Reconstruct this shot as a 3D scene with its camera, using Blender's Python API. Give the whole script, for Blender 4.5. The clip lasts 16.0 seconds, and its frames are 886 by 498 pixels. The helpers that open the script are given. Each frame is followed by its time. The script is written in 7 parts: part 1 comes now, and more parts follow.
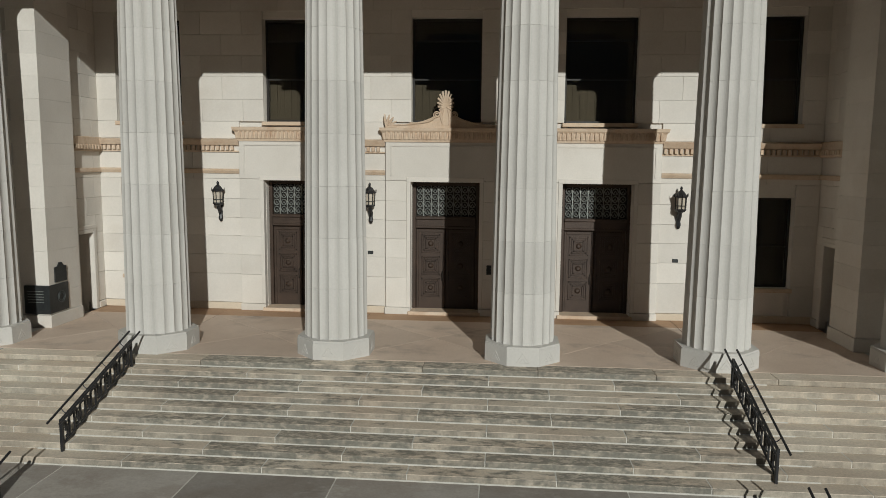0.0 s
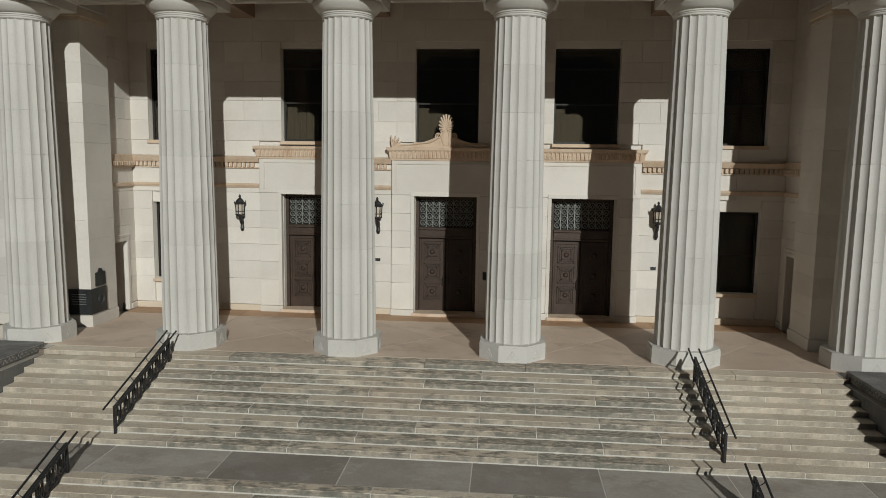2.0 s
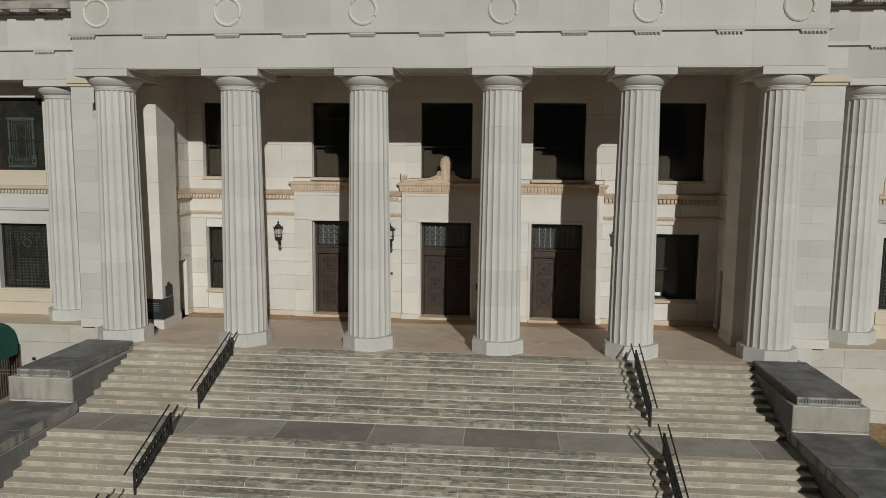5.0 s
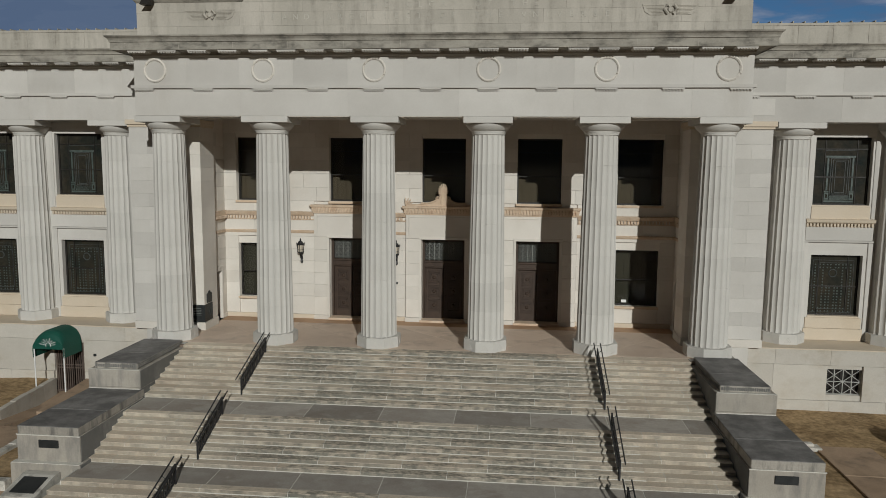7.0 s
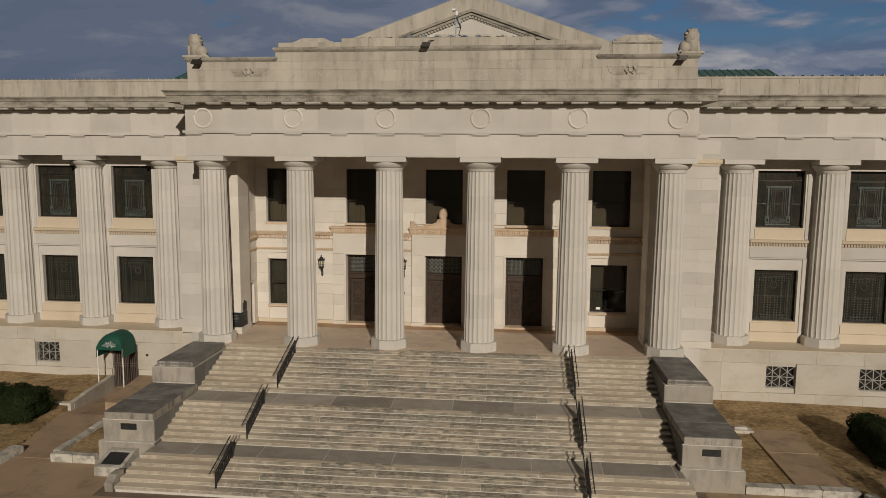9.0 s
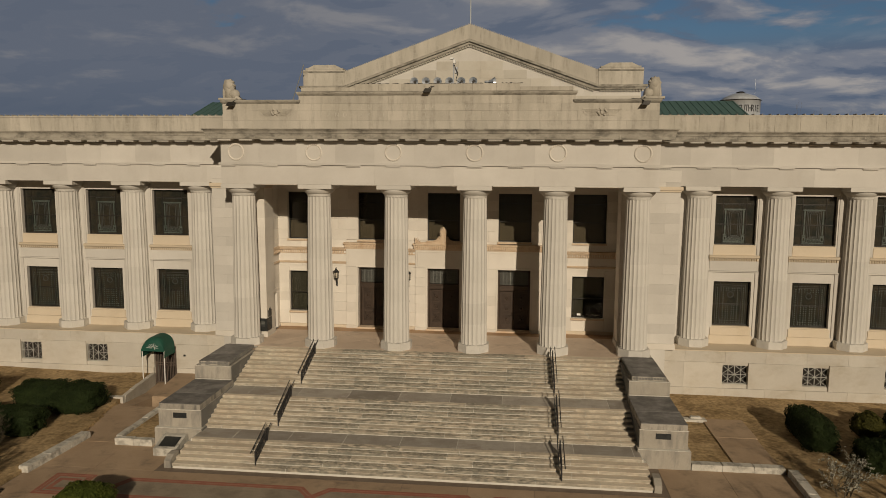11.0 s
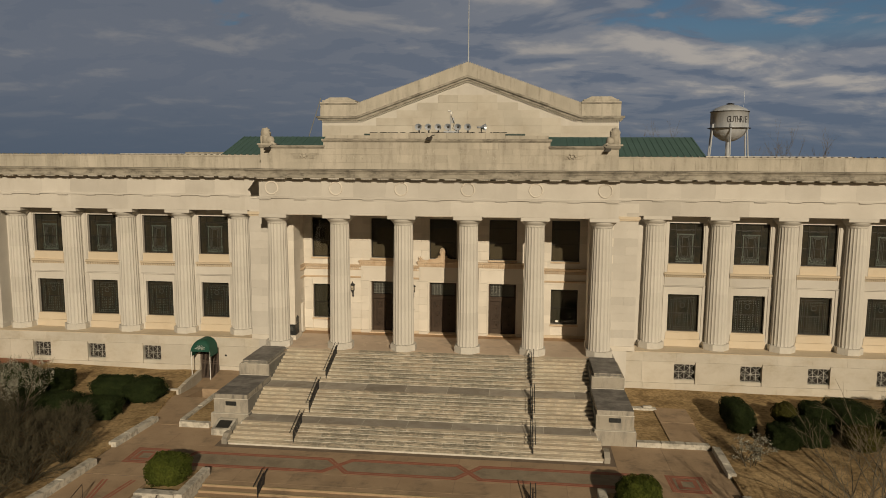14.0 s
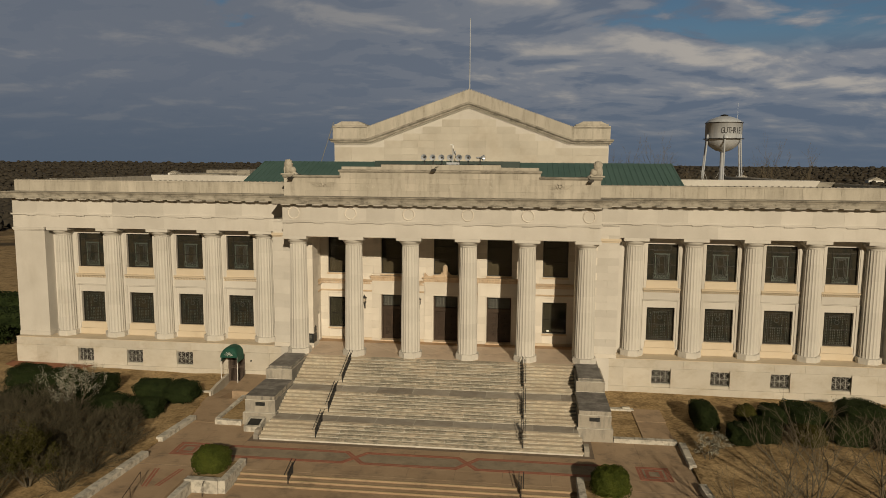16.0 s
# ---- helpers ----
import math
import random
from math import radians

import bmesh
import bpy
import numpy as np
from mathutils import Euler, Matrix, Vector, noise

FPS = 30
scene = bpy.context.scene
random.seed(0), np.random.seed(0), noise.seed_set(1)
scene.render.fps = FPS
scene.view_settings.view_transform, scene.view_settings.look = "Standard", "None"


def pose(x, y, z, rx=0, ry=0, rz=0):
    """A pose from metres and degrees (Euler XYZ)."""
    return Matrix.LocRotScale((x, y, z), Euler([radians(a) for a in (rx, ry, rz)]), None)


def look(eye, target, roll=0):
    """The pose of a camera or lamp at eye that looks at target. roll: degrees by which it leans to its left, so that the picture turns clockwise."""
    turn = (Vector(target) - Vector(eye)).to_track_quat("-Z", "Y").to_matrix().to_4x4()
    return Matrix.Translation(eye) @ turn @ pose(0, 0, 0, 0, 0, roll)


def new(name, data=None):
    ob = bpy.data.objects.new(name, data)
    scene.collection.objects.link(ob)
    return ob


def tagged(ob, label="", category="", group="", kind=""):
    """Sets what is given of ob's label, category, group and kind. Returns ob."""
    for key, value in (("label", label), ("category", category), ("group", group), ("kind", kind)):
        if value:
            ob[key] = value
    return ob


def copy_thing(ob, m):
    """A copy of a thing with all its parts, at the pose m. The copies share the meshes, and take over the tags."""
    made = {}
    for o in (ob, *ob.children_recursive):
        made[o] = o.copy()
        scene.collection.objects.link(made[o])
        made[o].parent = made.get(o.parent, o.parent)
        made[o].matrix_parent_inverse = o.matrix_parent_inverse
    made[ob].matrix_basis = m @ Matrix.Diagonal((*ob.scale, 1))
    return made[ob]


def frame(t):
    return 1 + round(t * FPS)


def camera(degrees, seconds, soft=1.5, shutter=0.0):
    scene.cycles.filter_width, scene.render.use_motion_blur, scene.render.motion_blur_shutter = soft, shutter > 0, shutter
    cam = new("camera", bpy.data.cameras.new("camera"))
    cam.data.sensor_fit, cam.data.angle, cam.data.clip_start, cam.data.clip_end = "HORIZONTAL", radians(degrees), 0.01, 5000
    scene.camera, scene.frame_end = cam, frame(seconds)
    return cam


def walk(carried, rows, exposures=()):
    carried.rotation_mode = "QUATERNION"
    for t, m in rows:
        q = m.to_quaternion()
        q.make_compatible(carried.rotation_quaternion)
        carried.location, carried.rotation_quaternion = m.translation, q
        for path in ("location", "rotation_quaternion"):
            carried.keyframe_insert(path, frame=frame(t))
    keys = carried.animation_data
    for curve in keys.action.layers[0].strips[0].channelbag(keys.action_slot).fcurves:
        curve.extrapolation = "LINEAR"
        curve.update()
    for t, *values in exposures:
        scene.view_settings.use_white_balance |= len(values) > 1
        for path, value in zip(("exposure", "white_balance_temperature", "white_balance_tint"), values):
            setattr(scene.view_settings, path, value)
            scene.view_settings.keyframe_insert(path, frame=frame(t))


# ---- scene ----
cam = camera(63.67, 16.0, soft=0.9)
# seconds, place in metres, then the turns about x, y and z in degrees
ROWS = [
    (0, 2.102, -20.136, 8.920, 83.251, -0.557, 4.889),
    (0.5, 2.173, -20.701, 9.073, 83.206, -0.627, 4.947),
    (1, 2.255, -21.306, 9.234, 83.177, -0.690, 5.005),
    (1.5, 2.342, -22.000, 9.416, 83.164, -0.732, 5.066),
    (2, 2.410, -22.769, 9.607, 83.142, -0.732, 5.127),
    (2.5, 2.487, -23.614, 9.826, 83.145, -0.704, 5.176),
    (3, 2.587, -24.620, 10.055, 83.147, -0.660, 5.225),
    (5.5, 3.241, -30.553, 11.360, 83.347, -0.475, 5.269),
    (6, 3.495, -32.060, 11.695, 83.365, -0.506, 5.326),
    (6.5, 3.729, -33.555, 12.073, 83.371, -0.522, 5.467),
    (7, 3.936, -35.070, 12.496, 83.362, -0.521, 5.611),
    (7.5, 4.160, -36.697, 12.984, 83.360, -0.510, 5.678),
    (8, 4.343, -38.363, 13.447, 83.294, -0.477, 5.745),
    (8.5, 4.506, -40.075, 13.909, 83.241, -0.438, 5.776),
    (9, 4.695, -41.752, 14.399, 83.234, -0.401, 5.773),
    (11.5, 5.769, -49.893, 16.690, 83.181, -0.331, 6.013),
    (12, 6.001, -51.508, 17.127, 83.172, -0.329, 6.047),
    (12.5, 6.245, -53.109, 17.595, 83.194, -0.358, 6.094),
    (13, 6.486, -54.707, 18.059, 83.133, -0.346, 6.185),
    (13.5, 6.751, -56.383, 18.564, 83.070, -0.335, 6.247),
    (14, 7.020, -58.164, 19.139, 83.077, -0.340, 6.334),
    (14.5, 7.273, -59.930, 19.754, 83.113, -0.369, 6.440),
    (15, 7.503, -61.689, 20.383, 83.161, -0.399, 6.508),
    (15.5, 7.690, -63.487, 20.992, 83.166, -0.405, 6.589),
    (16, 7.863, -65.266, 21.607, 83.165, -0.393, 6.621),
]
EXPOSURES = [(0.0, -0.18, 5850, 4), (7.0, -0.34, 5880, 5), (8.0, -0.35, 6250, 9), (8.5, -0.34, 6800, 13), (9.0, -0.34, 7000, 11), (12.5, -0.25, 8350, 10), (16.0, -0.13, 8400, 8)]
walk(cam, [(t, pose(*row)) for t, *row in ROWS], EXPOSURES)

# ---- sky and sun ----
SUN_WAY = Vector((-0.303, 0.953, -0.382)).normalized()
SUN_STRENGTH, SKY_STRENGTH = 3.35, 0.050

sun_data = bpy.data.lights.new("sun", "SUN")
sun_data.energy, sun_data.angle, sun_data.color = SUN_STRENGTH, radians(0.5), (1.0, 0.93, 0.83)
sun = new("sun", sun_data)
sun.matrix_world = look((30, -90, 45), Vector((30, -90, 45)) + SUN_WAY)

world = bpy.data.worlds.new("sky")
world.use_nodes = True
scene.world = world
wn, wl = world.node_tree.nodes, world.node_tree.links
wn.clear()


def wnode(kind, **values):
    n = wn.new(kind)
    for k, v in values.items():
        n.inputs[k].default_value = v
    return n


def wmath(op, a, b=None):
    n = wn.new("ShaderNodeMath")
    n.operation = op
    for i, v in enumerate((a, b)):
        if v is None:
            continue
        if isinstance(v, (int, float)):
            n.inputs[i].default_value = v
        else:
            wl.new(v, n.inputs[i])
    return n.outputs[0]


def wmix(fac, a, b):
    n = wn.new("ShaderNodeMix")
    n.data_type = "RGBA"
    for sock, v in ((n.inputs[0], fac), (n.inputs[6], a), (n.inputs[7], b)):
        if isinstance(v, (int, float, tuple)):
            sock.default_value = v
        else:
            wl.new(v, sock)
    return n.outputs[2]


sky = wn.new("ShaderNodeTexSky")
sky.sky_type, sky.sun_disc = "NISHITA", False
sky.sun_elevation, sky.sun_rotation = radians(20.9), radians(162.4)
sky.air_density, sky.dust_density, sky.ozone_density = 1.0, 0.6, 1.5
coord = wn.new("ShaderNodeTexCoord")
split = wn.new("ShaderNodeSeparateXYZ")
wl.new(coord.outputs["Generated"], split.inputs[0])
lift = wmath("ADD", wmath("MAXIMUM", split.outputs[2], 0.0), 0.19)
flat = wn.new("ShaderNodeCombineXYZ")
wl.new(wmath("DIVIDE", split.outputs[0], lift), flat.inputs[0])
wl.new(wmath("MULTIPLY", wmath("DIVIDE", split.outputs[1], lift), 1.2), flat.inputs[1])


def wnoise(scale, detail, rough, distortion=0.0, shift=(0.0, 0.0)):
    m = wn.new("ShaderNodeMapping")
    m.inputs["Location"].default_value = (shift[0], shift[1], 0.4)
    wl.new(flat.outputs[0], m.inputs[0])
    n = wnode("ShaderNodeTexNoise", Scale=scale, Detail=detail, Roughness=rough, Distortion=distortion)
    wl.new(m.outputs[0], n.inputs["Vector"])
    return n.outputs["Fac"]


def wramp(value, lo, hi, out=(0.0, 1.0)):
    n = wn.new("ShaderNodeMapRange")
    n.interpolation_type = "SMOOTHSTEP"
    wl.new(value, n.inputs[0])
    for k, v in enumerate((lo, hi, *out)):
        n.inputs[k + 1].default_value = v
    return n.outputs[0]


def rolls(scale, at, step):
    """Cloud rolls: their thickness, and how far they thin out towards the zenith, where the sun lights their tops."""
    here = wnoise(scale, 8.0, 0.55, 0.45, at)
    above = wnoise(scale, 8.0, 0.55, 0.45, (at[0] + step * 0.25, at[1] - step))
    return here, wmath("SUBTRACT", here, above)


heap, rise = rolls(1.05, (5.3, 2.2), 0.30)
small, small_rise = rolls(2.7, (1.7, 8.1), 0.14)
thick = wmath("ADD", wmath("MULTIPLY", heap, 0.68), wmath("MULTIPLY", small, 0.32))
lit = wmath("ADD", wmath("MULTIPLY", rise, 0.75), wmath("MULTIPLY", small_rise, 0.85))
CLOUD_DARK, CLOUD_MID, CLOUD_LIGHT, SLATE = (1.75, 2.58, 4.35, 1.0), (3.10, 3.82, 5.45, 1.0), (6.7, 6.9, 7.7, 1.0), (1.50, 2.32, 3.92, 1.0)
# the cover lies thinner and brighter to the east
east = wramp(split.outputs[0], -0.45, 0.42, (0.30, 1.0))
cloud = wmix(wmath("MAXIMUM", wmath("MULTIPLY", wramp(lit, 0.03, -0.11), wmath("ADD", wmath("MULTIPLY", east, 0.6), 0.4)), wramp(east, 0.75, 0.30, (0.0, 0.45))), CLOUD_MID, CLOUD_DARK)
cloud = wmix(wmath("MULTIPLY", wramp(lit, 0.03, 0.25), east), cloud, CLOUD_LIGHT)
haze = wramp(split.outputs[2], 0.13, 0.0)
cloud = wmix(wmath("MULTIPLY", haze, 0.92), cloud, SLATE)
deep = wn.new("ShaderNodeMix")
deep.data_type, deep.blend_type = "RGBA", "MULTIPLY"
deep.inputs[0].default_value = 1.0
wl.new(sky.outputs[0], deep.inputs[6])
deep.inputs[7].default_value = (0.42, 0.62, 0.86, 1.0)
cover = wramp(thick, 0.395, 0.455)
mixed = wmix(wmath("MAXIMUM", cover, wramp(split.outputs[2], 0.17, 0.13)), deep.outputs[2], cloud)
# the unseen sky overhead is set whiter, to keep the fill light neutral
mixed = wmix(wmath("MULTIPLY", wramp(split.outputs[2], 0.38, 0.85), 0.9), mixed, (2.75, 2.95, 3.35, 1.0))
# the low clouds away from the sun are lit on their near side; the unseen sky overhead and behind is dimmed to deepen
# the shade
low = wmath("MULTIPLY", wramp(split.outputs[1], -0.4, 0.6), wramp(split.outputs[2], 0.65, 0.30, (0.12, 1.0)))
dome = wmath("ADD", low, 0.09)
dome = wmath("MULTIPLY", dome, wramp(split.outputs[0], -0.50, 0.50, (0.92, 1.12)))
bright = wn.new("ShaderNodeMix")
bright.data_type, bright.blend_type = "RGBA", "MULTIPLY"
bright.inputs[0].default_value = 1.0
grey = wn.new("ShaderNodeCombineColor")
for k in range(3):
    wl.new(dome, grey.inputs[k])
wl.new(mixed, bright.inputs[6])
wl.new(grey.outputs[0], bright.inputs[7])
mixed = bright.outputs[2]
back = wnode("ShaderNodeBackground", Strength=SKY_STRENGTH)
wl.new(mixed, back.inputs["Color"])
wout = wn.new("ShaderNodeOutputWorld")
wl.new(back.outputs[0], wout.inputs["Surface"])

# ---- materials ----
def mat(name, c1, c2, scale=0.6, stretch=(1, 1, 1), rough=0.8, vary=0.10, grain=0.12, bump=0.25, fine=18.0,
        stain=None, stain_scale=0.5, stain_stretch=(1, 1, 1), stain_at=(0.55, 0.72), stain_most=0.8, metal=0.0, inside=None, by_piece=0.0, sun_dim=0.0, beyond=None, gloss=0.5, speckle=0.0, top_tone=None):
    """A two-scale surface: broad patches between c1 and c2, fine grain, a tone for each piece, and shaped stains."""
    m = bpy.data.materials.new(name)
    m.use_nodes = True
    nodes, links = m.node_tree.nodes, m.node_tree.links
    shader = nodes["Principled BSDF"]
    shader.inputs["Roughness"].default_value = rough
    shader.inputs["Metallic"].default_value = metal
    shader.inputs["Specular IOR Level"].default_value = gloss
    geo = nodes.new("ShaderNodeNewGeometry")

    def noise_of(size, stretch_by, detail, shift=0.0):
        mp = nodes.new("ShaderNodeMapping")
        mp.inputs["Scale"].default_value = stretch_by
        mp.inputs["Location"].default_value = (shift, shift, shift)
        links.new(geo.outputs["Position"], mp.inputs[0])
        n = nodes.new("ShaderNodeTexNoise")
        n.inputs["Scale"].default_value, n.inputs["Detail"].default_value = size, detail
        n.inputs["Roughness"].default_value = 0.62
        links.new(mp.outputs[0], n.inputs["Vector"])
        return n.outputs["Fac"]

    def mix(fac, a, b, blend="MIX"):
        n = nodes.new("ShaderNodeMix")
        n.data_type, n.blend_type = "RGBA", blend
        for sock, v in ((n.inputs[0], fac), (n.inputs[6], a), (n.inputs[7], b)):
            if isinstance(v, (int, float)):
                sock.default_value = v
            elif isinstance(v, tuple):
                sock.default_value = (*v, 1.0)
            else:
                links.new(v, sock)
        return n.outputs[2]

    def ranged(value, a, b, lo, hi):
        n = nodes.new("ShaderNodeMapRange")
        links.new(value, n.inputs[0])
        for i, v in enumerate((a, b, lo, hi)):
            n.inputs[i + 1].default_value = v
        return n.outputs[0]

    colour = mix(ranged(noise_of(scale, stretch, 5.0), 0.32, 0.68, 0.0, 1.0), c1, c2)
    info, mid = nodes.new("ShaderNodeObjectInfo"), None
    if stain:
        spread = noise_of(stain_scale, stain_stretch, 7.0, 5.3)
        if by_piece:
            more = nodes.new("ShaderNodeMath")
            more.operation = "ADD"
            links.new(spread, more.inputs[0])
            links.new(ranged(info.outputs["Random"], 0.0, 1.0, -by_piece, by_piece), more.inputs[1])
            spread = more.outputs[0]
        fac = ranged(spread, stain_at[0], stain_at[1], 0.0, stain_most)
        if speckle:
            worn = nodes.new("ShaderNodeMath")
            worn.operation = "MULTIPLY"
            links.new(fac, worn.inputs[0])
            links.new(ranged(noise_of(speckle, (0.6, 1, 1), 5.0, 3.7), 0.40, 0.56, 0.45, 1.0), worn.inputs[1])
            fac = worn.outputs[0]
        if inside:
            sep = nodes.new("ShaderNodeSeparateXYZ")
            links.new(geo.outputs["Position"], sep.inputs[0])
            off = nodes.new("ShaderNodeMath")
            off.operation = "ABSOLUTE"
            links.new(sep.outputs[0], off.inputs[0])
            soft = nodes.new("ShaderNodeMath")
            soft.operation = "ADD"
            links.new(off.outputs[0], soft.inputs[0])
            links.new(ranged(noise_of(0.5, (0.25, 3, 3), 3.0, 2.0), 0.3, 0.7, -1.4, 1.4), soft.inputs[1])
            both = nodes.new("ShaderNodeMath")
            both.operation = "MULTIPLY"
            links.new(fac, both.inputs[0])
            mid = ranged(soft.outputs[0], inside[0], inside[1], 1.0, inside[2])
            links.new(mid, both.inputs[1])
            fac = both.outputs[0]
        colour = mix(fac, colour, stain)
    if sun_dim:
        # upright faces toned down in colour against the low sun, broken by noise
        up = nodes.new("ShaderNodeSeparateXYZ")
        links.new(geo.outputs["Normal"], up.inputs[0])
        riser_dim = nodes.new("ShaderNodeMath")
        riser_dim.operation = "MULTIPLY"
        links.new(ranged(up.outputs[2], 0.3, 0.7, sun_dim, 0.0), riser_dim.inputs[0])
        links.new(ranged(noise_of(2.5, (1, 1, 0.5), 6.0, 9.1), 0.35, 0.62, 0.45, 1.0), riser_dim.inputs[1])
        riser_dim = riser_dim.outputs[0]
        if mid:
            # strongest towards the middle of the stairs
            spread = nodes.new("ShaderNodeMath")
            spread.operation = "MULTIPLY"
            links.new(riser_dim, spread.inputs[0])
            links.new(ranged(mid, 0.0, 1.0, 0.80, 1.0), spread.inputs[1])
            riser_dim = spread.outputs[0]
        colour = mix(riser_dim, colour, stain)
    if top_tone:
        # a darker mottled tone on the upper faces of a slab, reaching a little over the edge
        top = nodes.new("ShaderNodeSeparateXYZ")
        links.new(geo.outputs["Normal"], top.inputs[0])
        colour = mix(ranged(top.outputs[2], 0.2, 0.6, 0.0, 1.0), colour, mix(ranged(noise_of(1.1, (1, 1, 1), 6.0, 6.6), 0.40, 0.68, 0.0, 1.0), top_tone, tuple(2.1 * c for c in top_tone)))
    if beyond:
        # another land cover past a distance from the building, with a ragged edge
        far = nodes.new("ShaderNodeVectorMath")
        far.operation = "LENGTH"
        links.new(geo.outputs["Position"], far.inputs[0])
        rag = nodes.new("ShaderNodeMath")
        rag.operation = "ADD"
        links.new(far.outputs["Value"], rag.inputs[0])
        links.new(ranged(noise_of(0.012, (1, 2.5, 1), 6.0, 4.0), 0.35, 0.65, -70.0, 70.0), rag.inputs[1])
        colour = mix(ranged(rag.outputs[0], beyond[0], beyond[0] + 60, 0.0, 0.92), colour, beyond[1])
    tiny = noise_of(fine, (1, 1, 1), 4.0, 1.7)
    colour = mix(1.0, colour, mix(ranged(tiny, 0.25, 0.75, 0.0, 1.0), (1 - grain,) * 3, (1 + grain,) * 3), "MULTIPLY")
    if vary:
        colour = mix(1.0, colour, mix(info.outputs["Random"], (1 - vary,) * 3, (1 + vary * 0.7,) * 3), "MULTIPLY")
    links.new(colour, shader.inputs["Base Color"])
    if bump:
        b = nodes.new("ShaderNodeBump")
        b.inputs["Strength"].default_value, b.inputs["Distance"].default_value = bump, 0.02
        links.new(tiny, b.inputs["Height"])
        links.new(b.outputs[0], shader.inputs["Normal"])
    return m


STONE = mat("pale_limestone", (0.504, 0.481, 0.444), (0.571, 0.549, 0.511), 0.35, rough=0.85, vary=0.11, grain=0.04, bump=0.10,
            stain=(0.386, 0.353, 0.302), stain_scale=0.25, stain_stretch=(1.5, 1.5, 0.35), stain_at=(0.56, 0.78), stain_most=0.5)
BASE = mat("stained_base_limestone", (0.487, 0.454, 0.399), (0.563, 0.529, 0.470), 0.4, rough=0.88, vary=0.07, grain=0.07,
           stain=(0.361, 0.302, 0.218), stain_scale=0.55, stain_stretch=(0.8, 1, 1.2), stain_at=(0.47, 0.68), stain_most=0.55, speckle=5.0)
COLUMN = mat("column_limestone", (0.529, 0.510, 0.472), (0.580, 0.560, 0.522), 0.5, rough=0.85, vary=0.06, grain=0.04, bump=0.08,
             stain=(0.462, 0.420, 0.370), stain_scale=0.4, stain_stretch=(2, 2, 0.3), stain_at=(0.58, 0.8), stain_most=0.5)
WALL = mat("ashlar_limestone", (0.61, 0.57, 0.51), (0.69, 0.652, 0.592), 0.4, rough=0.85, vary=0.08, grain=0.04, bump=0.10,
           stain=(0.508, 0.437, 0.355), stain_scale=0.3, stain_at=(0.55, 0.8), stain_most=0.5)
GABLE = mat("patchy_gable_limestone", (0.455, 0.425, 0.372), (0.53, 0.50, 0.442), 0.3, rough=0.88, vary=0.07, grain=0.06,
            stain=(0.39, 0.34, 0.275), stain_scale=0.35, stain_at=(0.50, 0.72), stain_most=0.5)
TRIM = mat("ochre_stained_trim", (0.56, 0.425, 0.30), (0.61, 0.50, 0.385), 0.9, rough=0.85, vary=0.03, grain=0.08,
           stain=(0.38, 0.23, 0.135), stain_scale=2.4, stain_at=(0.5, 0.70), stain_most=0.45)
CREAM = mat("cream_spandrel_stone", (0.580, 0.491, 0.374), (0.613, 0.529, 0.420), 0.6, rough=0.85, vary=0.03, grain=0.05,
            stain=(0.462, 0.370, 0.260), stain_scale=0.5, stain_at=(0.55, 0.8), stain_most=0.5)
ATTIC = mat("weathered_attic_stone", (0.388, 0.361, 0.309), (0.508, 0.471, 0.411), 0.5, stretch=(1, 1, 0.4), rough=0.9, vary=0.08, grain=0.07,
            stain=(0.204, 0.185, 0.153), stain_scale=0.8, stain_stretch=(2.6, 2.6, 0.35), stain_at=(0.48, 0.70), stain_most=0.62, speckle=5.0)
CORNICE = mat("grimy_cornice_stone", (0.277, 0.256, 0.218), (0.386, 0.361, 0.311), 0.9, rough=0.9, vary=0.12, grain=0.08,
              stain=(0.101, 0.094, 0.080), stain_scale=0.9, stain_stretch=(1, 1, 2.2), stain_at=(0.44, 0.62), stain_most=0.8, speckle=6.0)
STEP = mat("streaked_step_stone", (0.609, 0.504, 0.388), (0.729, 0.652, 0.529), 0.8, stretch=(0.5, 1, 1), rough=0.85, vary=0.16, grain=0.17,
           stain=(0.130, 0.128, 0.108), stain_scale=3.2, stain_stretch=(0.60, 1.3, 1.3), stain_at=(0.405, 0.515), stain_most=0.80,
           inside=(6.0, 8.6, 0.08), by_piece=0.20, sun_dim=0.80, speckle=9.0)
LANDING = mat("dark_landing_slab", (0.285, 0.245, 0.205), (0.39, 0.36, 0.32), 0.6, rough=0.75, vary=0.24, grain=0.10,
              stain=(0.42, 0.39, 0.345), stain_scale=1.3, stain_stretch=(0.7, 1, 1), stain_at=(0.52, 0.59), stain_most=0.7, by_piece=0.06, speckle=8.0)
MORTAR = mat("pale_mortar", (0.56, 0.54, 0.485), (0.66, 0.635, 0.57), 2.0, rough=0.95, vary=0, grain=0.12)
JOINT = mat("recessed_joint", (0.420, 0.382, 0.332), (0.479, 0.437, 0.382), 2.0, rough=0.95, vary=0, grain=0.15)
FLOOR = mat("pinkish_floor_stone", (0.56, 0.44, 0.345), (0.65, 0.53, 0.425), 0.5, rough=0.65, vary=0.08, grain=0.08,
            stain=(0.265, 0.207, 0.164), stain_scale=0.45, stain_at=(0.52, 0.70), stain_most=0.75, speckle=4.0)
FLOOR_JOINT = mat("dark_floor_joint", (0.16, 0.12, 0.09), (0.22, 0.17, 0.13), 2.0, rough=0.95, vary=0, grain=0.15)
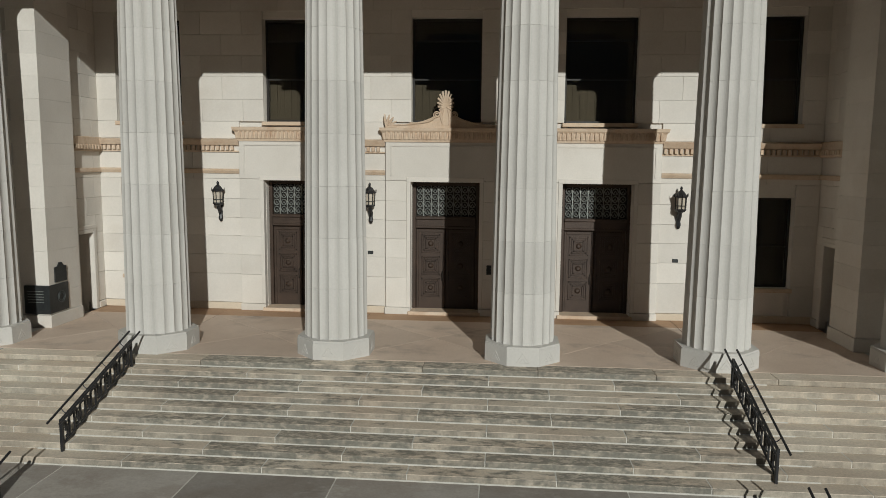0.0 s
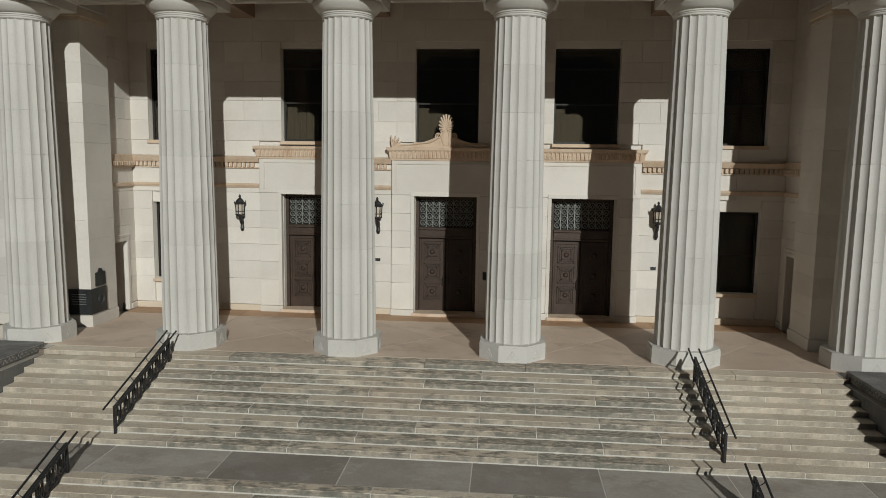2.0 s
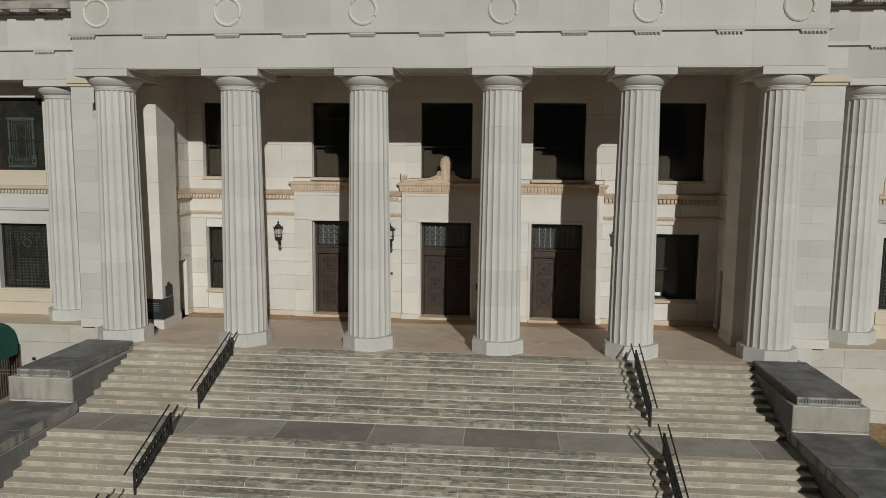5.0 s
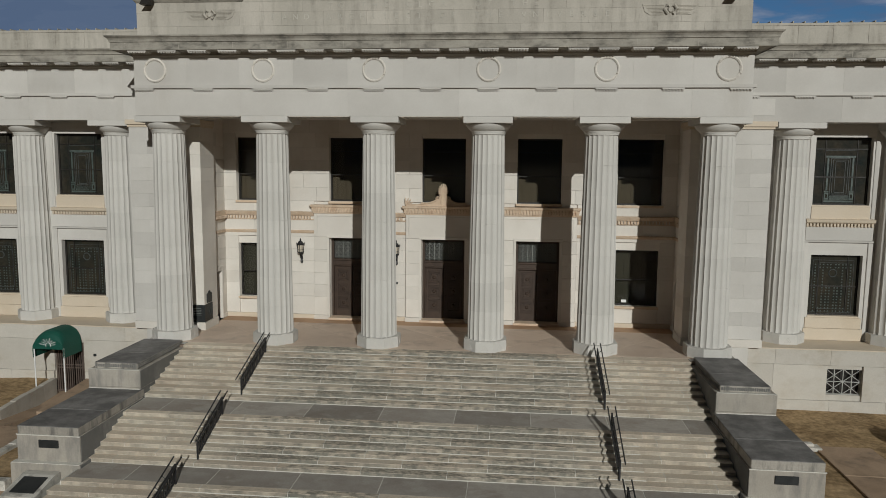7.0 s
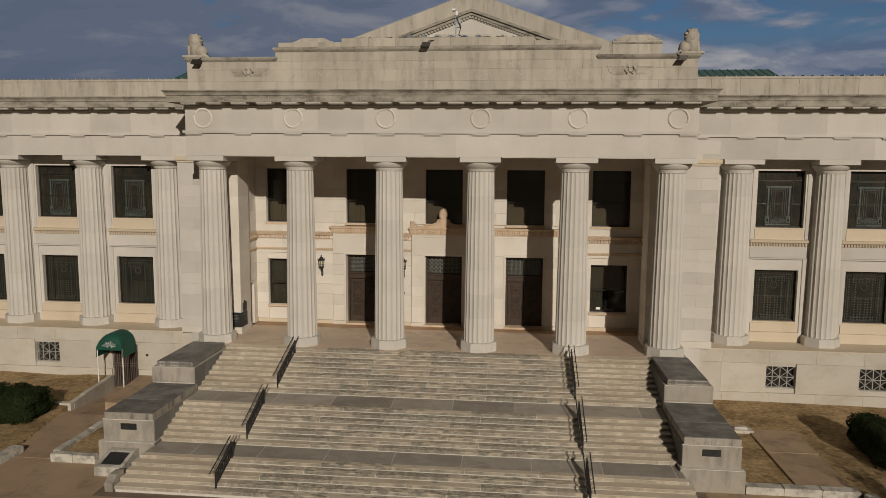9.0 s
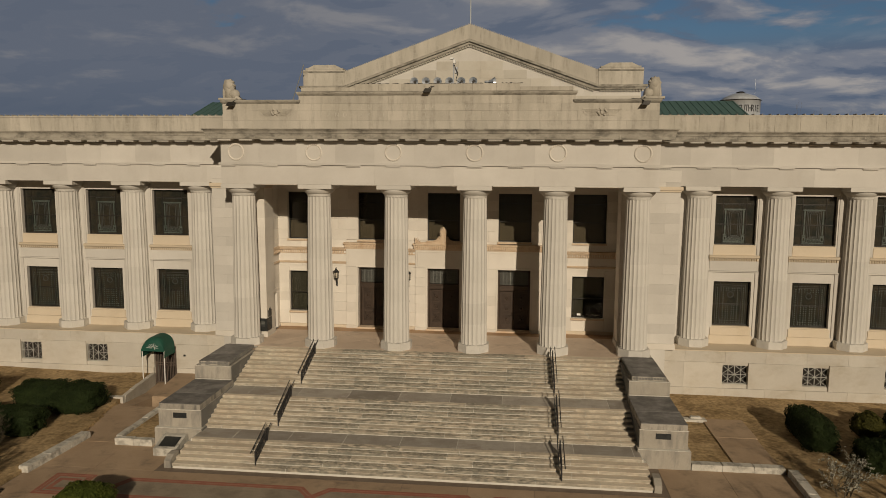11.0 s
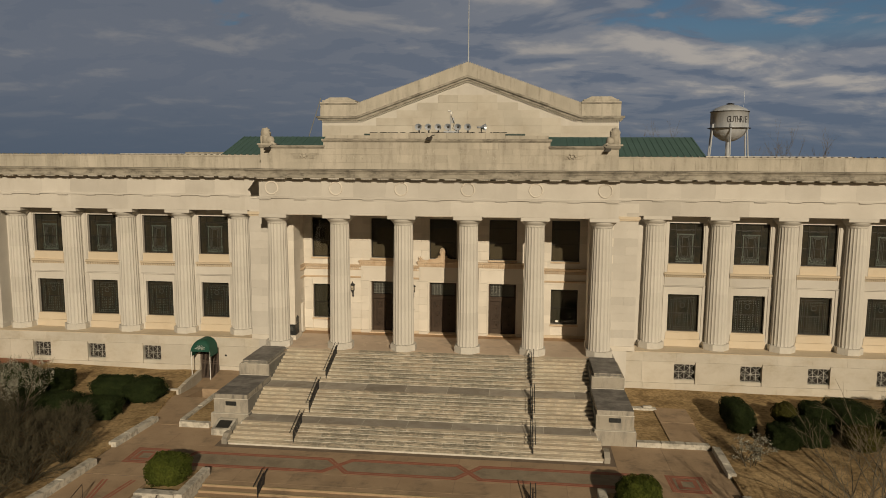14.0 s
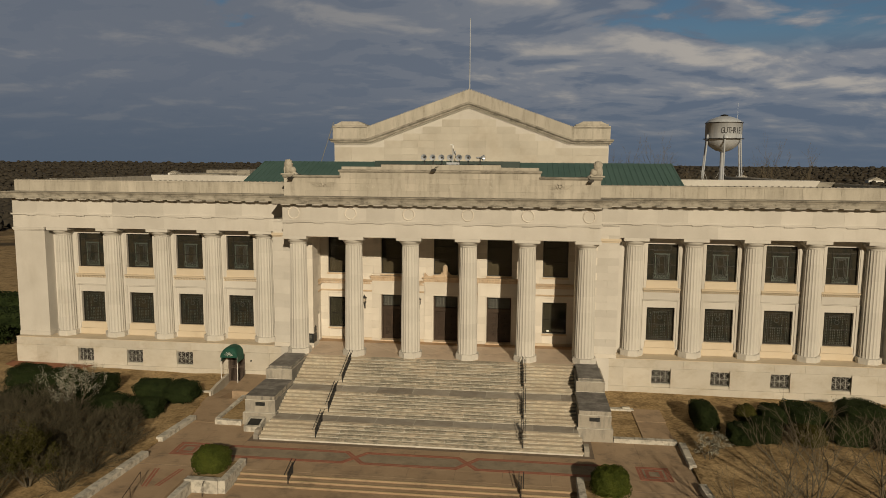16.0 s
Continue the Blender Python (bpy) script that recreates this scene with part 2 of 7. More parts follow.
# orange border tone: reddish stains plus warm light thrown back by the wall
FLOOR_EDGE = mat("warm_lit_stained_floor_stone", (0.388, 0.240, 0.139), (0.462, 0.305, 0.185), 0.6, rough=0.7, vary=0.06, grain=0.08,
                 stain=(0.277, 0.157, 0.092), stain_scale=0.7, stain_at=(0.50, 0.68), stain_most=0.7)
CAP = mat("dark_topped_cap_slab", (0.302, 0.277, 0.239), (0.378, 0.349, 0.302), 0.8, rough=0.8, vary=0.1, grain=0.12,
          stain=(0.109, 0.105, 0.097), stain_scale=0.9, stain_stretch=(3, 3, 0.6), stain_at=(0.48, 0.64), stain_most=0.8, top_tone=(0.118, 0.113, 0.108))
BLOCK = mat("pedestal_limestone", (0.319, 0.290, 0.244), (0.395, 0.361, 0.311), 0.8, rough=0.85, vary=0.10, grain=0.08,
            stain=(0.185, 0.176, 0.164), stain_scale=0.9, stain_stretch=(2, 2, 0.5), stain_at=(0.48, 0.66), stain_most=0.7, by_piece=0.04)
# soot, with the shade of the stair-side faces mixed into the colour
SOOT_SHADE = mat("sooty_shaded_slab", (0.115, 0.115, 0.108), (0.185, 0.18, 0.168), 0.7, rough=0.85, vary=0.14, grain=0.12,
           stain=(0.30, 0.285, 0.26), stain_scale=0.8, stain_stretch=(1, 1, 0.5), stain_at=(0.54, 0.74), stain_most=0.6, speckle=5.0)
IRON = mat("black_painted_iron", (0.012, 0.012, 0.013), (0.022, 0.022, 0.024), 4.0, rough=0.45, vary=0, grain=0.2, bump=0.1, fine=60)
BRONZE = mat("dark_bronze", (0.04, 0.026, 0.018), (0.062, 0.040, 0.028), 2.0, rough=0.5, vary=0.06, grain=0.15, fine=30, metal=0.2)
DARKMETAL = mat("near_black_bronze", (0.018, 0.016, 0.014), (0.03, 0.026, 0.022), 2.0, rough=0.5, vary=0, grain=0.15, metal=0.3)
GRILLE = mat("verdigris_grille", (0.19, 0.20, 0.18), (0.29, 0.30, 0.28), 6.0, rough=0.5, vary=0, grain=0.2, metal=0.4)
PLAQUE = mat("dark_bronze_plaque", (0.022, 0.025, 0.026), (0.04, 0.042, 0.042), 3.0, rough=0.45, vary=0, grain=0.2, metal=0.3)
LEAD = mat("lead_came", (0.044, 0.050, 0.048), (0.070, 0.077, 0.074), 6.0, rough=0.6, vary=0, grain=0.1)
STAINED = mat("green_brown_art_glass", (0.015, 0.019, 0.017), (0.040, 0.034, 0.024), 1.3, rough=0.16, vary=0.1, grain=0.3, bump=0.06, fine=9)
UNLIT_BACKING = mat("unlit_room_backing", (0.045, 0.045, 0.034), (0.075, 0.068, 0.048), 3.0, stretch=(8, 1, 0.2), rough=0.8, vary=0.05, grain=0.1)
MOSAIC = mat("pale_green_mosaic_glass", (0.047, 0.065, 0.059), (0.100, 0.120, 0.110), 4.0, rough=0.3, vary=0.1, grain=0.3, bump=0.05, fine=12)
CEILING = mat("shade_brown_ceiling", (0.27, 0.19, 0.14), (0.34, 0.25, 0.19), 0.7, rough=0.9, vary=0, grain=0.1)
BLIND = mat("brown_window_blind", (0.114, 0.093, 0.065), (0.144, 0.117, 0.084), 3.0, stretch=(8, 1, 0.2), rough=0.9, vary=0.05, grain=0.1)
GREEN_ROOF = mat("green_standing_seam_metal", (0.075, 0.15, 0.135), (0.10, 0.185, 0.165), 0.3, rough=0.45, vary=0, grain=0.06, metal=0.2, bump=0.05)
DARK_GREEN = mat("dark_green_louvre_metal", (0.020, 0.042, 0.038), (0.032, 0.06, 0.054), 0.6, rough=0.5, vary=0, grain=0.1)
WHITE_ROOF = mat("white_roof_membrane", (0.44, 0.42, 0.385), (0.54, 0.52, 0.48), 0.3, rough=0.7, vary=0, grain=0.05)
AWNING = mat("dark_green_canvas", (0.0, 0.055, 0.036), (0.004, 0.075, 0.05), 1.0, rough=0.7, vary=0, grain=0.1)
WHITE = mat("white_paint", (0.72, 0.72, 0.70), (0.78, 0.78, 0.76), 2.0, rough=0.5, vary=0, grain=0.04)
PLAZA = mat("tan_concrete", (0.353, 0.248, 0.162), (0.430, 0.312, 0.211), 0.35, rough=0.85, vary=0.06, grain=0.10,
            stain=(0.168, 0.128, 0.090), stain_scale=0.7, stain_at=(0.50, 0.66), stain_most=0.65, speckle=4.0)
RED = mat("red_brick_band", (0.300, 0.106, 0.069), (0.375, 0.156, 0.106), 2.0, rough=0.85, vary=0.1, grain=0.15)
CURB = mat("weathered_white_curb", (0.50, 0.475, 0.42), (0.62, 0.59, 0.53), 0.9, rough=0.9, vary=0.08, grain=0.10,
           stain=(0.27, 0.255, 0.225), stain_scale=2.2, stain_at=(0.47, 0.62), stain_most=0.85)
LAWN = mat("dry_winter_lawn", (0.335, 0.235, 0.125), (0.42, 0.305, 0.175), 0.25, rough=0.95, vary=0, grain=0.45, bump=0.8, fine=4,
           stain=(0.185, 0.125, 0.065), stain_scale=0.6, stain_at=(0.46, 0.60), stain_most=0.85, speckle=3.0, gloss=0.1, beyond=(190.0, (0.058, 0.047, 0.033)))
RED_EARTH = mat("red_bare_earth", (0.22, 0.085, 0.045), (0.28, 0.12, 0.065), 0.6, rough=0.95, vary=0, grain=0.2, bump=0.5, fine=6)
HEDGE = mat("dark_hedge_leaf", (0.012, 0.021, 0.007), (0.025, 0.037, 0.012), 1.2, rough=0.8, vary=0, grain=0.5, bump=0.2, fine=9, gloss=0.12)
BUSH = mat("clipped_bush_leaf", (0.04, 0.056, 0.010), (0.07, 0.085, 0.016), 1.5, rough=0.8, vary=0, grain=0.5, bump=0.2, fine=9, gloss=0.15)
SHRUB = mat("olive_shrub_leaf", (0.034, 0.034, 0.009), (0.058, 0.055, 0.014), 1.5, rough=0.8, vary=0, grain=0.4, fine=9, gloss=0.1)
BLOSSOM = mat("white_blossom", (0.34, 0.34, 0.28), (0.46, 0.46, 0.39), 3.0, rough=0.7, vary=0, grain=0.1)
BARK = mat("grey_brown_bark", (0.085, 0.068, 0.046), (0.14, 0.117, 0.082), 2.0, rough=0.9, vary=0.05, grain=0.25, fine=20)
TWIG = mat("dark_brown_twigs", (0.047, 0.040, 0.023), (0.081, 0.069, 0.043), 2.0, rough=0.9, vary=0.05, grain=0.25, fine=20)
WOODS = mat("bare_winter_woods", (0.030, 0.026, 0.020), (0.052, 0.043, 0.031), 0.012, rough=0.95, vary=0, grain=0.30, bump=0.0, fine=0.25)
STEEL = mat("silver_painted_steel", (0.46, 0.50, 0.55), (0.62, 0.66, 0.71), 0.4, stretch=(2, 2, 0.3), rough=0.30, vary=0, grain=0.05, metal=0.25, fine=3)
POLE = mat("weathered_grey_pole", (0.16, 0.16, 0.155), (0.24, 0.24, 0.23), 1.0, rough=0.5, vary=0, grain=0.08)
GRATE = mat("dull_grey_cast_grate", (0.34, 0.34, 0.32), (0.46, 0.46, 0.43), 3.0, rough=0.6, vary=0, grain=0.15)
PANEL = mat("grey_aggregate_panel", (0.256, 0.209, 0.153), (0.326, 0.270, 0.200), 0.5, rough=0.9, vary=0.05, grain=0.2,
            stain=(0.167, 0.135, 0.098), stain_scale=0.9, stain_at=(0.48, 0.66), stain_most=0.6)
LETTER = mat("black_lettering", (0.03, 0.03, 0.035), (0.04, 0.04, 0.045), 3.0, rough=0.6, vary=0, grain=0.1)
GATE = mat("brown_painted_steel", (0.075, 0.055, 0.045), (0.11, 0.082, 0.066), 3.0, rough=0.6, vary=0, grain=0.15)
NOSING = mat("worn_yellow_nosing", (0.28, 0.22, 0.13), (0.36, 0.285, 0.175), 1.0, rough=0.9, vary=0, grain=0.15, stain=(0.27, 0.2, 0.12), stain_scale=1.5, stain_at=(0.48, 0.62))
GLOW = mat("frosted_lantern_glass", (0.45, 0.40, 0.32), (0.55, 0.49, 0.40), 5.0, rough=0.3, vary=0, grain=0.1)


def glass(name, tint, rough=0.04):
    m = bpy.data.materials.new(name)
    m.use_nodes = True
    nodes, links = m.node_tree.nodes, m.node_tree.links
    out = nodes["Material Output"]
    nodes.remove(nodes["Principled BSDF"])
    clear, gloss, both = nodes.new("ShaderNodeBsdfTransparent"), nodes.new("ShaderNodeBsdfGlossy"), nodes.new("ShaderNodeMixShader")
    clear.inputs["Color"].default_value = (*tint, 1)
    gloss.inputs["Roughness"].default_value = rough
    fres = nodes.new("ShaderNodeFresnel")
    fres.inputs["IOR"].default_value = 1.45
    links.new(fres.outputs[0], both.inputs[0])
    links.new(clear.outputs[0], both.inputs[1])
    links.new(gloss.outputs[0], both.inputs[2])
    links.new(both.outputs[0], out.inputs["Surface"])
    return m


PANE = glass("smoky_window_glass", (0.72, 0.72, 0.68))

# ---- mesh helpers ----
class Shape:
    """Collects vertices and faces for one mesh."""

    def __init__(self):
        self.v, self.f = [], []

    def add(self, verts, faces):
        n = len(self.v)
        self.v += [tuple(p) for p in verts]
        self.f += [tuple(i + n for i in f) for f in faces]
        return self

    def box(self, x0, x1, y0, y1, z0, z1, c=0.0):
        """A box; c chamfers its edges."""
        if c <= 0:
            p = [(x, y, z) for x in (x0, x1) for y in (y0, y1) for z in (z0, z1)]
            return self.add(p, [(0, 1, 3, 2), (4, 6, 7, 5), (0, 4, 5, 1), (2, 3, 7, 6), (0, 2, 6, 4), (1, 5, 7, 3)])
        X, Y, Z, p = (x0, x1), (y0, y1), (z0, z1), []
        s = (1, -1)
        for i in (0, 1):
            for j in (0, 1):
                for k in (0, 1):
                    x, y, z, dx, dy, dz = X[i], Y[j], Z[k], c * s[i], c * s[j], c * s[k]
                    p += [(x, y + dy, z + dz), (x + dx, y, z + dz), (x + dx, y + dy, z)]
        q = lambda i, j, k, a: 3 * (4 * i + 2 * j + k) + a
        f = []
        for i in (0, 1):
            f.append([q(i, 0, 0, 0), q(i, 0, 1, 0), q(i, 1, 1, 0), q(i, 1, 0, 0)][::s[i]])
            f.append([q(0, i, 0, 1), q(1, i, 0, 1), q(1, i, 1, 1), q(0, i, 1, 1)][::s[i]])
            f.append([q(0, 0, i, 2), q(0, 1, i, 2), q(1, 1, i, 2), q(1, 0, i, 2)][::s[i]])
        for a in (0, 1):
            for b in (0, 1):
                w = 1 if a == b else -1
                f.append([q(a, b, 0, 0), q(a, b, 0, 1), q(a, b, 1, 1), q(a, b, 1, 0)][::-w])
                f.append([q(0, a, b, 1), q(0, a, b, 2), q(1, a, b, 2), q(1, a, b, 1)][::-w])
                f.append([q(a, 0, b, 0), q(a, 0, b, 2), q(a, 1, b, 2), q(a, 1, b, 0)][::w])
                for d in (0, 1):
                    w3 = 1 if (a + b + d) % 2 else -1
                    f.append([q(a, b, d, 0), q(a, b, d, 1), q(a, b, d, 2)][::-w3])
        return self.add(p, f)

    def prism(self, outline, lo, hi, axis="y"):
        """An outline of (a, b) pairs drawn out from lo to hi along an axis."""
        put = {"y": lambda a, b, d: (a, d, b), "x": lambda a, b, d: (d, a, b), "z": lambda a, b, d: (a, b, d)}[axis]
        n = len(outline)
        p = [put(a, b, lo) for a, b in outline] + [put(a, b, hi) for a, b in outline]
        f = [tuple(range(n)), tuple(range(2 * n - 1, n - 1, -1))]
        f += [(i, (i + 1) % n, n + (i + 1) % n, n + i)[::-1] for i in range(n)]
        return self.add(p, f)

    def lathe(self, profile, x, y, n=24, radius=None):
        """Turns (r, z) pairs round the upright through (x, y). radius(r, angle, z) may shape the ring."""
        p, f = [], []
        for r, z in profile:
            for i in range(n):
                a = 2 * math.pi * i / n
                q = radius(r, a, z) if radius else r
                p.append((x + q * math.cos(a), y + q * math.sin(a), z))
        for k in range(len(profile) - 1):
            for i in range(n):
                j = (i + 1) % n
                f.append((k * n + i, k * n + j, (k + 1) * n + j, (k + 1) * n + i))
        f += [tuple(range(n - 1, -1, -1)), tuple((len(profile) - 1) * n + i for i in range(n))]
        return self.add(p, f)

    def sweep(self, profile, path, closed_ends=True):
        """Carries a profile of (out, z) pairs along a plan path of (x, y) points; out lies to the right of the way."""
        path, n, m, p, f = [Vector(q) for q in path], len(profile), len(path), [], []
        for i in range(m):
            ways = [(path[j + 1] - path[j]).normalized() for j in (i - 1, i) if 0 <= j < m - 1]
            sides = [Vector((w.y, -w.x)) for w in ways]
            side = sum(sides, Vector((0, 0)))
            side = side / side.dot(sides[0])
            p += [(path[i].x + side.x * o, path[i].y + side.y * o, z) for o, z in profile]
        for i in range(m - 1):
            f += [(i * n + k, i * n + (k + 1) % n, (i + 1) * n + (k + 1) % n, (i + 1) * n + k) for k in range(n)]
        if closed_ends:
            f += [tuple(range(n - 1, -1, -1)), tuple(range((m - 1) * n, m * n))]
        return self.add(p, f)

    def tube(self, points, radii, n=6):
        """A round bar along points; radii is one number or one for each point."""
        points = [Vector(q) for q in points]
        radii = radii if isinstance(radii, (list, tuple)) else [radii] * len(points)
        p, f, m = [], [], len(points)
        for i, c in enumerate(points):
            w = (points[min(i + 1, m - 1)] - points[max(i - 1, 0)]).normalized()
            a = w.cross(Vector((0, 0, 1)) if abs(w.z) < 0.9 else Vector((1, 0, 0))).normalized()
            b = w.cross(a)
            p += [c + radii[i] * (math.cos(2 * math.pi * k / n) * a + math.sin(2 * math.pi * k / n) * b) for k in range(n)]
        for i in range(m - 1):
            f += [(i * n + k, i * n + (k + 1) % n, (i + 1) * n + (k + 1) % n, (i + 1) * n + k) for k in range(n)]
        f += [tuple(range(n - 1, -1, -1)), tuple(range((m - 1) * n, m * n))]
        return self.add(p, f)

    def mesh(self, name, material, smooth=False, fix=True):
        me = bpy.data.meshes.new(name)
        me.from_pydata(self.v, [], self.f)
        if fix:
            bm = bmesh.new()
            bm.from_mesh(me)
            bmesh.ops.recalc_face_normals(bm, faces=bm.faces)
            bm.to_mesh(me)
            bm.free()
        me.materials.append(material)
        if smooth:
            me.polygons.foreach_set("use_smooth", [True] * len(me.polygons))
        return me


def thing(name, label, category, at=(0, 0, 0), group="", kind=""):
    """An empty at the thing's base, to carry its parts."""
    ob = new(name)
    ob.location = at
    ob.empty_display_size = 0.3
    return tagged(ob, label, category, group, kind)


def adopt(ob, parent):
    ob.parent = parent
    ob.matrix_parent_inverse = Matrix.Translation(-parent.location) if parent.data is None else Matrix()
    return ob


def part(name, shape, material, parent, label="", smooth=False, kind=""):
    """A mesh, given in world coordinates, under a thing or under a part."""
    data = shape if isinstance(shape, bpy.types.Mesh) else shape.mesh(name, material, smooth)
    return tagged(adopt(new(name, data), parent), label, "", "", kind)


def solid(name, shape, material, label, category, kind="", smooth=False):
    """A top-level thing of one mesh."""
    return tagged(new(name, shape.mesh(name, material, smooth)), label, category, "", kind)


PIECES = {}


def piece(name, x0, x1, y0, y1, z0, z1, material, parent, c=0.012):
    """A chamfered block as an object of its own; blocks of the same size share a mesh."""
    size = tuple(round(v, 3) for v in (x1 - x0, y1 - y0, z1 - z0))
    key = (size, material.name, c)
    if key not in PIECES:
        a, b, d = (s / 2 for s in size)
        PIECES[key] = Shape().box(-a, a, -b, b, -d, d, c).mesh(name, material, fix=False)
    ob = new(name, PIECES[key])
    ob.location = ((x0 + x1) / 2, (y0 + y1) / 2, (z0 + z1) / 2)
    ob.parent = parent
    if parent.data is None:
        ob.matrix_parent_inverse = Matrix.Translation(-parent.location)
    return ob


def courses(name, parent, u0, u1, levels, holes, lay, material, length=1.8, gap=0.006, rng=None):
    """Lays blocks in courses between the levels, round the holes (u0, u1, z0, z1); lay(u0, u1, z0, z1) places one."""
    rng = rng or random.Random(len(levels) * 7 + int(abs(u0) * 13))
    for k in range(len(levels) - 1):
        z0, z1 = levels[k], levels[k + 1]
        cuts = sorted((max(h[0], u0), min(h[1], u1)) for h in holes if h[2] < z1 - 0.05 and h[3] > z0 + 0.05 and h[0] < u1 and h[1] > u0)
        at, spans = u0, []
        for a, b in cuts:
            if a > at + 0.02:
                spans.append((at, a))
            at = max(at, b)
        if at < u1 - 0.02:
            spans.append((at, u1))
        for a, b in spans:
            n = max(1, round((b - a) / length))
            step = (b - a) / n
            shift = step * 0.5 if k % 2 and n > 1 else 0.0
            edges = [a] + [a + shift + i * step for i in range(0 if shift else 1, n)] + [b]
            for e0, e1 in zip(edges, edges[1:]):
                if e1 - e0 > 0.06:
                    lay(e0 + gap / 2, e1 - gap / 2, z0 + gap / 2, z1 - gap / 2)


def wall_with_holes(u0, u1, z0, z1, holes):
    """Rectangles that fill a wall round its holes."""
    xs = sorted({u0, u1, *(min(max(h[i], u0), u1) for h in holes for i in (0, 1))})
    out = []
    for a, b in zip(xs, xs[1:]):
        at = z0
        for h in sorted((h for h in holes if h[0] < b - 1e-4 and h[1] > a + 1e-4), key=lambda h: h[2]):
            if h[2] > at + 1e-4:
                out.append((a, b, at, h[2]))
            at = max(at, h[3])
        if at < z1 - 1e-4:
            out.append((a, b, at, z1))
    return out


def glyphs(chars):
    """One flat-based mesh for each capital, 1 m high and 1 m deep, from the built-in font."""
    out = {}
    for ch in chars:
        cu = bpy.data.curves.new("glyph", "FONT")
        cu.body, cu.size, cu.extrude, cu.align_x, cu.resolution_u = ch, 1 / 0.70, 0.5, "CENTER", 2
        out[ch] = new("glyph", cu)
    deps = bpy.context.evaluated_depsgraph_get()
    done = {ch: bpy.data.meshes.new_from_object(ob.evaluated_get(deps)) for ch, ob in out.items()}
    for ob in out.values():
        cu = ob.data
        bpy.data.objects.remove(ob)
        bpy.data.curves.remove(cu)
    return done


GLYPHS, LETTERED = glyphs("ACDEFGHILNORTUVSY"), {}


def letter(name, ch, material):
    if (ch, material.name) not in LETTERED:
        LETTERED[ch, material.name] = GLYPHS[ch].copy()
        LETTERED[ch, material.name].materials.append(material)
    return new(name, LETTERED[ch, material.name])

# ---- levels and plan ----
BAY = 5.4
RISE = 0.1573
PORTICO = 3.46
PLAZA_Z = 0.06
LANDING_1, LANDING_2 = PORTICO - 9 * RISE, PORTICO - 16 * RISE
ARCH, TAENIA, FRIEZE, CORNICE_Z, ROOF_Z = 14.82, 16.12, 16.27, 17.70, 18.45
FRONT = -1.16
WING_FRONT, WING_WALL, BASE_FRONT, WING_AXIS = 2.55, 4.00, 1.90, 3.70
WING_END = 44.6
BACK = 5.45
SIDE = 12.95
COLUMNS = [(i - 2.5) * BAY for i in range(6)]
WING_COLUMNS = [18.25 + BAY * i for i in range(5)]
WING_BAYS = [20.95 + BAY * i for i in range(4)]

# ---- the ground ----
def path_edge(y):
    """The lawn side of the path and ramp that lead to the basement gate."""
    for (y0, x0), (y1, x1) in zip(PATH_EDGE, PATH_EDGE[1:]):
        if y <= y1:
            return x0 + (x1 - x0) * max(0.0, y - y0) / (y1 - y0)
    return PATH_EDGE[-1][1]


PATH_EDGE = ((-10.6, -19.75), (-4.6, -20.95), (-3.75, -21.02), (1.95, -21.70))


def ground_height(x, y):
    if -20.05 < x < 20.05 and -34 < y < -10.4 or -15 < x < 15 and -12 < y < 1.8 or (path_edge(y) < x < -14.9 and -11 < y < 3.4):
        return -0.9
    z = 0.24 + 0.022 * max(0.0, min(18.0, -x - 24)) - 0.012 * max(0.0, min(15.0, x - 22))
    z += 0.12 * math.exp(-((x + 22.6) / 1.6) ** 2) * min(1.0, max(0.0, (y + 6.0) / 2.5)) * (x < -21)
    z -= 0.035 * max(0.0, min(40.0, -y - 14))
    far = math.hypot(x, y - 10)
    if far > 90:
        z -= min(9.0, (far - 90) * 0.03)
        z += min(24.0, max(0.0, far - 900) * 0.0085)
        z += 5.0 * (noise.noise(Vector((x * 0.0011, y * 0.0011, 3.0)))) * min(1.0, (far - 90) / 500)
    return z + 0.05 * noise.noise(Vector((x * 0.35, y * 0.35, 0.0)))


def ground_sheet():
    lines = lambda near, step: sorted({*[round(-near + i * step, 3) for i in range(int(2 * near / step) + 1)],
                                       *[s * v for v in (80, 95, 115, 140, 175, 220, 280, 360, 470, 620, 820, 1100, 1500, 2100, 3000, 4200) for s in (1, -1)]})
    xs, ys = lines(66, 0.75), lines(66, 0.75)
    xs = sorted({*xs, -20.0, -20.1, 20.0, 20.1, *[-22.1 + 0.12 * i for i in range(21)], -14.9, -15.1, 15.0, 15.1})
    ys = sorted({*ys, -10.41, -10.3, 1.8, 1.9, 1.95, 2.0})
    v = [(x, y, ground_height(x, y)) for y in ys for x in xs]
    n = len(xs)
    f = [(j * n + i, j * n + i + 1, (j + 1) * n + i + 1, (j + 1) * n + i) for j in range(len(ys) - 1) for i in range(n - 1)]
    return Shape().add(v, f)


solid("ground", ground_sheet(), LAWN, "dry tan winter lawn and fields reaching the horizon", "ground", "structure")

# plaza, its joints and the red bands
plaza = thing("pavement", "tan concrete plaza with red brick bands before the stairs", "pavement", (0, -16, PLAZA_Z), kind="structure")
part("bedding", Shape().box(-20.0, 20.0, -19.0, -10.0, PLAZA_Z - 0.9, PLAZA_Z - 0.012), FLOOR_JOINT, plaza)
xs = [-19.95 + 3.325 * i for i in range(13)]
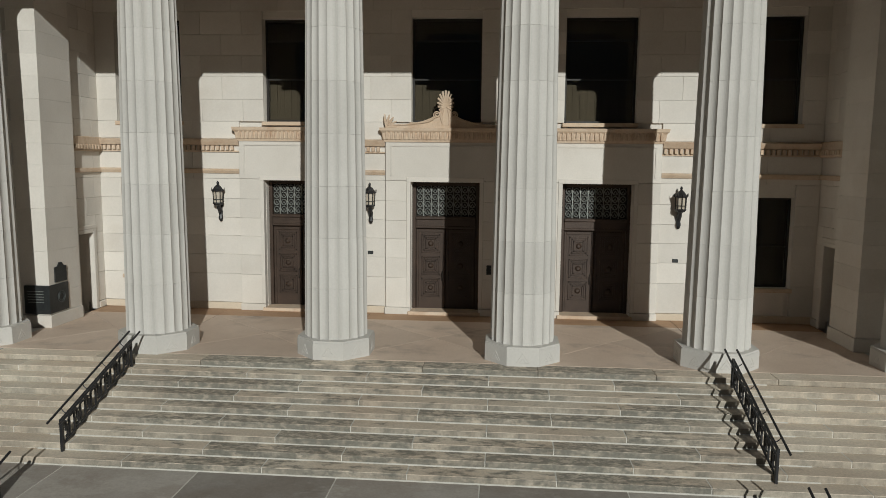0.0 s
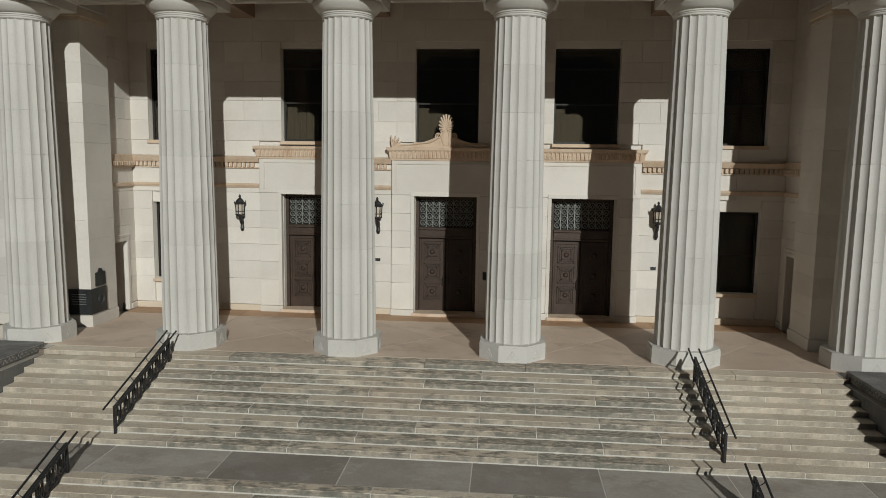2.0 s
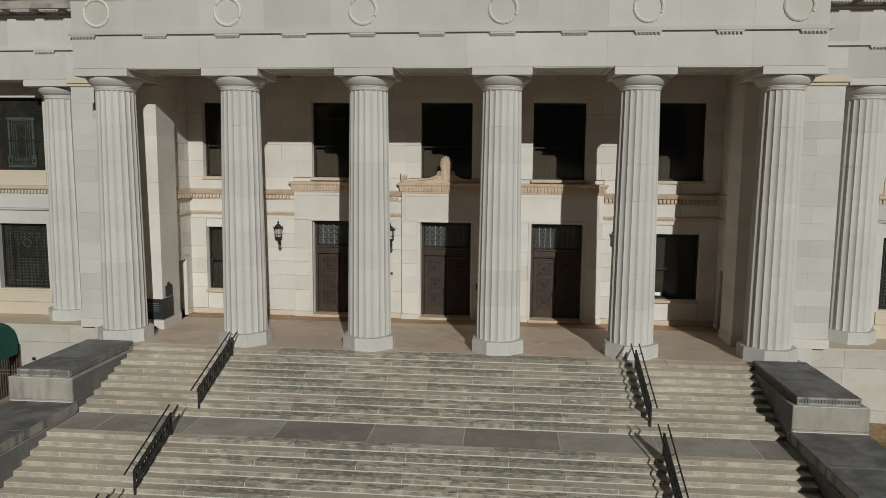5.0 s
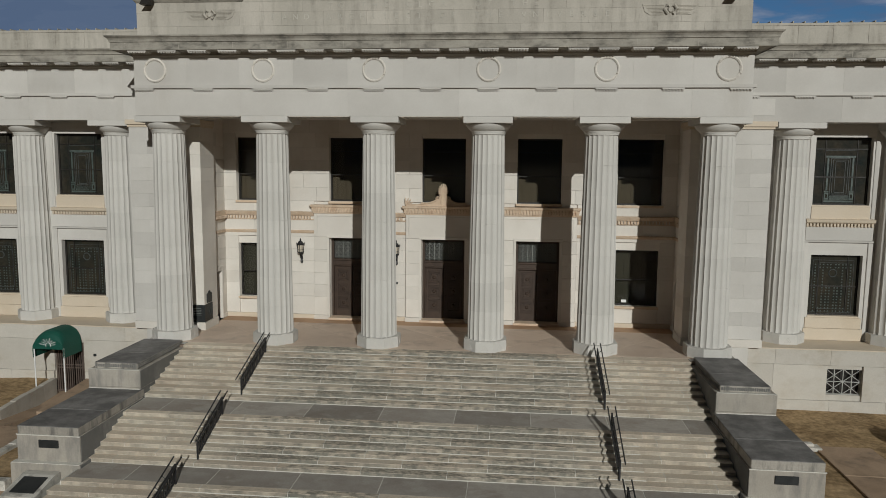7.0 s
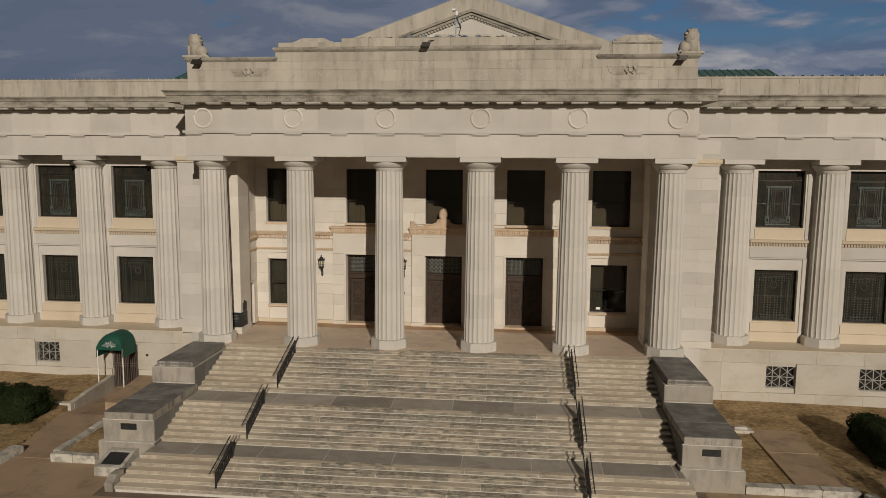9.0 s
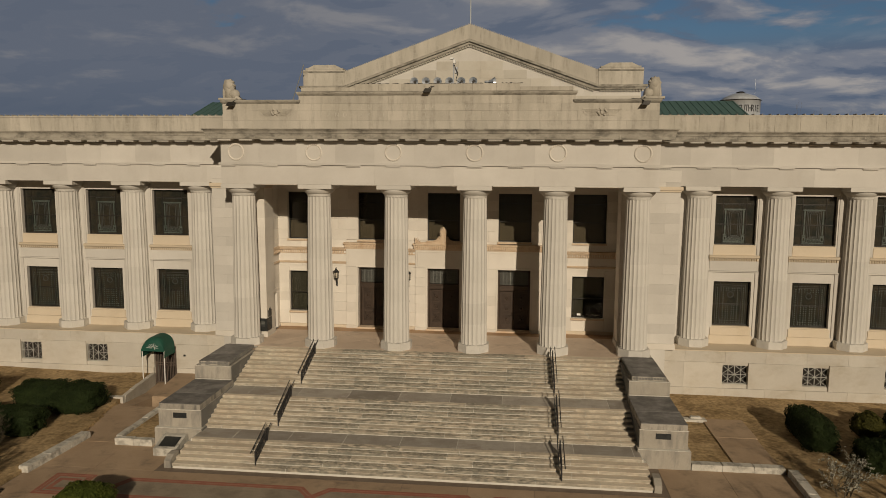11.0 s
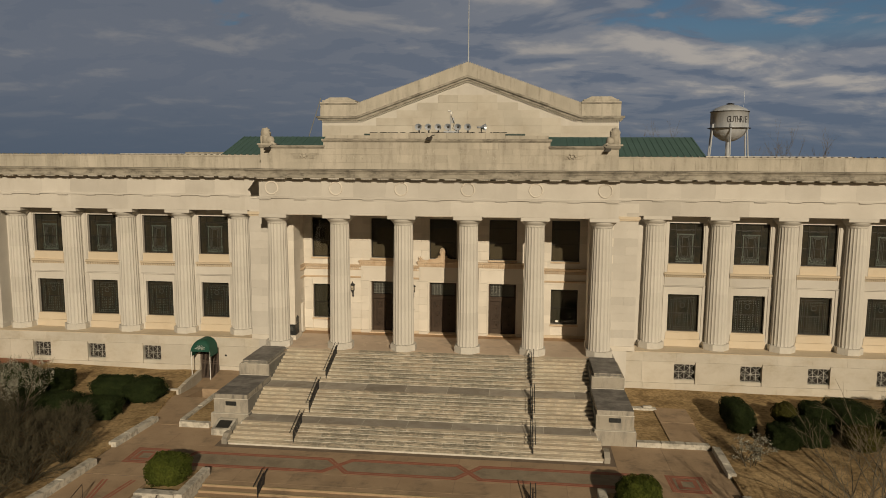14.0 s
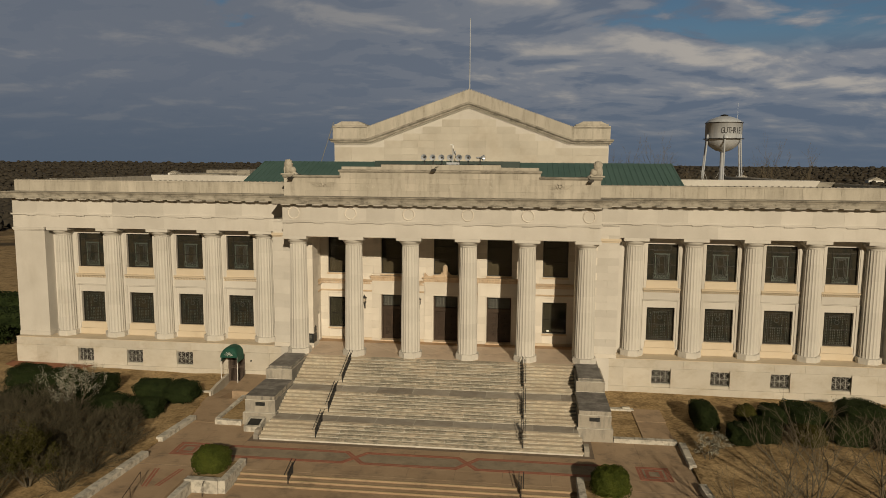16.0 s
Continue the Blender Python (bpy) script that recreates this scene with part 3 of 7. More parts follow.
for i in range(12):
    for y0, y1 in ((-18.95, -17.35), (-17.35, -14.0), (-14.0, -10.6)):
        if y1 < -13 or abs(xs[i] + 1.6) > 12.9:
            piece("slab", xs[i] + 0.009, xs[i + 1] - 0.009, y0 + 0.004, y1 - 0.004, PLAZA_Z - 0.12, PLAZA_Z, PLAZA, plaza, 0.002)
part("side_path", Shape().prism([(-20.0, -10.58), (-21.5, -4.6), (-15.0, -4.6), (-15.0, -10.58)], PLAZA_Z - 0.3, PLAZA_Z + 0.012, "z"), PLAZA, plaza)
part("ramp", Shape().prism([(-4.6, -0.9), (-4.6, PLAZA_Z + 0.008), (-0.2, -0.52), (2.6, -0.52), (2.6, -0.9)], -21.95, -19.9, "x"), PLAZA, plaza, "tan ramp down to the basement gate")


def red_band(points, lift, width=0.17, gap=0.035):
    """Two courses of brick laid side by side along a line."""
    z, made = PLAZA_Z + lift, Shape()
    for o in (-(gap + width) / 2, (gap + width) / 2):
        made.sweep([(o - width / 2, z - 0.03), (o + width / 2, z - 0.03), (o + width / 2, z), (o - width / 2, z)], points)
    return made


def band_pattern():
    """Long brick bands that cross twice round grey panels, and a brick-edged square at either end."""
    top, low = -15.1, -16.95
    lines = ([(-14.4, -16.0), (-13.9, top), (-5.0, top), (-3.5, low), (3.3, low), (4.8, top), (14.6, top)],
             [(-14.4, -16.0), (-13.9, low), (-5.0, low), (-3.5, top), (3.3, top), (4.8, low), (14.6, low)],
             [(-17.0, -16.95), (-17.9, -16.95), (-17.95, -15.0), (-16.1, -15.0), (-16.15, -16.95), (-17.0, -16.95)],
             [(17.2, -17.0), (16.3, -17.0), (16.25, -15.1), (18.15, -15.1), (18.2, -17.0), (17.2, -17.0)])
    for k, pts in enumerate(lines):
        part("brick_band", red_band(pts, (0.008, 0.012)[k % 2]), RED, plaza, "faded red brick band")
    for outline in ([(-14.3, -16.0), (-13.85, top), (-5.05, top), (-4.3, -16.0), (-5.05, low), (-13.85, low)], [(-4.2, -16.0), (-3.5, top), (3.3, top), (4.0, -16.0), (3.3, low), (-3.5, low)],
                    [(4.1, -16.0), (4.8, top), (14.6, top), (14.6, low), (4.8, low)], [(-17.9, -16.95), (-17.9, -15.0), (-16.15, -15.0), (-16.15, -16.95)],
                    [(16.3, -17.0), (16.3, -15.1), (18.15, -15.1), (18.15, -17.0)]):
        part("aggregate_panel", Shape().prism(outline, PLAZA_Z - 0.02, PLAZA_Z + 0.004, "z"), PANEL, plaza, "grey aggregate panel")
    for cx, cy in ((-17.03, -16.0), (17.22, -16.05)):
        ring = [(cx, cy - 0.52), (cx - 0.48, cy - 0.52), (cx - 0.48, cy + 0.52), (cx + 0.48, cy + 0.52), (cx + 0.48, cy - 0.52), (cx, cy - 0.52)]
        part("brick_centre", red_band(ring, 0.008, 0.13, 0.0), RED, plaza)


band_pattern()
for pts in ([(-17.65, -19.6), (-17.1, -22.4)], [(-15.9, -19.5), (-16.3, -22.2)]):
    part("brick_band", red_band(pts, -0.012, 0.14, 0.09), RED, plaza, "faded red brick band")

# lower steps of the plaza and the walk below
lower = thing("lower_steps", "low tan concrete steps with pale yellow nosings below the plaza", "stairs", (0, -19.6, PLAZA_Z - 0.9), kind="structure")
for k in range(3):
    z = PLAZA_Z - 0.15 * k
    part("step", Shape().box(-11.6, 11.9, -19.5 - 0.52 * k, -18.98 - 0.52 * k, z - 0.5, z, 0.01), PLAZA, lower)
    part("nosing", Shape().box(-11.6, 11.9, -19.52 - 0.52 * k, -19.42 - 0.52 * k, z - 0.04, z + 0.004, 0.008), NOSING, lower, "pale worn yellow nosing")
low_walk = Shape().box(-15.0, 20.0, -34, -20.54, PLAZA_Z - 1.0, PLAZA_Z - 0.45)
low_walk.box(-20.0, -15.0, -34, -19.0, PLAZA_Z - 1.0, PLAZA_Z - 0.02)
low_walk.box(11.95, 20.0, -20.54, -19.0, PLAZA_Z - 1.0, PLAZA_Z - 0.02)
solid("lower_walk", low_walk, PLAZA, "tan concrete walk below the plaza steps", "pavement", "structure")

# ---- the grand stairs ----
stairs = thing("stairs", "broad streaked grey limestone stairs in three flights", "stairs", (0, -7.4, PLAZA_Z), kind="structure")
TREAD_1, TREAD_2, TREAD_3 = 0.485, 0.425, 0.475
STAIR_TOP = -1.48
L1_BACK = STAIR_TOP - 8 * TREAD_1
L1_FRONT = L1_BACK - 2.0
L2_BACK = L1_FRONT - 6 * TREAD_2
L2_FRONT = L2_BACK - 1.72
FOOT = L2_FRONT - 4 * TREAD_3
rng = random.Random(11)


def step_row(front, back, top, half, offset):
    """One row of long step stones, with a mortar bed behind their joints."""
    at, first = -half, True
    while at < half - 0.05:
        run = 3.25 if not first else offset
        nxt = min(half, at + run)
        if half - nxt < 0.8:
            nxt = half
        dz = rng.uniform(-0.003, 0.003)
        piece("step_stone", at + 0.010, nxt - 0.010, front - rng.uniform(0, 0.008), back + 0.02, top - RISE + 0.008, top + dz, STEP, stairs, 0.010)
        at, first = nxt, False


beds = Shape()
FILLETS = ([(STAIR_TOP - k * TREAD_1, PORTICO - (k + 1) * RISE) for k in range(9)] + [(L1_FRONT - k * TREAD_2, LANDING_1 - (k + 1) * RISE) for k in range(7)]
           + [(L2_FRONT - k * TREAD_3, LANDING_2 - (k + 1) * RISE) for k in range(4)])
for y, z in FILLETS:
    beds.prism([(y - 0.034, z - 0.01), (y - 0.034, z + 0.006), (y - 0.012, z + 0.022), (y + 0.03, z + 0.022), (y + 0.03, z - 0.01)], -8.7, 9.0, "x")
for k in range(8):
    y0 = STAIR_TOP - k * TREAD_1
    step_row(y0 - TREAD_1, y0, PORTICO - (k + 1) * RISE, 12.4, (1.2, 2.75)[k % 2])
    beds.box(-12.4, 12.4, y0 - TREAD_1 + 0.010, y0 + 0.3, PLAZA_Z - 0.6, PORTICO - (k + 1) * RISE - 0.006)
for k in range(6):
    y0 = L1_FRONT - k * TREAD_2
    step_row(y0 - TREAD_2, y0, LANDING_1 - (k + 1) * RISE, 12.3, (2.5, 1.0)[k % 2])
    beds.box(-12.3, 12.3, y0 - TREAD_2 + 0.010, y0 + 0.3, PLAZA_Z - 0.6, LANDING_1 - (k + 1) * RISE - 0.006)
for k in range(4):
    y0 = L2_FRONT - k * TREAD_3
    step_row(y0 - TREAD_3, y0, LANDING_2 - (k + 1) * RISE, 12.55, (1.6, 3.0)[k % 2])
    beds.box(-12.5, 12.5, y0 - TREAD_3 + 0.004, y0 + 0.3, PLAZA_Z - 0.6, LANDING_2 - (k + 1) * RISE - 0.008)
for front, back, top, off in ((L1_FRONT, L1_BACK, LANDING_1, 1.4), (L2_FRONT, L2_BACK, LANDING_2, 2.2)):
    beds.box(-12.35, 12.35, front + 0.02, back + 0.2, PLAZA_Z - 0.6, top - 0.006)
    at = -12.3
    while at < 12.2:
        nxt = min(12.3, at + (off if at < -12.2 else 3.15))
        piece("landing_slab", at + 0.014, nxt - 0.014, front + 0.34, back - 0.035, top - 0.12, top, LANDING, stairs, 0.006)
        at = nxt
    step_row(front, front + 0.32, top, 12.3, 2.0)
part("mortar_bed", beds, MORTAR, stairs)
for s in (-1, 1):
    part("end_block", Shape().prism([(FOOT - 0.06, PLAZA_Z), (FOOT - 0.06, PLAZA_Z + 0.38), (FOOT + 0.35, PLAZA_Z + 0.62), (FOOT + 0.9, PLAZA_Z + 0.62), (FOOT + 0.9, PLAZA_Z)],
                                    s * 12.58, s * 12.95, "x"), BLOCK, stairs)

# ---- portico floor ----
floor = thing("floor", "pinkish tan stone portico floor with diagonal joints", "floor", (0, 2, PORTICO), kind="structure")
part("bedding", Shape().box(-12.9, 12.9, STAIR_TOP + 0.04, 5.6, 0.2, PORTICO - 0.010), FLOOR_JOINT, floor)
for i in range(8):
    piece("edge_slab", -12.4 + 3.1 * i + 0.005, -12.4 + 3.1 * (i + 1) - 0.005, STAIR_TOP, STAIR_TOP + 0.62, PORTICO - RISE + 0.008, PORTICO, STEP, floor, 0.01)


def floor_bay(x0, x1):
    """Four triangular slabs meeting in the middle of a bay, with a border at the wall."""
    y0, y1, cx, cy = STAIR_TOP + 0.63, 4.35, (x0 + x1) / 2, 1.9
    g = 0.008
    corners = [(x0 + g, y0 + g), (x1 - g, y0 + g), (x1 - g, y1 - g), (x0 + g, y1 - g)]
    for i in range(4):
        a, b, c = Vector(corners[i]), Vector(corners[(i + 1) % 4]), Vector((cx, cy))
        mid = (a + b + c) / 3
        tri = [(mid + (q - mid) * 0.994)[:] for q in (a, b, c)]
        part("floor_slab", Shape().prism(tri, PORTICO - 0.06, PORTICO, "z"), FLOOR, floor)
    piece("border_slab", x0 + g, x1 - g, y1 + g, 5.55, PORTICO - 0.06, PORTICO, FLOOR_EDGE, floor, 0.004)


for i in range(-2, 3):
    floor_bay(i * BAY - BAY / 2 if i > -2 else -12.9, i * BAY + BAY / 2 if i < 2 else 12.9)

# ---- columns ----
def flute(r, a, z):
    t = (a * 20 / (2 * math.pi)) % 1.0
    return r - 0.062 * r * math.sin(math.pi * t) ** 0.8


def build_column(name, group, label):
    col = thing(name, label, "column", (0, 0, PORTICO), group)
    foot = [(1.135 * math.cos(math.radians(22.5 + 45 * i)), 1.135 * math.sin(math.radians(22.5 + 45 * i))) for i in range(8)]
    base = Shape().prism(foot, PORTICO, PORTICO + 0.47, "z")
    base.prism([(x * 0.985, y * 0.985) for x, y in foot], PORTICO + 0.47, PORTICO + 0.53, "z")
    plinth = part("plinth", base, COLUMN, col, "octagonal stone plinth")
    for a in range(8):
        ang = math.radians(45 * a + 270)
        d, w = Vector((math.cos(ang), math.sin(ang))), Vector((-math.sin(ang), math.cos(ang)))
        tri = Shape()
        for p, q in (((-0.17, 0.10), (0, 0.36)), ((0, 0.36), (0.17, 0.10)), ((0.17, 0.10), (-0.17, 0.10)), ((-0.09, 0.10), (0, 0.22)), ((0, 0.22), (0.09, 0.10))):
            tri.tube([(d * 1.05 + w * u)[:] + (PORTICO + v,) for u, v in (p, q)], 0.007, 4)
        part("carved_triangle", tri, STONE, plinth)
    z0, z1, n = PORTICO + 0.53, 14.02, 7
    r_of = lambda z: 0.905 - 0.13 * ((z - z0) / (z1 - z0)) ** 1.25
    h = (z1 - z0) / n
    for k in range(n):
        a, b = z0 + k * h, z0 + (k + 1) * h
        prof = [(r_of(a) - 0.005, a + 0.001), (r_of(a + 0.02), a + 0.007), (r_of((a + b) / 2), (a + b) / 2), (r_of(b - 0.02), b - 0.007), (r_of(b) - 0.005, b - 0.001)]
        part("drum", Shape().lathe(prof, 0, 0, 120, flute), COLUMN, col)
    part("necking", Shape().lathe([(0.765, 13.99), (0.80, 14.02), (0.80, 14.07), (0.815, 14.08), (0.815, 14.12), (0.84, 14.13), (0.84, 14.17)], 0, 0, 48), COLUMN, col, smooth=False)
    part("echinus", Shape().lathe([(0.84, 14.17), (0.93, 14.24), (1.03, 14.35), (1.09, 14.45), (1.09, 14.52)], 0, 0, 48), COLUMN, col, smooth=True)
    part("abacus", Shape().box(-1.16, 1.16, -1.16, 1.16, 14.52, ARCH - 0.003, 0.012), COLUMN, col)
    return col


first = build_column("column", "portico columns", "pale limestone fluted Doric column on an octagonal plinth")
for i, x in enumerate(COLUMNS):
    if i:
        copy_thing(first, Matrix.Translation((x, 0, PORTICO)))
first.location = (COLUMNS[0], 0, PORTICO)
wing_first = copy_thing(first, Matrix.Translation((WING_COLUMNS[0], WING_AXIS, PORTICO)))
tagged(wing_first, "pale fluted Doric column standing close to the wing wall", "column", "wing columns")
for s in (-1, 1):
    for i, x in enumerate(WING_COLUMNS):
        if s < 0 or i:
            copy_thing(wing_first, Matrix.Translation((s * x, WING_AXIS, PORTICO)))

# ---- entablatures ----
def guttae(shape, x0, n, pitch, y, z, size=0.05):
    for i in range(n):
        cx = x0 + i * pitch
        shape.prism([(cx - size * 0.6, z), (cx + size * 0.6, z), (cx + size, z - size * 1.3), (cx - size, z - size * 1.3)], y, y + size * 1.6, "y")


MUTULE, REGULA = {}, {}


def mutule(parent, x, y, z):
    """A block under the cornice with drops below it."""
    if "m" not in MUTULE:
        s = Shape().box(-0.46, 0.46, 0, 0.60, -0.06, 0.03, 0.006)
        for row in (0.02, 0.25, 0.48):
            guttae(s, -0.39, 7, 0.13, row, -0.06, 0.038)
        MUTULE["m"] = s.mesh("mutule", STONE)
    ob = new("mutule", MUTULE["m"])
    ob.location = (x, y, z)
    ob.parent = parent
    ob.matrix_parent_inverse = Matrix.Translation(-parent.location)


def regula(parent, x, y):
    if "r" not in REGULA:
        s = Shape().box(-0.50, 0.50, -0.115, 0.02, -0.075, 0.0, 0.006)
        guttae(s, -0.42, 7, 0.14, -0.105, -0.075, 0.042)
        REGULA["r"] = s.mesh("regula", STONE)
    ob = new("regula", REGULA["r"])
    ob.location = (x, y, TAENIA)
    ob.parent = parent
    ob.matrix_parent_inverse = Matrix.Translation(-parent.location)


CORNICE_PROFILE = [(-0.3, CORNICE_Z - 0.02), (0.05, CORNICE_Z - 0.02), (0.10, CORNICE_Z + 0.12), (0.70, CORNICE_Z + 0.17), (0.70, CORNICE_Z + 0.14), (0.74, CORNICE_Z + 0.14), (0.74, CORNICE_Z + 0.50),
                   (0.79, CORNICE_Z + 0.51), (0.79, CORNICE_Z + 0.56), (0.81, CORNICE_Z + 0.62), (0.86, CORNICE_Z + 0.69), (0.93, CORNICE_Z + 0.74), (0.94, CORNICE_Z + 0.80), (-0.3, CORNICE_Z + 0.86)]


def entablature(name, label, path, x0, x1, front, mutules, regulae, deep):
    ent = thing(name, label, "entablature", ((x0 + x1) / 2, front, ARCH))
    lower_band = [(0.0, ARCH), (0.0, TAENIA), (-deep, TAENIA), (-deep, ARCH)]
    part("architrave", Shape().sweep(lower_band, path), STONE, ent)
    part("taenia", Shape().sweep([(-0.2, TAENIA), (0.13, TAENIA), (0.13, FRIEZE), (-0.2, FRIEZE)], path), STONE, ent)
    part("frieze", Shape().sweep([(0.0, FRIEZE), (0.0, CORNICE_Z - 0.1), (0.05, CORNICE_Z - 0.06), (0.05, CORNICE_Z - 0.02), (-deep, CORNICE_Z - 0.02), (-deep, FRIEZE)], path), STONE, ent)
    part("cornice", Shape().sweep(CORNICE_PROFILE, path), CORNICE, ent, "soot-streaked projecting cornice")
    n = round((x1 - x0) / 2.7)
    step = (x1 - x0) / n
    for k in range(n):
        u, v = x0 + k * step + 0.003, x0 + (k + 1) * step - 0.003
        piece("frieze_block", u, v, front - 0.006, front + 0.1, FRIEZE + 0.003, CORNICE_Z - 0.11, STONE, ent, 0.003)
        piece("cornice_joint", u - 0.008, u + 0.004, front - 0.744, front - 0.5, CORNICE_Z + 0.16, CORNICE_Z + 0.49, JOINT, ent, 0.001)
        if k % 2 == 0:
            piece("architrave_block", u, min(u + 2 * step - 0.006, x1), front - 0.006, front + 0.1, ARCH + 0.003, TAENIA - 0.004, STONE, ent, 0.003)
    for x in mutules:
        mutule(ent, x, front - 0.68, CORNICE_Z + 0.125)
    for x in regulae:
        regula(ent, x, front)
    return ent


FACE = 14.58
# the spacing widens towards the corners, as in the ancient order
REGULAE_AT = [s * x for x in (2.70, 5.40, 8.10, 11.08, 14.06) for s in (-1, 1)] + [0.0]
MUTULES_AT = REGULAE_AT + [s * x for x in (1.35, 4.05, 6.75, 9.59, 12.57) for s in (-1, 1)]
portico_top = entablature("portico_entablature", "pale limestone Doric entablature over the portico columns",
                          [(-FACE, WING_FRONT + 0.3), (-FACE, FRONT), (FACE, FRONT), (FACE, WING_FRONT + 0.3)], -FACE, FACE, FRONT,
                          MUTULES_AT, REGULAE_AT, 2.25)
for s in (-1, 1):
    a, b = sorted((s * FACE, s * WING_END))
    path = [(a, WING_FRONT), (b, WING_FRONT)]
    path = [(-WING_END, 30), *path] if s < 0 else [*path, (WING_END, 30)]
    entablature("wing_entablature", "pale limestone Doric entablature along the wing", path, a, b, WING_FRONT,
                [s * (16.2 + 1.35 * i) for i in range(21)], [s * (15.55 + BAY / 2 * i) for i in range(11)], 1.3)


def wreath(x):
    """A bound laurel ring in low relief."""
    s = Shape()
    n = 44
    pts = [(x + 0.52 * math.cos(2 * math.pi * i / n), FRONT - 0.02, 16.98 + 0.52 * math.sin(2 * math.pi * i / n)) for i in range(n + 1)]
    s.tube(pts, [0.055 + 0.014 * (i % 2) for i in range(n + 1)], 6)
    for i in range(0, n, 2):
        a = 2 * math.pi * i / n
        s.tube([(x + r * math.cos(a + t), FRONT - 0.04, 16.98 + r * math.sin(a + t)) for r, t in ((0.48, 0.0), (0.57, 0.09))], [0.03, 0.012], 4)
    return part("wreath", s, WALL, portico_top, "carved laurel wreath")


for x in COLUMNS:
    wreath(x)

# panelled soffit between the portico columns
for a, b in zip(COLUMNS, COLUMNS[1:]):
    for d, w in ((0.0, 0.14), (0.30, 0.05)):
        x0, x1, y0, y1 = a + 1.2 + d, b - 1.2 - d, FRONT + 0.02 + d, 1.05 - d
        for u0, u1, v0, v1 in ((x0, x1, y0, y0 + w), (x0, x1, y1 - w, y1), (x0, x0 + w, y0 + w, y1 - w), (x1 - w, x1, y0 + w, y1 - w)):
            piece("soffit_rim", u0, u1, v0, v1, ARCH - 0.035, ARCH + 0.01, WALL, portico_top, 0.004)

# portico ceiling, its shade put into the dark reddish-brown colour
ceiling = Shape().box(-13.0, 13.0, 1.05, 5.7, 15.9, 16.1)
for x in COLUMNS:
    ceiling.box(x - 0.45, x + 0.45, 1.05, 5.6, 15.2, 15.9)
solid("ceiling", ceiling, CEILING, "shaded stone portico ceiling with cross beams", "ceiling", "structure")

# ---- attic over the portico ----
attic = thing("attic", "weathered limestone attic with carved dedication over the cornice", "attic", (0, -0.9, ROOF_Z))
AF = -0.95
core = Shape().box(-14.40, 14.40, AF + 0.14, 2.4, ROOF_Z, 20.38).box(-9.1, 9.1, AF + 0.14, 2.4, 20.38, 21.0)
part("core", core, JOINT, attic)


def lay_attic(a, b, z0, z1):
    piece("block", a, b, AF, AF + 0.2, z0, z1, ATTIC, attic, 0.003)


courses("block", attic, -14.45, 14.45, [ROOF_Z - 0.02, 19.08, 19.73, 20.20], [], lay_attic, ATTIC, 2.05, 0.004)
courses("block", attic, -9.15, 9.15, [20.20, 20.72], [], lay_attic, ATTIC, 2.05, 0.004)
cap = [(-0.4, 0.0), (0.02, 0.0), (0.10, 0.10), (0.12, 0.16), (0.12, 0.25), (-0.4, 0.28)]
for a, b, z in ((-14.45, -9.15, 20.20), (9.15, 14.45, 20.20), (-9.15, 9.15, 20.72)):
    path = [(a, 2.4), (a, AF), (b, AF), (b, 2.4)]
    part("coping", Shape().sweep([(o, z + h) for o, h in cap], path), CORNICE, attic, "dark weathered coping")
for a, b, z0, z1 in ((-9.0, -5.3, 21.0, 21.27), (-5.3, 5.6, 21.0, 21.48), (5.6, 9.0, 21.0, 21.27)):
    courses("cap_stone", attic, a, b, [z0, z1], [], lambda u, v, p, q: piece("cap_stone", u, v, AF + 0.1, AF + 0.9, p, q, ATTIC, attic, 0.012), ATTIC, 1.6)
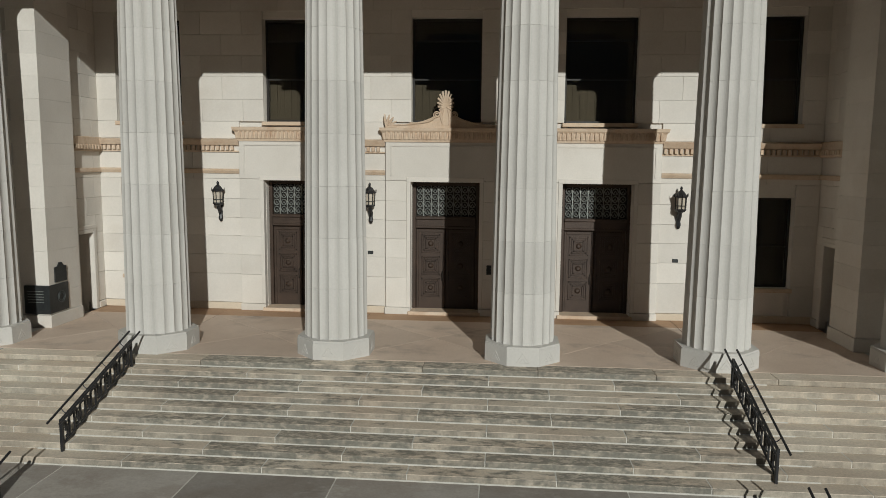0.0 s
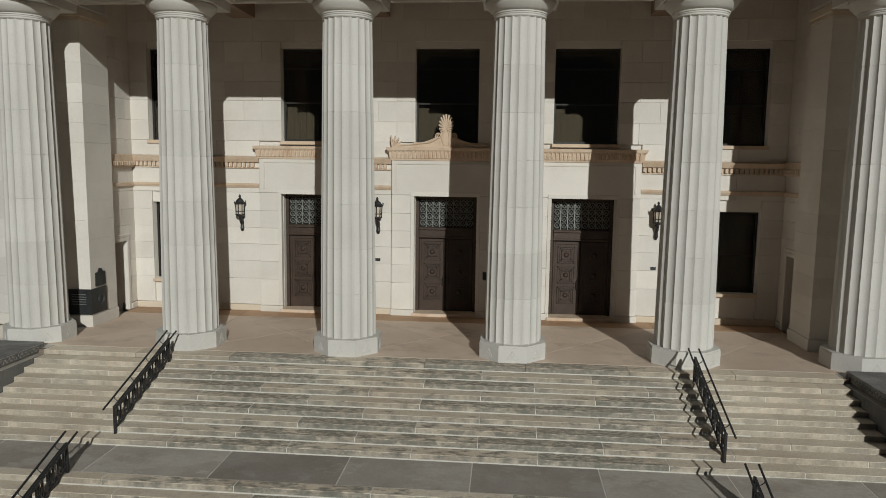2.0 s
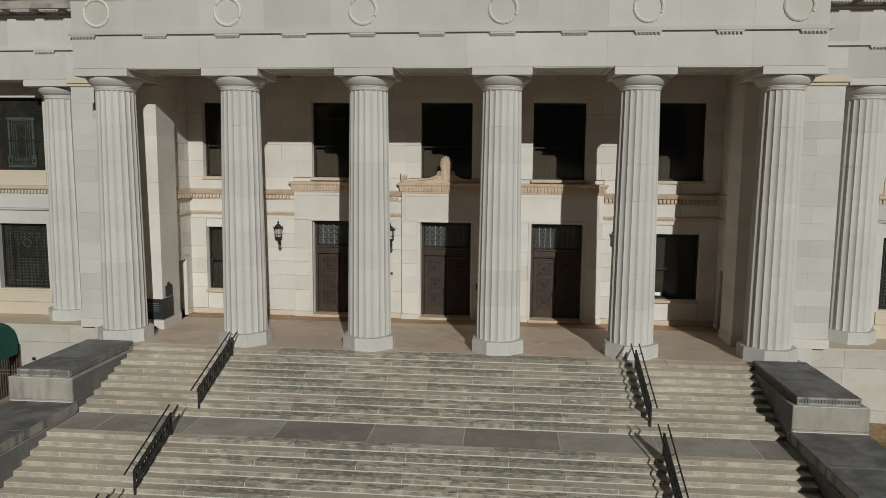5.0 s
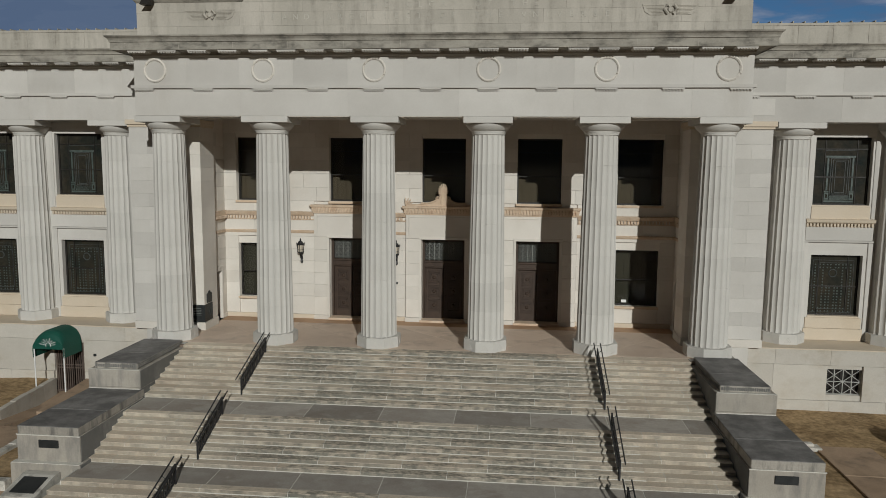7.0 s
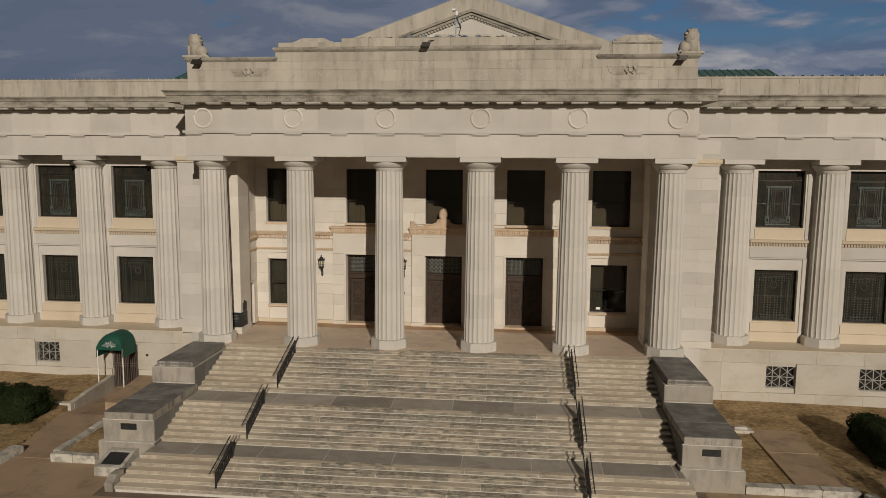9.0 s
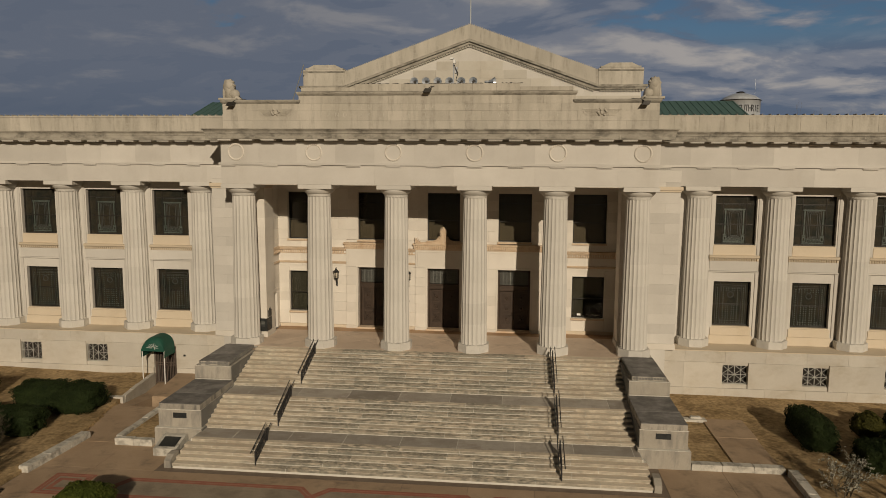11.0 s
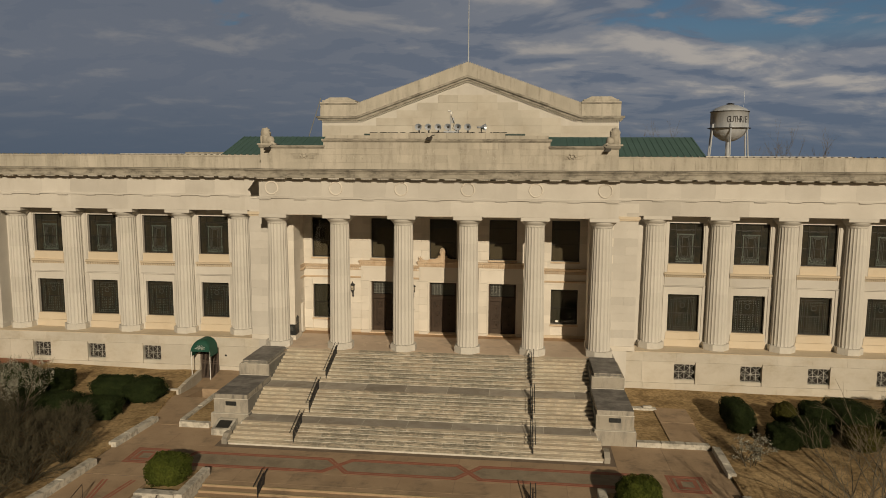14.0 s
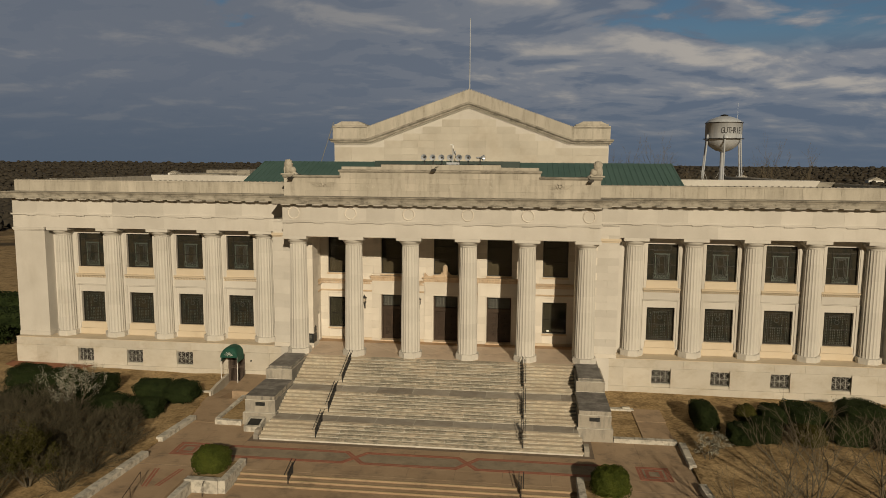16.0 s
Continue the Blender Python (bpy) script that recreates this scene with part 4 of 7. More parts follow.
# ---- wing roofs, parapets and base ----
for s, tag in ((-1, "west"), (1, "east")):
    a, b = sorted((s * (FACE - 0.1), s * (WING_END - 0.25)))
    par = thing("parapet", "streaked limestone parapet along the wing roof edge", "parapet", ((a + b) / 2, 2.8, ROOF_Z), "wing parapets")
    part("core", Shape().box(a + 0.05, b - 0.05, 2.86, 3.3, ROOF_Z - 0.1, 19.50), JOINT, par)
    courses("block", par, a, b, [ROOF_Z - 0.02, 19.56], [], lambda u, v, p, q: piece("block", u, v, 2.72, 2.95, p, q, ATTIC, par, 0.010), ATTIC, 1.7)
    part("coping", Shape().sweep([(-0.5, 19.54), (0.05, 19.54), (0.05, 19.66), (-0.5, 19.70)], [(a, 2.74), (b, 2.74)]), ATTIC, par)
    seams = Shape()
    for i in range(int((b - a) / 0.55)):
        x = a + 0.3 + i * 0.55
        seams.box(x - 0.02, x + 0.02, 2.68, 3.2, 19.66, 19.745)
    part("coping_seams", seams, ATTIC, par, kind="stuff")
    if s < 0:
        part("return_wall", Shape().box(-WING_END + 0.25, -WING_END + 0.6, 2.95, 30, ROOF_Z, 19.62, 0.02), ATTIC, par)
    elif s > 0:
        part("return_wall", Shape().box(WING_END - 0.6, WING_END - 0.25, 2.95, 30, ROOF_Z, 19.62, 0.02), ATTIC, par)
    # the base storey, with its vents
    base = thing("wall_base_" + tag, "pale limestone base storey wall with square grated vents", "wall", (s * 30, BASE_FRONT, 0.2), kind="structure")
    holes = [(s * c - 0.87, s * c + 0.87, 1.08, 2.42) for c in [20.85 + 5.36 * i for i in range(4)]]
    if s < 0:
        holes[0] = (-21.62, -19.86, -0.8, 2.45)
    lo, hi = sorted((s * 14.7, s * WING_END))
    back_wall = Shape()
    for u0, u1, z0, z1 in wall_with_holes(lo + 0.02, hi - 0.02, -0.9, 3.40, holes):
        back_wall.box(u0, u1, BASE_FRONT + 0.11, BASE_FRONT + 0.75, z0, z1)
    part("core", back_wall, BASE, base)
    courses("block", base, lo, hi, [0.80, 2.62], holes, lambda u, v, p, q: piece("block", u, v, BASE_FRONT, BASE_FRONT + 0.2, p, q, BASE, base, 0.005), BASE, 2.68, 0.006)
    courses("block", base, lo, hi, [2.62, 3.44], [], lambda u, v, p, q: piece("block", u, v, BASE_FRONT + 0.045, BASE_FRONT + 0.2, p, q, BASE, base, 0.005), BASE, 2.68, 0.006)
    courses("block", base, lo - 0.0, hi + 0.05, [-0.6, 0.80], [(h[0] - 0.05, h[1] + 0.05, h[2], h[3]) for h in holes if h[2] < 0],
            lambda u, v, p, q: piece("block", u, v, BASE_FRONT - 0.07, BASE_FRONT + 0.2, p, q, BASE, base, 0.008), STONE, 2.68, 0.006)
    ledge = Shape().box(lo, hi, BASE_FRONT + 0.03, WING_WALL + 0.1, 3.40, PORTICO - 0.004)
    part("ledge", ledge, CREAM, base, "ochre-stained ledge top")
    end = Shape().box(min(s * WING_END, s * (WING_END - 0.5)), max(s * WING_END, s * (WING_END - 0.5)), BASE_FRONT + 0.2, 30, -0.5, 3.44)
    part("end_wall", end, BASE, base)

# ---- wing walls and windows ----
def dentil_band(shape, x0, x1, y, z0, z1, pitch=0.17):
    n = int((x1 - x0) / pitch)
    for i in range(n):
        x = x0 + (i + 0.25) * pitch
        shape.box(x, x + pitch * 0.55, y, y + 0.14, z0, z1)


def art_window(name, label, half, z0, z1, upper):
    """A bronze-framed leaded art-glass window, built round x = 0 with its wall face at y = 0."""
    win = thing(name, label, "window", (0, 0, z0), "wing windows", "structure")
    y = 0.34
    fr = Shape().box(-half, -half + 0.09, y - 0.05, y + 0.08, z0, z1, 0.01).box(half - 0.09, half, y - 0.05, y + 0.08, z0, z1, 0.01)
    fr.box(-half + 0.09, half - 0.09, y - 0.05, y + 0.08, z0, z0 + 0.10, 0.01).box(-half + 0.09, half - 0.09, y - 0.05, y + 0.08, z1 - 0.10, z1, 0.01)
    part("window_frame", fr, DARKMETAL, win)
    part("window_sill", Shape().box(-half - 0.02, half + 0.02, -0.02, y - 0.05, z0 - 0.06, z0 + 0.03, 0.01), CREAM, win)
    pane = part("pane", Shape().box(-half + 0.07, half - 0.07, y + 0.02, y + 0.035, z0 + 0.08, z1 - 0.08), STAINED, win, "dark leaded art glass in green and brown")
    bars = Shape()
    mid = z0 + (z1 - z0) * (0.42 if upper else 0.48)
    bars.box(-half + 0.09, half - 0.09, y - 0.03, y + 0.03, mid - 0.03, mid + 0.03)
    if upper:
        bars.box(-half + 0.09, half - 0.09, y - 0.03, y + 0.03, z1 - 0.62, z1 - 0.57)
    for s in (-1, 1):
        bars.box(s * half * 0.56 - 0.012, s * half * 0.56 + 0.012, y - 0.02, y + 0.03, z0 + 0.1, z1 - 0.1)
    part("muntins", bars, DARKMETAL, win)
    lead = Shape()

    def ring(hw, a, b, t=0.022):
        lead.box(-hw, hw, y, y + 0.03, a, a + t).box(-hw, hw, y, y + 0.03, b - t, b)
        lead.box(-hw, -hw + t, y, y + 0.03, a, b).box(hw - t, hw, y, y + 0.03, a, b)

    h = z1 - z0
    pale = Shape()
    if upper:
        # a framed doorway between two posts on pedestals, over bands
        ring(half * 0.56, z0 + 0.12, z1 - 0.66, 0.016)
        for k, hw in enumerate((0.34, 0.27, 0.18)):
            ring(half * hw, z0 + 0.52 + 0.07 * k, z0 + h * (0.70 - 0.025 * k), 0.026)
        for s in (-1, 1):
            cx = s * half * 0.44
            pale.box(cx - 0.045, cx + 0.045, y, y + 0.03, z0 + 0.78, z0 + h * 0.70)
            pale.box(cx - 0.11, cx + 0.11, y, y + 0.03, z0 + 0.68, z0 + 0.76)
            for a, b, c0, c1 in ((-0.11, -0.055, 0.30, 0.66), (0.055, 0.11, 0.30, 0.66), (-0.055, 0.055, 0.58, 0.66), (-0.055, 0.055, 0.30, 0.38)):
                pale.box(cx + a, cx + b, y, y + 0.03, z0 + c0, z0 + c1)
        pale.box(-half * 0.52, half * 0.52, y, y + 0.03, z0 + h * 0.705, z0 + h * 0.735)
        for k in range(4):
            pale.box(-half * 0.34, half * 0.34, y, y + 0.03, z0 + 0.30 + 0.055 * k, z0 + 0.325 + 0.055 * k)
        pale.box(-half * 0.52, half * 0.52, y, y + 0.03, z0 + 0.17, z0 + 0.26)
    else:
        # rows of small squares round a tall field with a disc over it
        ring(half * 0.80, z0 + 0.16, z1 - 0.30, 0.016)
        ring(half * 0.58, z0 + 0.34, z1 - 0.44, 0.02)
        rows = 17
        for i in range(rows):
            zz = z0 + 0.20 + i * (h - 0.62) / rows
            edge_row = i < 2 or i >= rows - 2
            for fx in (-0.69, -0.50, -0.38, -0.22, -0.10, 0.10, 0.22, 0.38, 0.50, 0.69):
                if abs(fx) > 0.6 or edge_row or 0.3 < abs(fx) < 0.45 or (i < 9 and abs(fx) < 0.3):
                    pale.box(half * fx - 0.032, half * fx + 0.032, y, y + 0.03, zz, zz + 0.062)
        pts = [(0.20 * math.cos(i * math.pi / 8), y + 0.01, z1 - 1.0 + 0.20 * math.sin(i * math.pi / 8)) for i in range(17)]
        lead.tube(pts, 0.03, 4)
    part("mosaic", pale, MOSAIC, pane, "small pale green glass pieces")
    part("leading", lead, LEAD, pane, "pale lead cames")
    return win


def wing_wall(s, tag):
    """The wing's wall with its openings, piers, spandrels and bands; everything is doubled left and right of the portico."""
    lo, hi = sorted((s * 15.9, s * WING_END))
    wall = thing("wall_" + tag, "pale limestone wing wall with tall windows in two storeys", "wall", (s * 30, WING_WALL, PORTICO), kind="structure")
    holes = []
    for c in WING_BAYS:
        holes += [(s * c - 1.42, s * c + 1.42, 10.62, 14.15), (s * c - 1.30, s * c + 1.30, 4.74, 8.02)]
    core = Shape()
    for a, b, z0, z1 in wall_with_holes(lo, hi, PORTICO, 15.0, holes):
        core.box(a, b, WING_WALL, WING_WALL + 0.6, z0, z1)
    part("core", core, STONE, wall)
    for c in WING_BAYS:
        a, b = s * c - 1.72, s * c + 1.72
        part("sill_panel", Shape().box(s * c - 1.46, s * c + 1.46, WING_WALL - 0.05, WING_WALL + 0.02, 9.92, 10.56, 0.01), CREAM, wall, "cream panel under the upper window")
        panel = Shape().box(s * c - 1.5, s * c + 1.5, WING_WALL - 0.10, WING_WALL + 0.02, 3.47, 4.10, 0.01).box(s * c - 1.42, s * c + 1.42, WING_WALL - 0.06, WING_WALL + 0.02, 4.11, 4.68, 0.01)
        part("base_panel", panel, CREAM, wall, "cream panel under the lower window")
        band = Shape().sweep([(-0.05, 9.50), (0.05, 9.50), (0.05, 9.53), (-0.01, 9.54), (-0.01, 9.69), (0.12, 9.70), (0.20, 9.76), (0.24, 9.90), (-0.05, 9.93)], [(a, WING_WALL), (b, WING_WALL)])
        dentil_band(band, a, b, WING_WALL - 0.14, 9.54, 9.69)
        part("dentil_course", band, CREAM, wall, "ochre dentil course")
        part("lintel_panel", Shape().box(a + 0.05, b - 0.05, WING_WALL - 0.045, WING_WALL + 0.02, 8.80, 9.51, 0.01), STONE, wall)
        part("fillet", Shape().box(a - 0.03, b + 0.03, WING_WALL - 0.12, WING_WALL + 0.02, 8.70, 8.79, 0.015), STONE, wall)
        for t in (-1, 1):
            x = s * c + t * 1.62
            part("jamb_strip", Shape().box(x - 0.12, x + 0.12, WING_WALL - 0.07, WING_WALL + 0.02, 3.47, 8.69, 0.015), STONE, wall)
            part("jamb_strip", Shape().box(x - 0.10, x + 0.10, WING_WALL - 0.05, WING_WALL + 0.02, 9.95, 14.5, 0.015), STONE, wall)
    x0, x1 = sorted((s * 41.25, s * WING_END))
    pier = part("corner_pier", Shape().box(x0, x1, 2.62, WING_WALL + 0.5, PORTICO, ARCH - 0.35, 0.015), STONE, wall)
    part("pier_base", Shape().box(x0 - 0.04, x1 + 0.04, 2.56, WING_WALL, PORTICO, PORTICO + 0.45, 0.015), STONE, pier)
    cap = Shape().box(x0 - 0.05, x1 + 0.05, 2.55, WING_WALL + 0.4, ARCH - 0.34, ARCH - 0.22, 0.01).box(x0 - 0.12, x1 + 0.12, 2.48, WING_WALL + 0.4, ARCH - 0.22, ARCH - 0.005, 0.01)
    part("pier_capital", cap, STONE, pier)
    e0, e1 = sorted((s * (WING_END - 0.6), s * WING_END))
    part("end_wall", Shape().box(e0 + 0.02, e1 - 0.02, WING_WALL + 0.5, 30, PORTICO, ARCH + 0.1), STONE, wall)
    # unseen backing in the blind's dark brown, for rooms without light
    inner = thing("interior_wall_" + tag, "unseen dark backing wall behind the wing windows", "wall", (s * 30, 7.0, PORTICO), kind="structure")
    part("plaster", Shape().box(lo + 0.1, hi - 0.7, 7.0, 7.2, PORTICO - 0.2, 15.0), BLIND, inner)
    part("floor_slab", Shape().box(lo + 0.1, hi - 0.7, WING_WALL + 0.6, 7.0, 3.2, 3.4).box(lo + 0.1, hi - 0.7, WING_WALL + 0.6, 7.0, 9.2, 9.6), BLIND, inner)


wing_wall(-1, "west")
wing_wall(1, "east")
upper_win = art_window("window_1", "dark leaded art-glass window with bronze frame in the upper storey", 1.42, 10.62, 14.15, True)
lower_win = art_window("window_2", "dark leaded art-glass window with bronze frame in the lower storey", 1.30, 4.74, 8.02, False)
for w, z in ((upper_win, 10.62), (lower_win, 4.74)):
    for s in (-1, 1):
        for i, c in enumerate(WING_BAYS):
            if s < 0 or i:
                copy_thing(w, Matrix.Translation((s * c, WING_WALL, z)))
    w.location = (WING_BAYS[0], WING_WALL, z)


def vent_grate():
    """A square opening with a star-patterned stone grate, its centre at the origin."""
    v = thing("vent_grate", "pale star-patterned grate over a dark basement vent", "vent", (0, 0, 0), "basement vents")
    # near-black sheet stands in for the unlit space behind the lattice
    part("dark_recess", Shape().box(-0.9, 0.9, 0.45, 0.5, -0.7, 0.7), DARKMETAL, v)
    s = Shape()
    w, h, y = 0.86, 0.66, 0.2
    for x in (-w, -w / 2, 0, w / 2, w):
        s.box(x - 0.018, x + 0.018, y, y + 0.05, -h, h)
    for z in (-h, 0, h):
        s.box(-w, w, y, y + 0.05, z - 0.018, z + 0.018)
    for cx in (-w / 2, w / 2):
        for cz in (-h / 2, h / 2):
            for t in (-1, 1):
                s.tube([(cx - w / 2, y + 0.025, cz - t * h / 2), (cx + w / 2, y + 0.025, cz + t * h / 2)], 0.020, 4)
    for t in (-1, 1):
        s.tube([(-w, y + 0.025, -t * h), (w, y + 0.025, t * h)], 0.018, 4)
    part("lattice", s, GRATE, v, "pale lattice")
    return v


grate = vent_grate()
for s in (-1, 1):
    for i in range(4):
        if s < 0 and i == 0:
            continue
        if not (s > 0 and i == 0):
            copy_thing(grate, Matrix.Translation((s * (20.85 + 5.36 * i), BASE_FRONT, 1.75)))
grate.location = (20.85, BASE_FRONT, 1.75)

# ---- portico side piers and walls ----
PIER_LEVELS = [PORTICO + 0.42 + 0.70 * i for i in range(16)] + [15.1, 15.9]
for s, tag in ((-1, "west"), (1, "east")):
    pier = thing("portico_pier_" + tag, "tall pale ashlar pier at the portico's side", "wall", (s * 14.3, 2.6, PORTICO), kind="structure")
    def lay_pier(a, b, z0, z1):
        piece("block", a, b, 1.72, 3.44, z0, z1, WALL if abs(a + b) < 28.6 else STONE, pier, 0.002)
    x0, x1 = sorted((s * 12.65, s * 16.58))
    courses("block", pier, x0, x1, PIER_LEVELS, [], lay_pier, WALL, 1.95, 0.003)
    part("footing", Shape().box(x0 - 0.05, x1 + 0.05, 1.66, 3.46, PORTICO, PORTICO + 0.415, 0.012), WALL, pier)
    capital = Shape().box(x0 - 0.06, x1 + 0.06, 1.66, 3.3, 14.42, 14.54, 0.01).box(x0 - 0.14, x1 + 0.14, 1.58, 3.3, 14.54, 14.80, 0.02)
    part("capital", capital, CREAM, pier, "ochre-tinted moulded capital")
    side = thing("wall_side_" + tag, "pale ashlar portico side wall with a narrow doorway", "wall", (s * 14.3, 4.5, PORTICO), kind="structure")
    hole = [(3.92, 4.82, PORTICO - 0.1, 6.30)]
    def lay_side(a, b, z0, z1):
        p, q = sorted((s * SIDE, s * (SIDE + 0.3)))
        piece("block", p, q, a, b, z0, z1, WALL, side, 0.005)
    courses("block", side, 3.45, 5.6, [PORTICO + 0.26, 4.80, 5.53, 6.30, 6.95, 7.60, 8.33, 8.55, 9.28, 9.80, 10.41, 11.2, 12.0, 12.75, 13.5, 14.3, 15.1, 15.9], hole, lay_side, WALL, 1.2)
    p, q = sorted((s * (SIDE + 0.28), s * 15.9))
    body = Shape()
    for a, b, z0, z1 in wall_with_holes(3.44, 6.6, PORTICO - 0.2, 15.9, hole):
        body.box(p, q, a, b, z0, z1)
    part("core", body, WALL, side)
    # dark sheet deep in the doorway stands in for its unlit opening
    m, n = sorted((s * (SIDE + 0.60), s * (SIDE + 0.66)))
    part("door_leaf", Shape().box(m, n, 3.92, 4.82, PORTICO, 6.3, 0.01), DARKMETAL, side, "dark sheet set back in the narrow doorway")
    edge = Shape()
    m, n = sorted((s * (SIDE - 0.04), s * (SIDE + 0.2)))
    edge.box(m, n, 3.74, 3.915, PORTICO, 6.45, 0.012).box(m, n, 4.825, 5.0, PORTICO, 6.45, 0.012).box(m, n, 3.66, 5.06, 6.45, 6.60, 0.02).box(m, n, 3.915, 4.825, 6.31, 6.45, 0.01)
    part("door_surround", edge, WALL, side)
    for z0, z1, o, ma in ((9.28, 9.80, 0.12, TRIM), (8.52, 8.68, 0.09, TRIM), (PORTICO, PORTICO + 0.24, 0.05, WALL)):
        m, n = sorted((s * (SIDE - o), s * (SIDE + 0.2)))
        ys = [(3.46, 3.73), (5.01, 5.48)] if z0 < 4 else [(3.46, 5.48)]
        sh = Shape()
        for a, b in ys:
            sh.box(m, n, a, b, z0, z1, 0.02)
        if o == 0.12:
            for i in range(11):
                m2, n2 = sorted((s * (SIDE - 0.20), s * (SIDE - 0.11)))
                sh.box(m2, n2, 3.52 + i * 0.18, 3.62 + i * 0.18, 9.36, 9.52)
        part("moulding", sh, ma, side)
    # podium under the end of the colonnade
    p, q = sorted((s * 12.42, s * 14.72))
    pod = thing("podium_" + tag, "pale stone podium under the end column", "podium", (s * 13.6, 0, 0), kind="structure")
    courses("block", pod, p, q, [0.0, 0.9, 1.7, 2.62, PORTICO - 0.003], [], lambda u, v, z0, z1: piece("block", u, v, -1.24, 1.74, z0, z1, STONE, pod, 0.012), STONE, 2.3)
    m, n = sorted((s * 14.66, s * 15.98))
    part("return", Shape().box(m, n, 1.68, 2.2, 0.0, PORTICO - 0.005, 0.012), STONE, pod)

# ---- the wall behind the portico ----
back = thing("wall_north", "sunlit pale ashlar wall behind the portico", "wall", (0, BACK, PORTICO), kind="structure")
BW = BACK + 0.05
DOORS = [-BAY, 0.0, BAY]
END_BAY = 2 * BAY + 0.15
holes = [(c - 1.23, c + 1.23, PORTICO - 0.1, 8.28) for c in DOORS]
holes += [(c - 1.24, c + 1.24, 10.41, 14.05) for c in (-END_BAY, -BAY, 0, BAY, END_BAY)]
holes += [(c - 1.20, c + 1.20, 4.70, 7.88) for c in (-END_BAY, END_BAY)]
core = Shape()
for a, b, z0, z1 in wall_with_holes(-13.3, 13.3, PORTICO - 0.3, 16.0, holes):
    core.box(a, b, BW + 0.10, BW + 0.72, z0, z1)
part("core", core, WALL, back)
surround_holes = [(c - 2.16, c + 2.16, PORTICO - 0.1, 10.2) for c in DOORS]
courses("block", back, -SIDE, SIDE, [PORTICO + 0.26, 4.80, 5.53, 6.23, 6.90, 7.60, 8.33, 9.28, 9.80, 10.41, 11.2, 12.0, 12.75, 13.5, 14.3, 15.1, 15.9],
        holes + surround_holes, lambda u, v, p, q: piece("block", u, v, BW, BW + 0.14, p, q, WALL, back, 0.005), WALL, 1.75)
spans = [(-SIDE, -BAY - 2.17), (-BAY + 2.17, -2.17), (2.17, BAY - 2.17), (BAY + 2.17, SIDE)]
for a, b in spans:
    if b - a < 0.1:
        continue
    band = Shape().sweep([(-0.05, 9.30), (0.05, 9.30), (0.05, 9.35), (-0.02, 9.36), (-0.02, 9.54), (0.11, 9.55), (0.14, 9.60), (0.22, 9.74), (-0.05, 9.80)], [(a, BW), (b, BW)])
    dentil_band(band, a, b, BW - 0.13, 9.36, 9.53, 0.18)
    part("dentil_course", band, TRIM, back, "ochre dentil course")
    part("string_course", Shape().sweep([(-0.05, 8.52), (0.03, 8.52), (0.09, 8.62), (0.10, 8.68), (-0.05, 8.70)], [(a, BW), (b, BW)]), TRIM, back)
    part("skirting", Shape().box(a, b, BW - 0.05, BW + 0.1, PORTICO, PORTICO + 0.25, 0.015), CREAM, back, "ochre-stained skirting")


def wall_window(name, c, half, z0, z1, label):
    w = thing(name, label, "window", (c, BW, z0), "portico windows", "structure")
    y = BW + 0.36
    fr = Shape().box(c - half, c - half + 0.08, y, y + 0.1, z0, z1, 0.01).box(c + half - 0.08, c + half, y, y + 0.1, z0, z1, 0.01)
    fr.box(c - half + 0.08, c + half - 0.08, y, y + 0.1, z0, z0 + 0.09, 0.01).box(c - half + 0.08, c + half - 0.08, y, y + 0.1, z1 - 0.09, z1, 0.01)
    part("window_frame", fr, DARKMETAL, w)
    part("window_sill", Shape().box(c - half - 0.06, c + half + 0.06, BW - 0.07, y, z0 - 0.14, z0 - 0.004, 0.012), TRIM, w)
    pane = part("pane", Shape().box(c - half + 0.08, c + half - 0.08, y + 0.04, y + 0.055, z0 + 0.09, z1 - 0.09), PANE, w, "smoky dark glass")
    pane.visible_shadow = False
    bars = Shape()
    for k in (0.42, 0.79) if z1 > 9 else (0.46,):
        zz = z0 + (z1 - z0) * k
        bars.box(c - half + 0.08, c + half - 0.08, y + 0.01, y + 0.08, zz - 0.03, zz + 0.03)
    part("muntins", bars, DARKMETAL, w)
    blind = Shape()
    for i in range(9):
        x = c - half + 0.05 + i * (2 * half - 0.1) / 9
        blind.box(x + 0.004, x + (2 * half - 0.1) / 9 - 0.004, y + 0.30 + 0.015 * (i % 2), y + 0.32 + 0.015 * (i % 2), z0, z1)
    # lower windows have no blind; their dark slats stand in for the unlit room
    part("blind", blind, BLIND if z1 > 9 else UNLIT_BACKING, w, "brown vertical blind behind the glass" if z1 > 9 else "dark backing behind the glass")
    return w


n = 3
for c in (-END_BAY, -BAY, 0.0, BAY, END_BAY):
    wall_window("window_%d" % n, c, 1.24, 10.41, 14.05, "dark upper window with a brown blind, half in shadow")
    n += 1
for c in (-END_BAY, END_BAY):
    wall_window("window_%d" % n, c, 1.20, 4.70, 7.88, "tall dark ground-floor window on the portico")
    n += 1


# ---- doors and their surrounds ----
def cornice_ornament(shape, x0, x1, y, z, h):
    """A row of upright leaves along a cornice."""
    m = int((x1 - x0) / 0.16)
    for i in range(m):
        x = x0 + (i + 0.5) * (x1 - x0) / m
        shape.tube([(x, y, z), (x, y - 0.035, z + h * 0.55), (x, y - 0.06, z + h)], [0.045, 0.06, 0.04], 5)


